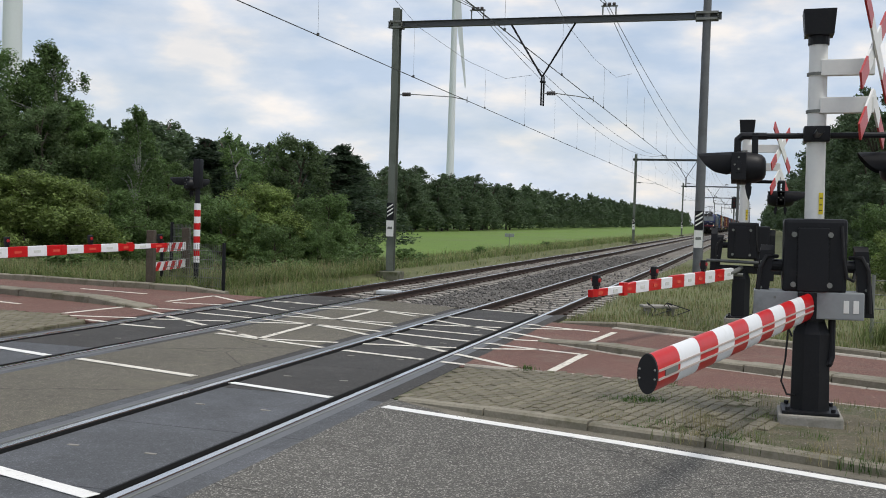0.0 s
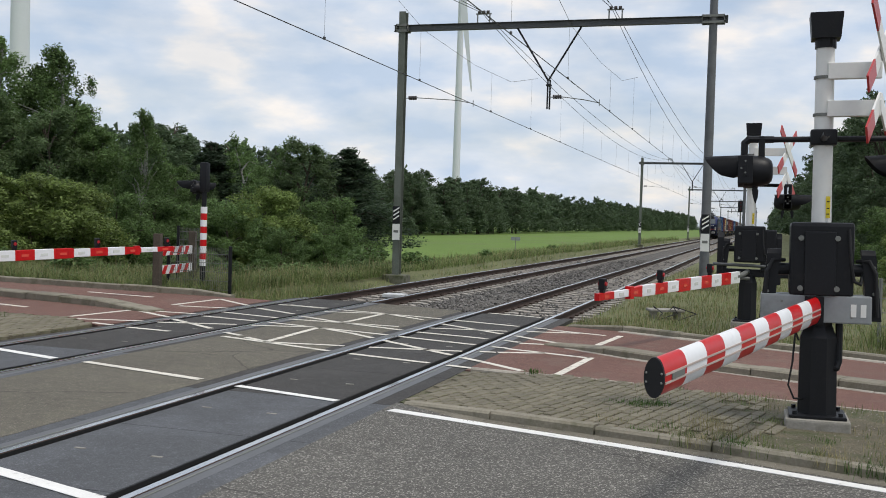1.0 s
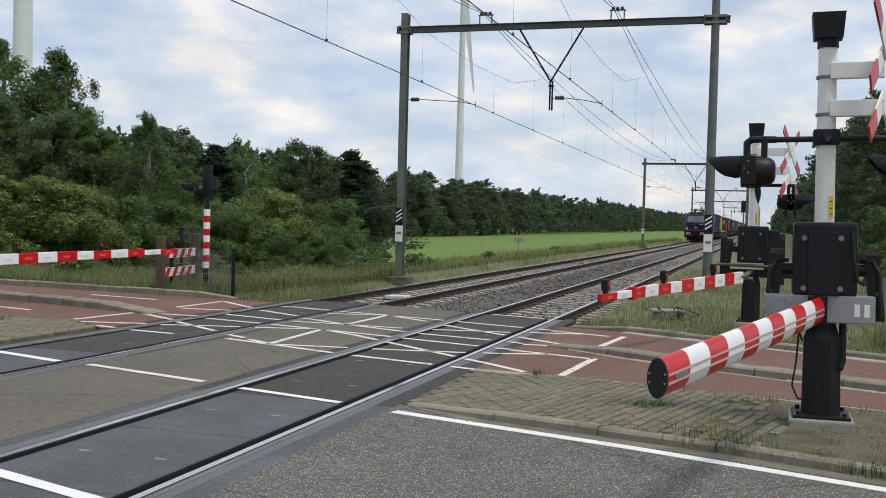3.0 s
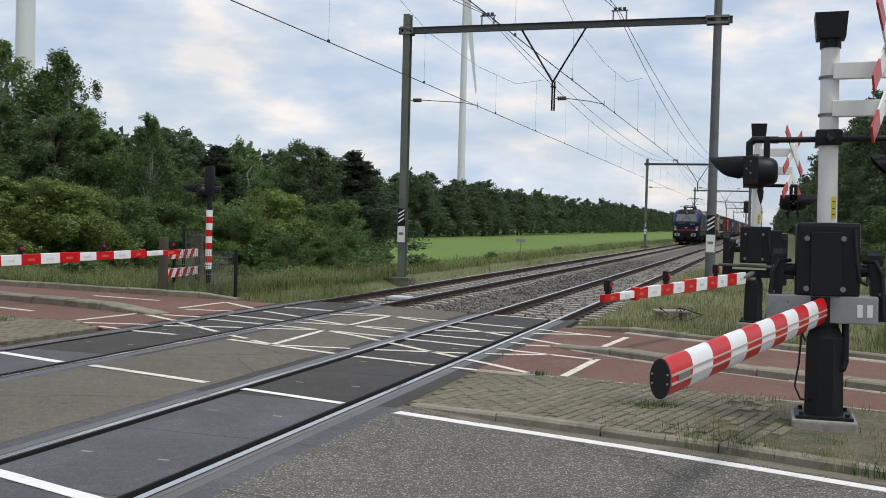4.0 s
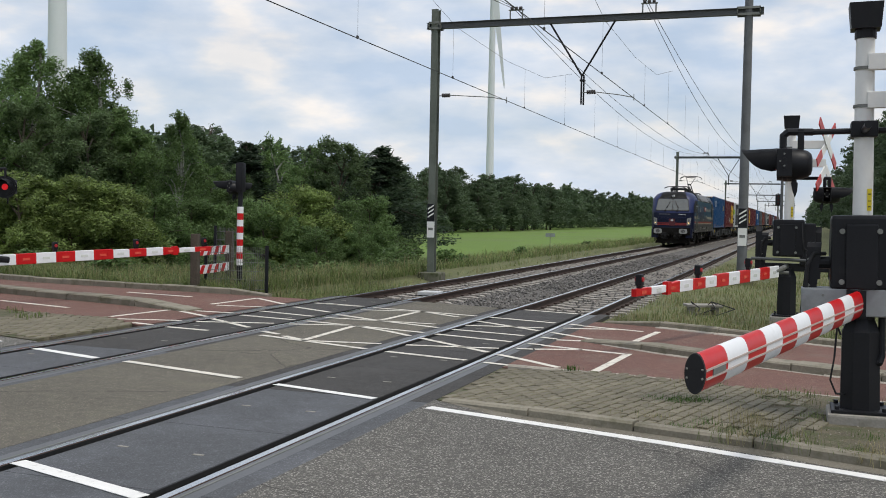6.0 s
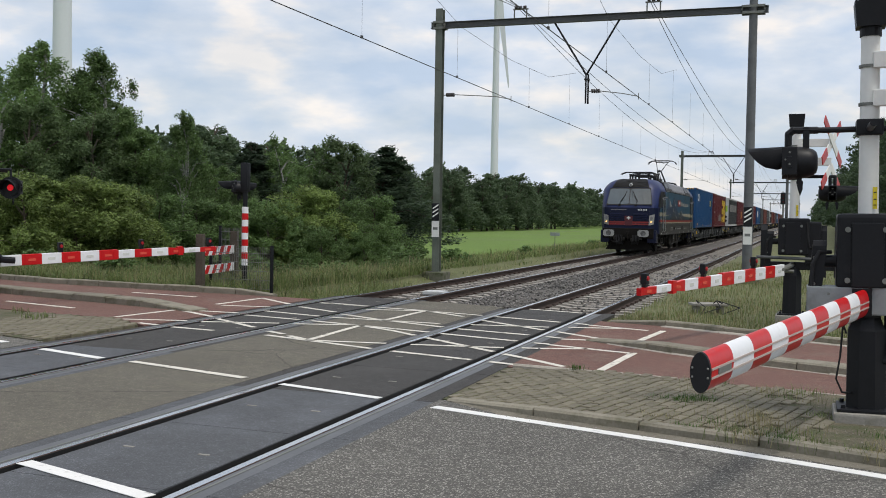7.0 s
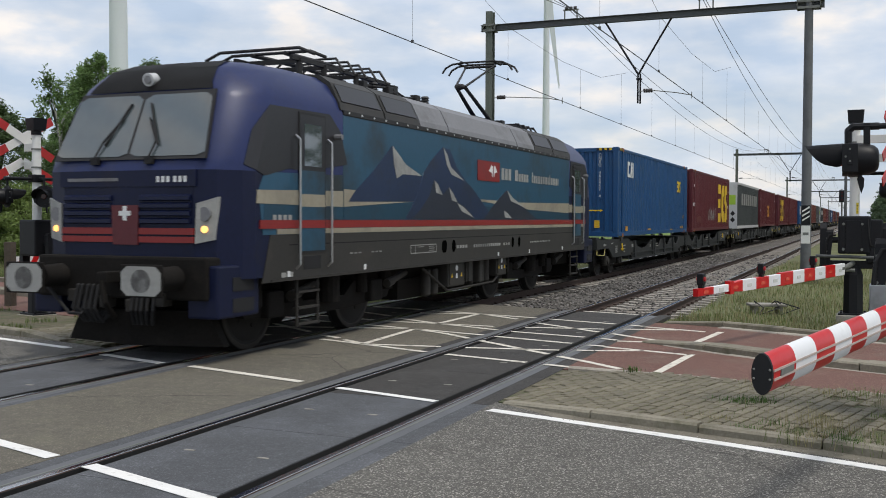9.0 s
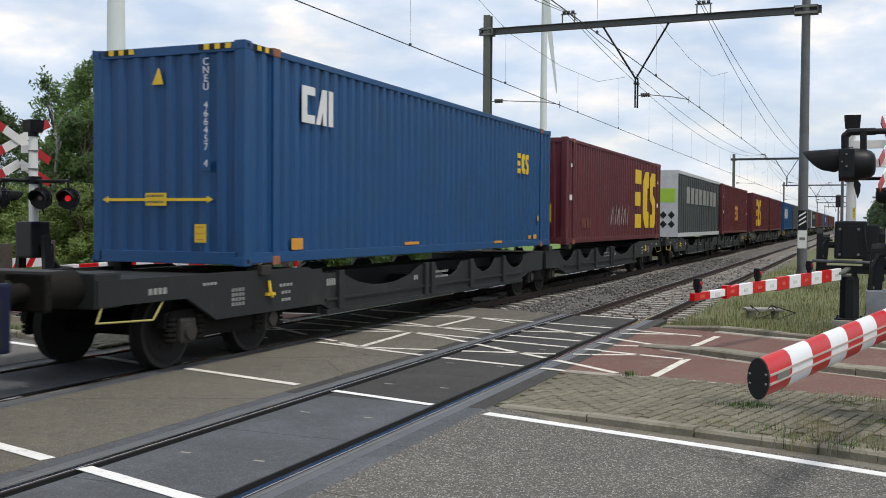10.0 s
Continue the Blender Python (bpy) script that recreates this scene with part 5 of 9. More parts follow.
# ---- the freight train: locomotive, articulated wagons, containers ----
M.update(
    navy=material("navy_paint", (0.0055, 0.0090, 0.0340), 0.45, var=0.2, scale=1.5, fine=15, bump=0.02, spec=0.25, coat=0.03, spots=((0.014, 0.013, 0.024), 1.5, 0.55, 0.8)),
    navy_top=material("blue_cab_paint", (0.0115, 0.0205, 0.0860), 0.45, var=0.15, scale=1.5, fine=15, bump=0.02, spec=0.35, coat=0.05, spots=((0.03, 0.03, 0.07), 1.8, 0.55, 0.8)),
    soot=material("sooty_roof", (0.014, 0.013, 0.013), 0.6, var=0.3, scale=2, fine=25, bump=0.1),
    roof_grey=material("roof_grey", (0.17, 0.17, 0.178), 0.5, var=0.2, scale=0.9, fine=20, bump=0.06, spots=((0.07, 0.065, 0.06), 1.1, 0.5, 0.75)),
    band=material("dark_grey_band", (0.014, 0.013, 0.015), 0.4, var=0.25, scale=1.5, fine=15, bump=0.03, coat=0.05),
    teal=material("teal_mural", (0.0180, 0.0760, 0.1330), 0.36, var=0.12, scale=0.7, fine=15, bump=0.03, coat=0.05, spots=((0.018, 0.024, 0.027), 0.45, 0.50, 0.66)),
    teal_deep=material("deep_blue_mural", (0.0096, 0.0480, 0.0840), 0.36, var=0.15, scale=0.9, fine=15, bump=0.03, coat=0.05, spots=((0.022, 0.025, 0.028), 0.5, 0.53, 0.75)),
    mount=material("mountain_blue", (0.0120, 0.0260, 0.0700), 0.36, var=0.2, scale=1.0, fine=15, bump=0.03, coat=0.05, spots=((0.02, 0.02, 0.024), 0.7, 0.5, 0.75)),
    mount_dark=material("mountain_dark", (0.020, 0.024, 0.040), 0.36, var=0.2, scale=1.0, fine=15, bump=0.03, coat=0.05),
    cream=material("cream_stripe", (0.3000, 0.2700, 0.2025), 0.42, var=0.15, scale=0.7, fine=15, bump=0.03, spots=((0.16, 0.145, 0.12), 0.6, 0.5, 0.75)),
    snow=material("snow_grey", (0.3060, 0.3060, 0.2890), 0.42, var=0.15, scale=1.0, fine=15, bump=0.03, spots=((0.12, 0.12, 0.12), 0.9, 0.5, 0.7)),
    tred=material("train_red", (0.2295, 0.0170, 0.0170), 0.38, var=0.12, scale=0.8, fine=15, bump=0.02, spots=((0.11, 0.022, 0.02), 0.7, 0.55, 0.8)),
    skirt=material("skirt_grey", (0.0245, 0.0225, 0.0190), 0.6, var=0.25, scale=1.0, fine=18, bump=0.05, spots=((0.045, 0.038, 0.031), 1.4, 0.55, 0.8)),
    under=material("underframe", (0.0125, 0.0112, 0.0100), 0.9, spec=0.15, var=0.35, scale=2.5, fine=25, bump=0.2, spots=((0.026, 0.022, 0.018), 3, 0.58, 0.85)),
    # paler copy of under: light on exposed parts is put into the colour
    under_lit=material("underframe_lit", (0.0240, 0.0215, 0.0180), 0.8, var=0.3, scale=2.5, fine=25, bump=0.2),
    hole=material("unlit_hole", (0.003, 0.003, 0.003), 0.95, var=0.1, bump=0, spec=0.0),
    # opaque grey base stands in for the lit cab interior and reflected sky
    glass=material("cab_glass", (0.062, 0.078, 0.083), 0.04, var=0.15, scale=1.2, fine=4, bump=0, spec=0.9, coat=1.0),
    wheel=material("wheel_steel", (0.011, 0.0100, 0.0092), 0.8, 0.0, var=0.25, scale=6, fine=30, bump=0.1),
    grease=material("buffer_grease", (0.075, 0.073, 0.070), 0.5, var=0.5, scale=7, fine=20, bump=0.1, spots=((0.17, 0.17, 0.165), 6, 0.48, 0.62)),
    # paler than wheel: the light caught by the rim is painted in
    tyre=material("lit_wheel_rim", (0.034, 0.030, 0.026), 0.6, 0.3, var=0.25, scale=5, fine=30, bump=0.1),
    letter=material("white_lettering", (0.68, 0.69, 0.68), 0.5, var=0.08, bump=0),
    chrome=material("steel_rail_handle", (0.42, 0.42, 0.42), 0.3, 0.9, var=0.1, bump=0),
    wagon=material("wagon_green_grey", (0.0110, 0.0130, 0.0130), 0.65, var=0.25, scale=1.5, fine=20, bump=0.06, spots=((0.045, 0.04, 0.034), 1.4, 0.56, 0.85)),
    c_blue=material("container_blue", (0.0035, 0.058, 0.172), 0.48, var=0.14, scale=0.8, fine=12, bump=0.04, spots=((0.009, 0.056, 0.140), 1.1, 0.5, 0.75)),
    c_red=material("container_red", (0.095, 0.012, 0.018), 0.5, var=0.18, scale=0.8, fine=12, bump=0.04, spots=((0.17, 0.05, 0.04), 1.6, 0.58, 0.8)),
    c_grey=material("curtain_grey", (0.0480, 0.0580, 0.0560), 0.6, var=0.12, scale=1.2, fine=14, bump=0.08),
    c_rust=material("container_oxide", (0.1330, 0.0315, 0.0210), 0.55, var=0.2, scale=0.8, fine=12, bump=0.04, spots=((0.11, 0.04, 0.03), 1.3, 0.5, 0.75)),
    c_dark=material("container_dark", (0.060, 0.065, 0.070), 0.55, var=0.2, scale=0.8, fine=12, bump=0.04),
    c_white=material("trailer_white", (0.52, 0.53, 0.53), 0.5, var=0.1, scale=1, fine=12, bump=0.03, spots=((0.3, 0.29, 0.27), 1.0, 0.55, 0.8)),
    lime=material("lime_panel", (0.35, 0.55, 0.05), 0.5, var=0.1, bump=0),
    yellow_dull=material("dull_yellow", (0.38, 0.33, 0.10), 0.6, var=0.15, bump=0),
    decal=material("yellow_decal", (0.70, 0.47, 0.02), 0.5, var=0.08, bump=0),
    orange=material("orange_patch", (0.62, 0.28, 0.03), 0.5, var=0.1, bump=0),
    rustc=material("corner_rust", (0.26, 0.10, 0.045), 0.8, var=0.3, scale=6, fine=40, bump=0.2),
)
LL = 19.35


def loft(bm, rings, close=True):
    vs = [[bm.verts.new(p) for p in r] for r in rings]
    n = len(vs[0])
    for r0, r1 in zip(vs[:-1], vs[1:]):
        for i in range(n):
            bm.faces.new((r0[i], r0[(i + 1) % n], r1[(i + 1) % n], r1[i]))
    bm.faces.new(vs[0])
    bm.faces.new(vs[-1])
    return bm


def plan(z, yf, a, b, cb, w, c):
    right = [(0, yf), (a, yf + 0.02), (b, yf + cb), (w - (w - b) * 0.25, yf + cb + (c - cb) * 0.6), (w, yf + c)]
    ring = right + [(x, LL - y) for x, y in right[::-1]]
    ring = ring + [(-x, y) for x, y in ring[::-1] if x > 0]
    return [(x, y, z) for x, y in ring]


def side_patch(root, name, pts, mat, d, label="", s=1):
    """A painted field on the body side: (y, z) outline, d metres proud of the wall."""
    bm = B()
    a, b = (1.489, 1.490 + d) if s > 0 else (-1.489, -1.490 - d)
    prism(bm, pts, 0, a, b)
    return part(name, bm, mat, root, label)


def wheelset(name, parent, y, r, x_half=0.7535):
    root = new(name)
    root.parent = parent
    root.location = (0, y, r)
    root.empty_display_size = 0.1
    for s in (-1, 1):
        bm = B()
        tube(bm, (s * (x_half - 0.065), 0, 0), (s * (x_half + 0.065), 0, 0), r, r, 32)
        tube(bm, (s * (x_half - 0.095), 0, 0), (s * (x_half - 0.065), 0, 0), r + 0.028, r + 0.028, 32)
        tube(bm, (s * (x_half + 0.05), 0, 0), (s * (x_half + 0.075), 0, 0), r * 0.86, r * 0.80, 32)
        tube(bm, (s * (x_half + 0.06), 0, 0), (s * (x_half + 0.16), 0, 0), r * 0.24, r * 0.2, 16)
        for k in range(6):
            a = k * math.pi / 3
            tube(bm, (s * (x_half + 0.07), math.cos(a) * r * 0.5, math.sin(a) * r * 0.5), (s * (x_half + 0.085), math.cos(a) * r * 0.5, math.sin(a) * r * 0.5), r * 0.06, n=8)
        wh = part("wheel", bm, M["wheel"], root, "worn steel disc wheel", smooth=True)
        # rim ring in a lighter tone, as if lit
        bm = B()
        loft_ring = [[bm.verts.new((s * x, q * r * math.cos(a), q * r * math.sin(a))) for a in [math.pi * k / 20 for k in range(40)]] for x, q in ((x_half + 0.066, 1.0), (x_half + 0.072, 0.985), (x_half + 0.072, 0.90), (x_half + 0.060, 0.885))]
        for r0, r1 in zip(loft_ring[:-1], loft_ring[1:]):
            for k in range(40):
                bm.faces.new((r0[k], r0[(k + 1) % 40], r1[(k + 1) % 40], r1[k]))
        part("tyre", bm, M["tyre"], wh, "paler wheel rim, lit tone in its colour", smooth=True)
    bm = B()
    tube(bm, (-x_half, 0, 0), (x_half, 0, 0), 0.09, n=12)
    part("axle", bm, M["under"], root)
    return root


def buffer(root, x, y, d, casing=0.15):
    """d: -1 points to smaller y."""
    bm = B()
    tube(bm, (x, y - d * 0.62, 1.05), (x, y - d * (0.25 if casing < 0.17 else 0.12), 1.05), casing, casing - 0.015, 20)
    tube(bm, (x, y - d * 0.30, 1.05), (x, y - d * 0.04, 1.05), 0.095, 0.095, 16)
    b = part("buffer", bm, M["under"], root, "black greasy buffer", smooth=True)
    bm = B()
    box(bm, x - 0.29, x + 0.29, y - d * 0.045, y, 1.05 - 0.19, 1.05 + 0.19, 0.02)
    part("buffer_head", bm, M["under"], b)
    bm = B()
    yy = y + d * 0.003
    prism(bm, [(x - 0.20, 0.88), (x + 0.20, 0.88), (x + 0.28, 0.95), (x + 0.28, 1.15), (x + 0.20, 1.22), (x - 0.20, 1.22), (x - 0.28, 1.15), (x - 0.28, 0.95)], 1, y - d * 0.002, yy)
    part("buffer_plate", bm, M["snow"], b, "white-painted buffer face with dark centre")
    bm = B()
    tube(bm, (x, y, 1.05), (x, y + d * 0.008, 1.05), 0.135, n=20)
    part("buffer_grease", bm, M["grease"], b, "smeared grey grease")


def build_loco():
    root = thing("locomotive", label="dark blue electric locomotive with a painted mountain landscape and red stripe", category="locomotive")
    lower = [(1.02, 0.80, 1.0, 1.28, 0.10, 1.49, 0.62), (1.5, 0.80, 1.0, 1.28, 0.10, 1.49, 0.62), (2.36, 0.80, 1.0, 1.28, 0.10, 1.49, 0.62)]
    bm = B()
    loft(bm, [plan(*r) for r in lower])
    part("body", bm, M["navy"], root, "dark navy lower body")
    upper = [(2.36, 0.80, 1.0, 1.28, 0.10, 1.49, 0.62), (2.55, 0.86, 0.99, 1.27, 0.10, 1.49, 0.60), (3.30, 1.20, 0.95, 1.18, 0.10, 1.49, 0.58),
             (3.48, 1.30, 0.90, 1.12, 0.12, 1.42, 0.66), (3.70, 1.52, 0.82, 1.02, 0.14, 1.27, 0.85), (3.82, 1.85, 0.72, 0.90, 0.16, 1.08, 0.95), (3.87, 2.2, 0.6, 0.75, 0.16, 0.9, 0.9)]
    bm = B()
    loft(bm, [plan(*r) for r in upper])
    part("cab_shell", bm, M["navy_top"], root, "blue upper body and cabs", smooth=True)
    # sooty front roof dome
    for f in (0, 1):
        bm = B()
        rr = []
        for z, yf, w in ((3.40, 1.236, 0.97), (3.50, 1.296, 0.92), (3.715, 1.525, 0.84), (3.84, 1.86, 0.75), (3.89, 2.25, 0.65)):
            rr.append([(-w, yf + 0.03, z), (0, yf, z), (w, yf + 0.03, z)])
        vs = [[bm.verts.new((x, LL - y if f else y, z)) for x, y, z in r] for r in rr]
        for r0, r1 in zip(vs[:-1], vs[1:]):
            for i in range(2):
                bm.faces.new((r0[i], r0[i + 1], r1[i + 1], r1[i]))
        bmesh.ops.solidify(bm, geom=bm.faces[:], thickness=-0.02)
        part("roof_front", bm, M["soot"], root, "soot-blackened front roof edge", smooth=True)
        # windscreen: two panes with a dark surround
        def scr(u, v, out):
            z = 2.52 + v * 0.82
            y = 0.845 + v * 0.372 - out
            w = 1.17 - v * 0.12
            return (u * w, LL - y if f else y, z)
        bm = B()
        loft(bm, [[scr(u, v, o) for u, v in ((-1, -0.03), (1, -0.03), (1, 1.05), (-1, 1.05))] for o in (-0.03, 0.012)])
        sur = part("windscreen_frame", bm, M["soot"], root, "black windscreen surround")
        for u0, u1 in ((-0.985, -0.018), (0.018, 0.985)):
            bm = B()
            loft(bm, [[scr(u, v, o) for u, v in ((u0, 0.07), (u0 * 0.9 + u1 * 0.1, 0.02), (u0 * 0.1 + u1 * 0.9, 0.02), (u1, 0.07), (u1 * 0.99, 0.93), (u0 * 0.1 + u1 * 0.9, 1.0), (u0 * 0.9 + u1 * 0.1, 1.0), (u0 * 0.99, 0.93))] for o in (0.0, 0.02)])
            part("windscreen", bm, M["glass"], sur, "reflecting windscreen pane")
        for u in (-0.42, 0.30):
            bm = B()
            pipe(bm, [scr(u, 0.0, 0.05), scr(u + 0.05, 0.25, 0.06), scr(u + 0.22 if u < 0 else u - 0.12, 0.62, 0.05)], 0.012, 6)
            pipe(bm, [scr(u + 0.08, 0.2, 0.05), scr((u + 0.27) if u < 0 else u - 0.17, 0.86, 0.04)], 0.014, 6)
            box(bm, scr(u, 0, 0)[0] - 0.06, scr(u, 0, 0)[0] + 0.06, *sorted((scr(u, 0, 0.06)[1], scr(u, 0, 0)[1])), 2.44, 2.52)
            part("wiper", bm, M["rubber"], root, "black windscreen wiper")
        y0 = LL - 0.80 if f else 0.80
        d = 1 if f else -1
        def front(name, pts, mat, dep, parent=root, label=""):
            bm = B()
            prism(bm, pts, 1, y0 - d * 0.03, y0 + d * dep)
            return part(name, bm, mat, parent, label)
        # nose: dark upper strip, louvres, red stripes, cross, lamps
        front("nose_band", [(-1.05, 2.16), (1.05, 2.16), (1.05, 2.36), (-1.05, 2.36)], M["navy"], 0.004, label="navy strip under the windscreen")
        for k in range(4):
            for s in (-1, 1):
                z = 1.70 + k * 0.095
                bm = B()
                a, b = sorted((s * 0.22, s * 0.97))
                prism(bm, [(y0 + d * 0.0, z), (y0 + d * 0.032, z + 0.01), (y0 + d * 0.030, z + 0.055), (y0 + d * 0.0, z + 0.075)], 0, a, b)
                part("louvre", bm, M["navy"], root)
        for z0, z1 in ((1.47, 1.545), (1.57, 1.65)):
            for s in (-1, 1):
                a, b = sorted((s * 0.20, s * 1.02))
                front("red_stripe", [(a, z0), (b, z0), (b, z1), (a, z1)], M["tred"], 0.014, label="red stripe across the nose")
        front("cross_field", [(-0.19, 1.44), (0.19, 1.44), (0.21, 1.93), (-0.21, 1.93)], M["c_red"], 0.024, label="dark red shield")
        front("cross", [(-0.03, 1.74), (0.03, 1.74), (0.03, 1.80), (0.09, 1.80), (0.09, 1.86), (0.03, 1.86), (0.03, 1.92), (-0.03, 1.92), (-0.03, 1.86), (-0.09, 1.86), (-0.09, 1.80), (-0.03, 1.80)], M["letter"], 0.030, label="white cross")
        for k in range(6):
            x = 0.47 + k * 0.075 + (0.03 if k > 2 else 0)
            front("number_bar", [(x, 2.21), (x + 0.045, 2.21), (x + 0.045, 2.285), (x, 2.285)], M["letter"], 0.009)
        front("lettering_bar", [(-0.92, 2.23), (-0.12, 2.23), (-0.12, 2.27), (-0.92, 2.27)], M["roof_grey"], 0.008)
        for s in (-1, 1):
            def cl(x, out):  # on the nose corner
                return y0 - d * (0.02 + max(0, x - 1.0) * 0.30) + d * out
            bm = B()
            loft(bm, [[(s * x, cl(x, o), z) for x, z in ((1.03, 1.46), (1.27, 1.51), (1.31, 2.03), (1.05, 1.95))] for o in (-0.03, 0.03)])
            hl = part("headlight", bm, M["snow"], root, "light grey headlight housing")
            for z, mat in ((1.82, M["roof_grey"]), (1.635, M["head"])):
                bm = B()
                tube(bm, (s * 1.15, cl(1.15, 0.02), z), (s * 1.15, cl(1.15, 0.045), z), 0.088 if z > 1.7 else 0.042, n=20)
                part("lamp_glass", bm, mat, hl, "glowing warm headlight" if z < 1.7 else "dark lamp")
        # top lamp
        bm = B()
        yt = 1.36
        tube(bm, (0, LL - yt if f else yt, 3.56), (0, (LL - yt + 0.13) if f else yt - 0.13, 3.54), 0.085, n=20)
        tl = part("top_lamp", bm, M["c_white"], root, "round unlit lamp above the windscreen")
        bm = B()
        tube(bm, (0, (LL - yt + 0.125) if f else yt - 0.125, 3.54), (0, (LL - yt + 0.142) if f else yt - 0.142, 3.54), 0.055, n=16)
        part("lamp_glass", bm, M["roof_grey"], tl)
        # buffer beam and plough
        bm = B()
        ya, yb = (0.66, 1.3)
        a, b = (LL - yb, LL - ya) if f else (ya, yb)
        box(bm, -1.30, 1.30, a, b, 0.78, 1.30, 0.03)
        part("buffer_beam", bm, M["under"], root, "grimy black buffer beam")
        for s in (-1, 1):
            bm = B()
            x0, x1 = sorted((s * 0.98, s * 1.42))
            a, b = (LL - 1.6, LL - 0.72) if f else (0.72, 1.6)
            box(bm, x0, x1, a, b, 0.56, 1.20, 0.03)
            sk = part("step_box", bm, M["navy"], root, "navy corner skirt with steps")
            for z in (0.62, 0.88):
                bm = B()
                xx = s * 1.415
                box(bm, min(xx, xx + s * 0.012), max(xx, xx + s * 0.012), a + 0.3, b - 0.12, z, z + 0.17)
                part("foothold", bm, M["rubber"], sk)
            buffer(root, s * 0.875, LL if f else 0.0, d)
        bm = B()
        a, b = (LL - 1.05, LL - 0.65) if f else (0.65, 1.05)
        loft(bm, [[(x * k, (LL - y if f else y), z) for x, y in ((-1, 0.98 + 0.12 * k), (0, 0.62 + 0.2 * k), (1, 0.98 + 0.12 * k), (1, 1.25), (-1, 1.25))] for z, k in ((0.18, 1.22), (0.62, 0.98))])
        part("plough", bm, M["under"], root, "dusty black rail guard")
        bm = B()
        yh = LL - 0.35 if f else 0.35
        box(bm, -0.08, 0.08, min(yh, y0), max(yh, y0), 0.98, 1.12, 0.02)
        pipe(bm, [(0, yh, 1.02), (0.05, yh, 0.75), (0.0, (yh + y0) / 2, 0.55)], 0.035, 8)
        part("coupling", bm, M["under"], root, "screw coupling")
        for x, z in ((-0.7, 0.72), (0.66, 0.70), (-0.2, 0.66), (0.2, 0.62)):
            bm = B()
            box(bm, x - 0.06, x + 0.06, min(y0 + d * 0.02, y0 + d * 0.2), max(y0 + d * 0.02, y0 + d * 0.2), z, z + 0.16, 0.02)
            part("air_cock", bm, M["under_lit"], root, "air cock in the lit underframe tone")
        bm = B()
        pipe(bm, [(-1.1, y0 + d * 0.18, 0.9), (-0.7, y0 + d * 0.24, 0.58), (-0.5, y0 + d * 0.24, 0.58), (-0.45, y0 + d * 0.1, 0.8)], 0.02, 8)
        part("uic_cable", bm, M["rubber"], root)
        for x in (-0.62, -0.55, -0.46, -0.38, -0.3, 0.24, 0.31, 0.38, 0.46, 0.55):
            bm = B()
            pipe(bm, [(x, y0, 0.98), (x * 1.02, y0 + d * 0.16, 0.92), (x * 1.05, y0 + d * 0.22, 0.65), (x * 0.9, y0 + d * 0.12, 0.48), (x * 0.75, y0 + d * 0.02, 0.6)], 0.024, 8)
            part("brake_hose", bm, M["rubber"], root)
    for s in (1, -1):
        def sp(name, pts, mat, d, label=""):
            return side_patch(root, name, pts, mat, d, label, s)
        sp("mural", [(3.70, 1.56), (15.85, 1.56), (15.85, 3.27), (3.70, 3.27)], M["teal"], 0.004, "teal sky mural on the side")
        sp("mural_front", [(1.58, 1.56), (3.69, 1.56), (3.69, 2.40), (1.62, 2.36), (1.48, 2.12)], M["teal"], 0.004)
        sp("deep_field", [(3.72, 1.76), (15.84, 1.76), (15.84, 1.92), (9.7, 2.02), (7.1, 2.06), (3.72, 1.96)], M["teal_deep"], 0.007)
        sp("deep_field", [(1.60, 1.76), (3.69, 1.76), (3.69, 1.95), (1.60, 1.95)], M["teal_deep"], 0.007)
        sp("cab_band", [(1.44, 2.37), (1.745, 3.22), (3.30, 3.24), (3.62, 3.02), (3.82, 2.56), (2.60, 2.41), (2.20, 2.43), (1.62, 2.31)], M["band"], 0.008, "dark grey cab band")
        bm = B()
        wrap = [[bm.verts.new((s * (x + o), y - o * 0.8, z)) for x, y, z in ((1.437, 1.235, 2.44), (1.492, 1.445, 2.375), (1.492, 1.745, 3.215), (1.435, 1.42, 2.88))] for o in (0.0, 0.010)]
        bm.faces.new(wrap[0])
        bm.faces.new(wrap[1][::-1])
        for k in range(4):
            bm.faces.new((wrap[0][k], wrap[0][(k + 1) % 4], wrap[1][(k + 1) % 4], wrap[1][k]))
        part("cab_band", bm, M["band"], root)
        sp("cream_field", [(1.43, 1.96), (3.69, 1.94), (3.69, 2.17), (1.45, 2.13)], M["cream"], 0.010)
        sp("cream_field", [(3.72, 1.94), (5.4, 2.02), (7.2, 2.10), (7.1, 2.15), (3.72, 2.20)], M["cream"], 0.010)
        sp("cream_field", [(9.3, 2.12), (12.5, 1.98), (15.84, 1.92), (15.84, 2.17), (12.0, 2.13), (9.4, 2.155)], M["cream"], 0.010)
        # mountains with lit flanks, the nearer peaks darker
        sp("mountain", [(3.85, 2.02), (4.05, 2.17), (4.75, 2.55), (5.34, 2.94), (5.86, 2.66), (6.50, 2.50), (6.95, 2.16), (6.4, 2.06)], M["mount"], 0.012, "painted blue mountain")
        sp("snow_flank", [(5.34, 2.94), (5.86, 2.66), (6.50, 2.50), (5.74, 2.50), (5.50, 2.42), (5.39, 2.66)], M["snow"], 0.0165)
        sp("mountain", [(5.85, 1.77), (6.11, 1.98), (6.39, 2.26), (6.61, 2.57), (6.92, 2.79), (7.43, 3.05), (7.78, 3.03), (8.12, 2.72), (8.57, 2.49), (9.01, 2.32), (9.6, 2.03), (10.12, 1.77)], M["mount"], 0.013, "painted blue mountain with a lit ridge")
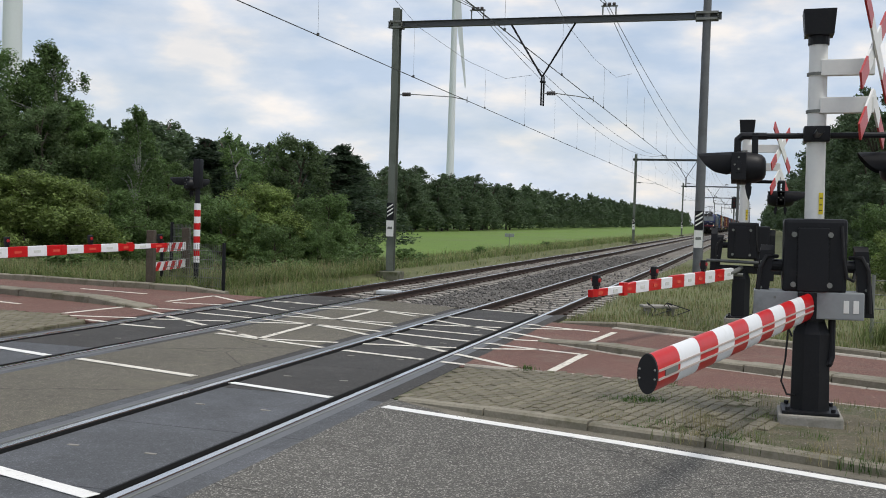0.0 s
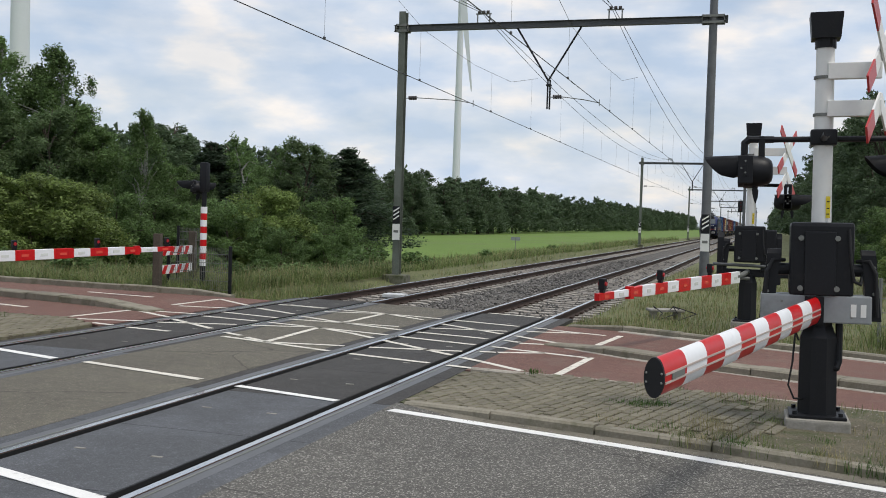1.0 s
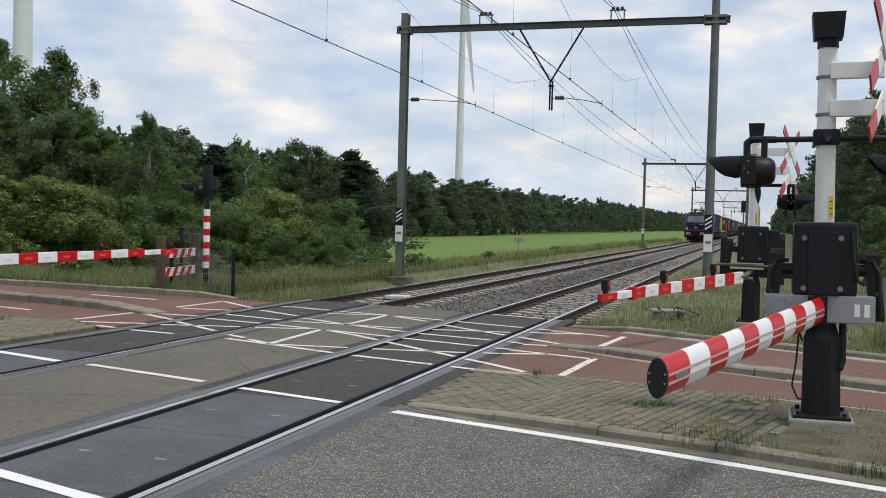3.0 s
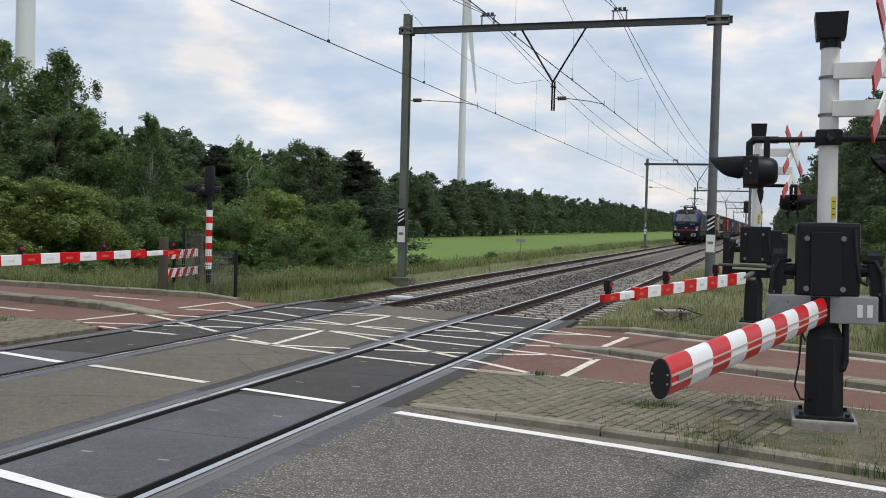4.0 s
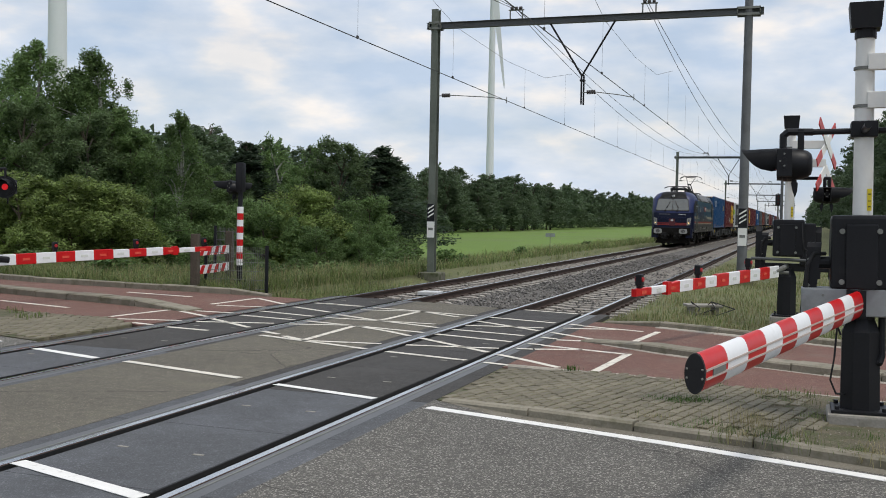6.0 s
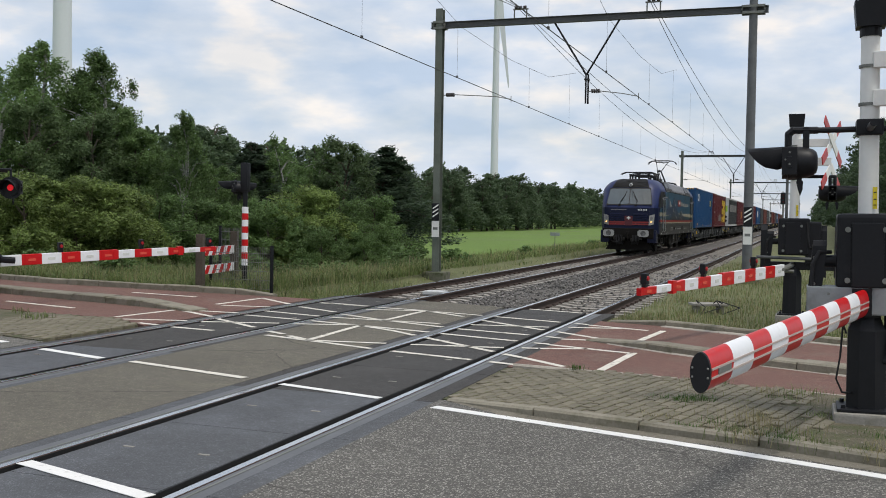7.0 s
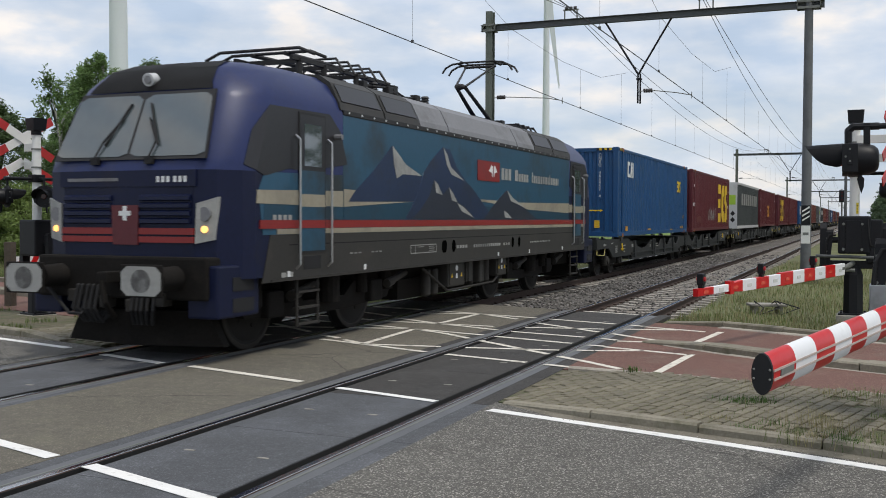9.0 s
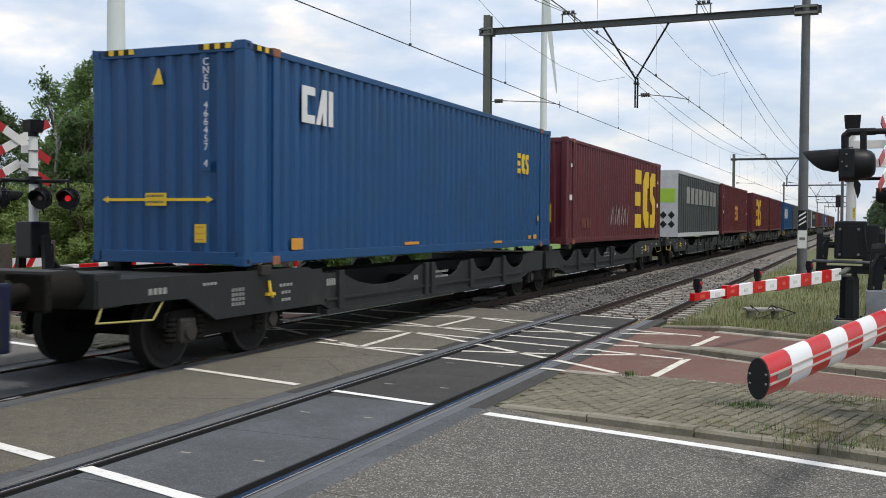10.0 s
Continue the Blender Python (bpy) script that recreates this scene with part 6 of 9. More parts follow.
        sp("snow_flank", [(7.45, 3.05), (7.66, 2.92), (7.80, 2.72), (8.47, 2.49), (7.84, 2.58), (7.62, 2.74)], M["snow"], 0.0165)
        sp("snow_flank", [(7.06, 2.45), (7.21, 2.38), (7.42, 2.20), (7.12, 2.23)], M["snow"], 0.0165)
        sp("mountain", [(6.10, 1.77), (6.5, 1.95), (6.84, 2.18), (7.05, 2.46), (7.25, 2.22), (7.45, 2.20), (7.73, 2.35), (8.16, 2.07), (8.55, 1.99), (9.10, 1.77)], M["mount_dark"], 0.0145, "painted dark foreground peaks")
        sp("snow_flank", [(7.73, 2.345), (7.92, 2.24), (8.14, 2.08), (7.87, 2.10), (7.78, 2.24)], M["snow"], 0.0165)
        sp("snow_flank", [(8.14, 2.06), (8.47, 1.99), (9.01, 1.79), (8.36, 1.91)], M["snow"], 0.0165)
        sp("mountain", [(9.55, 1.77), (10.26, 2.10), (10.95, 2.375), (11.37, 2.22), (12.21, 2.0), (13.05, 1.77)], M["mount_dark"], 0.0145, "small painted mountain")
        sp("snow_flank", [(10.97, 2.37), (11.37, 2.22), (12.21, 2.01), (11.61, 2.10), (11.21, 2.15)], M["snow"], 0.0165)
        sp("snow_flank", [(10.78, 1.94), (10.98, 1.90), (11.29, 1.78), (10.83, 1.80)], M["snow"], 0.0165)
        sp("red_line", [(1.5, 1.64), (17.5, 1.64), (17.5, 1.75), (1.5, 1.75)], M["tred"], 0.018, "red stripe along the side")
        sp("cream_line", [(1.9, 1.565), (17.4, 1.565), (17.4, 1.635), (1.9, 1.635)], M["cream"], 0.018)
        sp("skirt", [(1.55, 0.95), (17.4, 0.95), (17.4, 1.56), (1.75, 1.56)], M["skirt"], 0.012, "grey lower side")
        sp("cab_band", [(15.9, 2.6), (16.0, 3.26), (17.4, 3.24), (17.75, 2.9), (17.7, 2.3), (16.6, 2.42)], M["band"], 0.008)
        sp("cream_field", [(15.9, 1.94), (17.5, 1.94), (17.5, 2.12), (15.9, 2.14)], M["cream"], 0.010)
        sp("logo_field", [(9.21, 2.53), (10.49, 2.53), (10.49, 2.93), (9.21, 2.93)], M["tred"], 0.016, "red field with a plain white mark")
        bm = B()
        for q in (-1, 1):
            c0 = 10.08
            prism(bm, [(c0 + q * 0.03, 2.62), (c0 + q * 0.07, 2.62), (c0 + q * 0.07, 2.70), (c0 + q * 0.24, 2.73), (c0 + q * 0.10, 2.86), (c0 + q * 0.07, 2.80), (c0 + q * 0.07, 2.84), (c0 + q * 0.03, 2.84)], 0, s * 1.50, s * 1.512)
        part("logo_mark", bm, M["letter"], root)
        yb = 10.62
        for wd in (0.15, 0.15, 0.15, None, 0.17, 0.12, 0.09, 0.13, 0.13, None, 0.06, 0.13, 0.09, 0.13, 0.09, 0.13, 0.13, 0.09, 0.06, 0.13, 0.13, 0.13, 0.05):
            if wd is None:
                yb += 0.22
                continue
            bm = B()
            h = 0.24 if wd in (0.15, 0.17, 0.06) else 0.17
            prism(bm, [(yb, 2.59), (yb + wd * 1.15, 2.59), (yb + wd * 1.15, 2.59 + h), (yb, 2.59 + h)], 0, s * 1.497, s * 1.500)
            part("letter_bar", bm, M["snow"], root)
            yb += wd * 1.15 + 0.05
        for ya, yb2, z, h in ((8.12, 8.70, 1.22, 0.085), (9.0, 10.6, 1.215, 0.085), (10.75, 11.2, 1.22, 0.07), (3.9, 4.3, 1.25, 0.03), (4.6, 5.0, 1.25, 0.03), (12.6, 14.2, 1.23, 0.05), (2.0, 2.35, 1.00, 0.09), (1.8, 2.3, 1.72, 0.14)):
            n = max(1, int((yb2 - ya) / 0.12))
            bm = B()
            for k in range(n):
                y = ya + (yb2 - ya) * k / n
                box(bm, min(s * 1.498, s * 1.505), max(s * 1.498, s * 1.505), y, y + (yb2 - ya) / n * 0.66, z, z + h * 0.7)
            tagged(part("small_lettering", bm, M["snow"], root), kind="stuff")
        for y, w in ((7.52, 0.12), (7.97, 0.09), (11.36, 0.08), (11.80, 0.08)):
            bm = B()
            prism(bm, [(y - w, 1.22), (y - w, 1.32), (y - w + 0.05, 1.38), (y + w - 0.05, 1.38), (y + w, 1.32), (y + w, 1.22), (y + w - 0.05, 1.16), (y - w + 0.05, 1.16)], 0, s * 1.495, s * 1.5045)
            part("jack_hole", bm, M["hole"], root, "black octagonal lifting hole")
        # framed notice and the seam above the skirt
        for ya, yb, za, zb in ((6.05, 7.15, 1.18, 1.195), (6.05, 7.15, 1.315, 1.33), (6.05, 6.065, 1.18, 1.33), (6.24, 6.255, 1.18, 1.33), (7.135, 7.15, 1.18, 1.33), (6.82, 7.05, 1.285, 1.295), (6.82, 7.05, 1.25, 1.26), (6.82, 7.05, 1.215, 1.225), (6.34, 6.60, 1.285, 1.295)):
            bm = B()
            box(bm, min(s * 1.498, s * 1.504), max(s * 1.498, s * 1.504), ya, yb, za, zb)
            part("notice_bar", bm, M["snow"], root)
        bm = B()
        box(bm, min(s * 1.498, s * 1.5035), max(s * 1.498, s * 1.5035), 2.2, 17.2, 1.415, 1.43)
        part("skirt_seam", bm, M["groove"], root)
        bm = B()
        box(bm, min(s * 1.498, s * 1.515), max(s * 1.498, s * 1.515), 1.75, 17.3, 0.95, 0.985)
        part("skirt_lip", bm, M["under_lit"], root)
        for y in (2.15, 10.4, 4.35, 12.5, 15.2):
            bm = B()
            box(bm, min(s * 1.5, s * 1.506), max(s * 1.5, s * 1.506), y, y + 0.07, 1.0, 1.08)
            part("small_plate", bm, M["letter"], root)
        # cab doors with windows and long handrails
        for y0, y1 in ((2.47, 3.13), (16.22, 16.98)):
            sp("door_seam", [(y0 - 0.03, 1.30), (y1 + 0.03, 1.30), (y1 + 0.03, 3.20), (y0 - 0.03, 3.20)], M["soot"], 0.0195)
            sp("cab_door", [(y0, 1.33), (y1, 1.33), (y1, 2.42), (y0, 2.42)], M["teal"], 0.024, "teal and dark cab door")
            sp("cab_door_top", [(y0, 2.42), (y1, 2.42), (y1, 3.17), (y0, 3.17)], M["band"], 0.024)
            sp("door_stripe", [(y0, 1.64), (y1, 1.64), (y1, 1.75), (y0, 1.75)], M["tred"], 0.027)
            sp("door_cream", [(y0, 1.93), (y1, 1.93), (y1, 2.10), (y0, 2.10)], M["cream"], 0.027)
            sp("door_window", [(y0 + 0.10, 2.48), (y1 - 0.10, 2.48), (y1 - 0.10, 3.05), (y0 + 0.10, 3.05)], M["glass"], 0.030, "cab door window")
            sp("foot_recess", [(y0 + 0.1, 1.08), (y1 - 0.1, 1.08), (y1 - 0.1, 1.26), (y0 + 0.1, 1.26)], M["rubber"], 0.016)
            for y in (y0 - 0.10, y1 + 0.10):
                bm = B()
                pipe(bm, [(s * 1.50, y, 2.88), (s * 1.57, y, 2.82), (s * 1.57, y, 1.16), (s * 1.50, y, 1.10)], 0.017, 8)
                part("handrail", bm, M["chrome"], root, "long polished handrail")
            bm = B()
            for q in (y0 + 0.05, y1 - 0.05):
                tube(bm, (s * 1.42, q, 0.30), (s * 1.42, q, 0.98), 0.022, n=8)
            for z in (0.32, 0.54, 0.76):
                box(bm, min(s * 1.36, s * 1.46), max(s * 1.36, s * 1.46), y0 + 0.05, y1 - 0.05, z, z + 0.03)
            part("step_ladder", bm, M["under_lit"], root, "steel step ladder below the cab door")
            bm = B()
            tube(bm, (s * 1.50, y1 + 0.32, 2.93), (s * 1.62, y1 + 0.32, 2.93), 0.04, n=10)
            part("camera_pod", bm, M["roof_grey"], root)
        # roof sides: edge rail with studs, grey panels, dark grilles
        bm = B()
        box(bm, min(s * 1.44, s * 1.505), max(s * 1.44, s * 1.505), 3.7, 15.9, 3.27, 3.35, 0.01)
        part("roof_edge", bm, M["soot"], root)
        bm = B()
        for k in range(30):
            y = 3.85 + k * 0.41
            box(bm, min(s * 1.5, s * 1.513), max(s * 1.5, s * 1.513), y, y + 0.03, 3.30, 3.325)
        tagged(part("edge_studs", bm, M["letter"], root), kind="stuff")
        for ya, yb, mat, nm in ((3.62, 5.05, "soot", "roof_grille"), (5.1, 6.42, "soot", "roof_grille"), (6.46, 7.71, "roof_grey", "roof_panel"), (7.75, 11.64, "roof_grey", "roof_panel"), (11.68, 12.9, "roof_grey", "roof_panel"), (12.94, 14.4, "soot", "roof_grille"), (14.44, 15.95, "soot", "roof_grille")):
            bm = B()
            loft(bm, [[(s * x, y, z) for x, z in ((1.50, 3.34), (1.475, 3.44), (1.32, 3.745), (1.14, 3.86), (0.6, 3.915), (0.6, 3.3))] for y in (ya, yb)])
            rp = part(nm, bm, M["skirt"] if nm == "roof_grille" else M[mat], root, "dark grille panel on the sloping roof side" if nm == "roof_grille" else "grey sloping roof panel")
            if nm == "roof_grille":
                bm = B()
                loft(bm, [[(s * (x + 0.012), y, z + 0.01) for x, z in ((1.465, 3.46), (1.335, 3.715), (1.32, 3.70), (1.45, 3.45))] for y in (ya + 0.08, yb - 0.08)])
                part("grille", bm, M["band"], rp)
        # underframe between the bogies, brake gear
        for ya, yb, z0, z1 in ((7.95, 8.80, 0.50, 0.95), (9.02, 9.22, 0.55, 0.95), (9.62, 9.80, 0.50, 0.95), (10.62, 11.25, 0.58, 0.95)):
            bm = B()
            box(bm, min(s * 0.9, s * 1.40), max(s * 0.9, s * 1.40), ya, yb, z0, z1, 0.03)
            bx = part("equipment_box", bm, M["skirt"], root, "dusty grey equipment box")
            if yb - ya < 0.5:
                continue
            for f, mt in ((0.22, "decal"), (0.78, "decal"), (0.5, "letter")):
                bm = B()
                yy, zz = ya + (yb - ya) * f, z0 + (z1 - z0) * 0.38
                if mt == "letter":
                    tube(bm, (s * 1.399, yy, zz + 0.17), (s * 1.405, yy, zz + 0.17), 0.055, n=14)
                    box(bm, min(s * 1.399, s * 1.405), max(s * 1.399, s * 1.405), yy - 0.035, yy + 0.035, zz - 0.02, zz + 0.07)
                else:
                    prism(bm, [(yy - 0.045, zz), (yy + 0.045, zz), (yy, zz + 0.08)], 0, s * 1.401, s * 1.405)
                part("warning_mark", bm, M[mt], bx)
            for f in (0.0, 1.0):
                bm = B()
                yy = ya + (yb - ya) * f
                pipe(bm, [(s * 1.30, yy, 1.0), (s * 1.43, yy, 0.93), (s * 1.43, yy, z0 + 0.05)], 0.014, 6)
                part("box_strap", bm, M["under_lit"], bx)
        for y, r, z in ((9.42, 0.075, 0.78), (9.95, 0.11, 0.80), (10.25, 0.11, 0.80), (7.25, 0.09, 0.70), (7.6, 0.09, 0.70)):
            bm = B()
            tube(bm, (s * 1.25, y, z - 0.28), (s * 1.25, y, z + 0.16), r, n=14)
            sphere(bm, (s * 1.25, y, z - 0.28), r, 14, 8, (1, 1, 0.5))
            part("air_filter", bm, M["under_lit"], root, "cylindrical air filter in the lit underframe tone", smooth=True)
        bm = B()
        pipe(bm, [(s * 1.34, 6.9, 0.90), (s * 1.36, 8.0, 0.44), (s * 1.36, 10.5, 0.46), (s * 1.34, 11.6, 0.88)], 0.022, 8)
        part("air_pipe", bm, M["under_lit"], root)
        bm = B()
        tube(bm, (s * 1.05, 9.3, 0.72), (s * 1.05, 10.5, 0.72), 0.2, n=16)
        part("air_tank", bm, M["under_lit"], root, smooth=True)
        # bogie sides
        for yc in (3.75, 13.25 + 0.1):
            bm = B()
            prism(bm, [(yc - 2.2, 0.62), (yc - 1.9, 0.78), (yc - 0.9, 0.80), (yc - 0.6, 0.60), (yc + 0.6, 0.60), (yc + 0.9, 0.80), (yc + 1.9, 0.78), (yc + 2.2, 0.62), (yc + 2.1, 0.48), (yc + 0.7, 0.40), (yc - 0.7, 0.40), (yc - 2.1, 0.48)], 0, s * 1.02, s * 1.16)
            bg = part("bogie_frame", bm, M["under"], root, "grimy black bogie frame")
            for q in (-1.5, 1.5):
                bm = B()
                box(bm, min(s * 1.1, s * 1.28), max(s * 1.1, s * 1.28), yc + q - 0.2, yc + q + 0.2, 0.45, 0.80, 0.04)
                tube(bm, (s * 1.2, yc + q - 0.42, 0.62), (s * 1.2, yc + q - 0.42, 1.0), 0.10, n=12)
                tube(bm, (s * 1.2, yc + q + 0.42, 0.62), (s * 1.2, yc + q + 0.42, 1.0), 0.10, n=12)
                part("axle_box", bm, M["under"], bg)
                bm = B()
                tube(bm, (s * 1.30, yc + q + 0.35, 0.72), (s * 1.30, yc + q + 1.0, 0.86), 0.055, n=10)
                tube(bm, (s * 1.30, yc + q + 0.3, 0.71), (s * 1.30, yc + q + 0.5, 0.75), 0.075, n=10)
                part("damper", bm, M["under_lit"], bg, "grey damper in the lit underframe tone")
            bm = B()
            tube(bm, (s * 1.22, yc, 0.55), (s * 1.22, yc, 1.0), 0.17, n=14)
            part("secondary_spring", bm, M["under"], bg)
    # central underbody
    bm = B()
    box(bm, -0.9, 0.9, 1.2, 17.8, 0.55, 1.03)
    box(bm, -1.0, 1.0, 6.6, 11.8, 0.35, 0.7)
    part("underbody", bm, M["under"], root)
    # roof gear
    bm = B()
    for s in (-1, 1):
        box(bm, s * 0.5 - 0.03, s * 0.5 + 0.03, 3.9, 7.3, 4.17, 4.23)
    for y in (4.14, 4.9, 6.0, 7.2):
        box(bm, -0.55, 0.55, y - 0.03, y + 0.03, 4.14, 4.21)
        for s in (-1, 1):
            tube(bm, (s * 0.5, y, 3.85), (s * 0.5, y, 4.16), 0.05, n=8)
    pipe(bm, [(0.25, 7.0, 4.24), (0.28, 5.5, 4.31), (0.30, 4.05, 4.29)], 0.035)
    pipe(bm, [(-0.25, 7.0, 4.24), (-0.28, 5.5, 4.31), (-0.30, 4.05, 4.29)], 0.035)
    for y in (3.80, 4.13):
        pipe(bm, [(-0.97, y, 4.20), (-0.7, y, 4.31), (0.7, y, 4.31), (0.97, y, 4.20)], 0.025)
    for y in (5.2, 5.6, 6.0, 6.4, 6.8):
        pipe(bm, [(-0.7, y, 4.14), (-0.5, y + 0.1, 4.38), (0.5, y + 0.1, 4.38), (0.7, y, 4.14)], 0.02)
    part("folded_pantograph", bm, M["soot"], root, "folded black pantograph on the roof")
    # insulators, switch gear and bus bar along the middle of the roof
    for y, h, boxy in ((6.15, 0.20, True), (6.55, 0.28, False), (7.15, 0.22, True), (7.35, 0.26, True), (8.35, 0.20, True), (8.80, 0.28, False)):
        bm = B()
        if boxy:
            box(bm, 0.45, 0.67, y - 0.09, y + 0.09, 3.88, 3.88 + h * 0.55, 0.015)
            box(bm, 0.49, 0.63, y - 0.13, y + 0.06, 3.88 + h * 0.55, 3.92 + h, 0.02)
        else:
            for k in range(6):
                tube(bm, (0.55, y, 3.88 + k * h / 6), (0.55, y, 3.88 + (k + 0.75) * h / 6), 0.09, 0.065, 12)
        part("roof_switch" if boxy else "roof_insulator", bm, M["soot"], root, "sooty roof switch" if boxy else "dark ribbed roof insulator")
    bm = B()
    pipe(bm, [(0.55, 6.1, 4.05), (0.56, 6.9, 4.10), (0.55, 7.3, 4.12), (0.57, 7.8, 4.02), (0.55, 8.3, 4.06), (0.5, 9.4, 3.98), (0.4, 11.4, 4.0)], 0.022)
    part("bus_bar", bm, M["soot"], root, "bent black bus bar")
    bm = B()
    for s in (-1, 1):
        box(bm, s * 0.45 - 0.03, s * 0.45 + 0.03, 11.6, 14.2, 4.0, 4.06)
        for y in (11.8, 14.0):
            tube(bm, (s * 0.45, y, 3.84), (s * 0.45, y, 4.0), 0.05, n=8)
    box(bm, -0.5, 0.5, 13.5, 13.7, 3.98, 4.12)
    tube(bm, (0.18, 13.6, 4.1), (0.10, 12.05, 4.76), 0.05, 0.04)
    tube(bm, (-0.18, 13.6, 4.1), (-0.10, 12.05, 4.76), 0.05, 0.04)
    tube(bm, (0.0, 13.2, 4.1), (0.0, 12.0, 4.64), 0.02)
    sphere(bm, (0, 12.05, 4.76), 0.07, 10, 8, (1.8, 1, 1))
    for s in (-1, 1):
        tube(bm, (s * 0.12, 12.05, 4.76), (s * 0.36, 13.3, 5.38), 0.028, 0.02)
    tube(bm, (-0.40, 13.3, 5.38), (0.40, 13.3, 5.38), 0.03)
    for y in (13.1, 13.5):
        pipe(bm, [(-0.88, y, 5.24), (-0.80, y, 5.36), (-0.64, y, 5.44), (-0.4, y, 5.47), (0.4, y, 5.47), (0.64, y, 5.44), (0.80, y, 5.36), (0.88, y, 5.24)], 0.024)
    tube(bm, (-0.45, 13.1, 5.44), (-0.45, 13.5, 5.44), 0.028)
    tube(bm, (0.45, 13.1, 5.44), (0.45, 13.5, 5.44), 0.028)
    part("pantograph", bm, M["soot"], root, "raised black pantograph touching the wire")
    bm = B()
    for y in (14.6, 15.0, 15.4, 15.8):
        pipe(bm, [(-0.7, y, 3.88), (-0.55, y, 4.12), (0.55, y, 4.12), (0.7, y, 3.88)], 0.02)
    for x in (-0.5, 0, 0.5):
        tube(bm, (x, 14.5, 4.12), (x, 16.0, 4.10), 0.02, n=6)
    part("roof_cage", bm, M["soot"], root, "dark cable frame on the roof")
    bm = B()
    tube(bm, (0.7, 17.0, 3.7), (0.7, 17.0, 3.95), 0.05, 0.03)
    part("horn", bm, M["soot"], root)
    sets = [wheelset("wheelset", root, y, 0.625) for y in (2.25, 5.25, 11.85, 14.85)]
    return root, sets


def build_wagon():
    """Articulated two-unit container wagon, 33.1 m, running on three bogies."""
    root = thing("container_wagon", label="dark green-grey articulated container wagon with scalloped side frames", category="freight wagon", group="container wagons")
    sets = []
    for u in (0, 1):
        def Y(y):
            return y if u == 0 else 33.1 - y
        for s in (-1, 1):
            bm = B()
            pts = [(0.62, 0.86), (0.62, 1.14), (4.9, 1.12), (5.3, 1.02), (5.75, 1.00)]
            # scalloped upper edge
            y = 5.9
            for w in (3.1, 1.45, 1.45, 1.6):
                pts += [(y + w * q / 6, 1.00 - 0.26 * math.sin(math.pi * q / 6) ** 0.7) for q in range(7)]
                y += w + 0.55
            pts += [(15.2, 1.05), (16.4, 1.05), (16.4, 0.62), (15.3, 0.60), (14.6, 0.45), (5.6, 0.45), (5.3, 0.56), (2.7, 0.56), (2.12, 0.86)]
            prism(bm, [(Y(a), b) for a, b in pts], 0, s * 1.16, s * 1.22)
            sf = part("side_frame", bm, M["wagon"], root, "scalloped steel side frame")
            bm = B()
            box(bm, min(s * 1.14, s * 1.26), max(s * 1.14, s * 1.26), min(Y(5.4), Y(14.7)), max(Y(5.4), Y(14.7)), 0.40, 0.47)
            box(bm, min(s * 1.14, s * 1.25), max(s * 1.14, s * 1.25), min(Y(5.4), Y(14.7)), max(Y(5.4), Y(14.7)), 0.60, 0.635)
            part("lower_flange", bm, M["wagon"], sf)
            for yy in (5.75, 9.28, 11.28, 13.28, 9.0):
                bm = B()
                box(bm, min(s * 1.2, s * 1.28), max(s * 1.2, s * 1.28), min(Y(yy), Y(yy + 0.16)), max(Y(yy), Y(yy + 0.16)), 0.45, 1.04, 0.015)
                part("rib", bm, M["wagon"], sf)
            for ya, w, z, h, mt in ((1.42, 0.34, 0.94, 0.09, "letter"), (2.42, 0.30, 0.99, 0.04, "letter"), (3.02, 0.30, 0.70, 0.24, "letter"), (4.15, 0.35, 0.88, 0.05, "letter"), (4.2, 0.25, 0.78, 0.05, "letter"), (4.2, 0.25, 0.68, 0.05, "letter"), (5.45, 0.28, 0.82, 0.13, "letter"), (9.5, 0.7, 0.83, 0.05, "letter"), (9.5, 0.7, 0.74, 0.05, "letter"), (8.6, 0.2, 0.75, 0.1, "letter")):
                n = max(2, int(w / 0.07))
                bm = B()
                for k in range(n):
                    y0 = ya + w * k / n
                    if h > 0.2:
                        for r in range(4):
                            box(bm, min(s * 1.219, s * 1.224), max(s * 1.219, s * 1.224), min(Y(y0), Y(y0 + w / n * 0.75)), max(Y(y0), Y(y0 + w / n * 0.75)), z + r * h / 4, z + (r + 0.7) * h / 4)
                    else:
                        box(bm, min(s * 1.219, s * 1.224), max(s * 1.219, s * 1.224), min(Y(y0), Y(y0 + w / n * 0.7)), max(Y(y0), Y(y0 + w / n * 0.7)), z, z + h * 0.8)
                part("stencil", bm, M["snow"], sf)
            bm = B()
            pipe(bm, [(s * 1.24, Y(3.85), 0.98), (s * 1.26, Y(3.85), 0.84), (s * 1.26, Y(3.90), 0.76)], 0.022)
            box(bm, min(s * 1.22, s * 1.27), max(s * 1.22, s * 1.27), min(Y(3.79), Y(3.97)), max(Y(3.79), Y(3.97)), 0.78, 0.82)
            part("brake_lever", bm, M["decal"], sf, "yellow brake lever")
            bm = B()
            pipe(bm, [(s * 1.20, Y(0.7), 0.86), (s * 1.22, Y(0.6), 0.70), (s * 1.22, Y(1.5), 0.66), (s * 1.20, Y(1.7), 0.86)], 0.011)
            part("shunter_step", bm, M["yellow_dull"], root, "yellow shunter's handrail")
            buffer(root, s * 0.875, Y(0.0), -1 if u == 0 else 1, 0.20)
        bm = B()
        box(bm, -1.2, 1.2, min(Y(0.6), Y(1.0)), max(Y(0.6), Y(1.0)), 0.84, 1.22, 0.02)
        part("headstock", bm, M["wagon"], root)
        bm = B()
        box(bm, -1.17, 1.17, min(Y(1.0), Y(5.4)), max(Y(1.0), Y(5.4)), 0.92, 1.08)
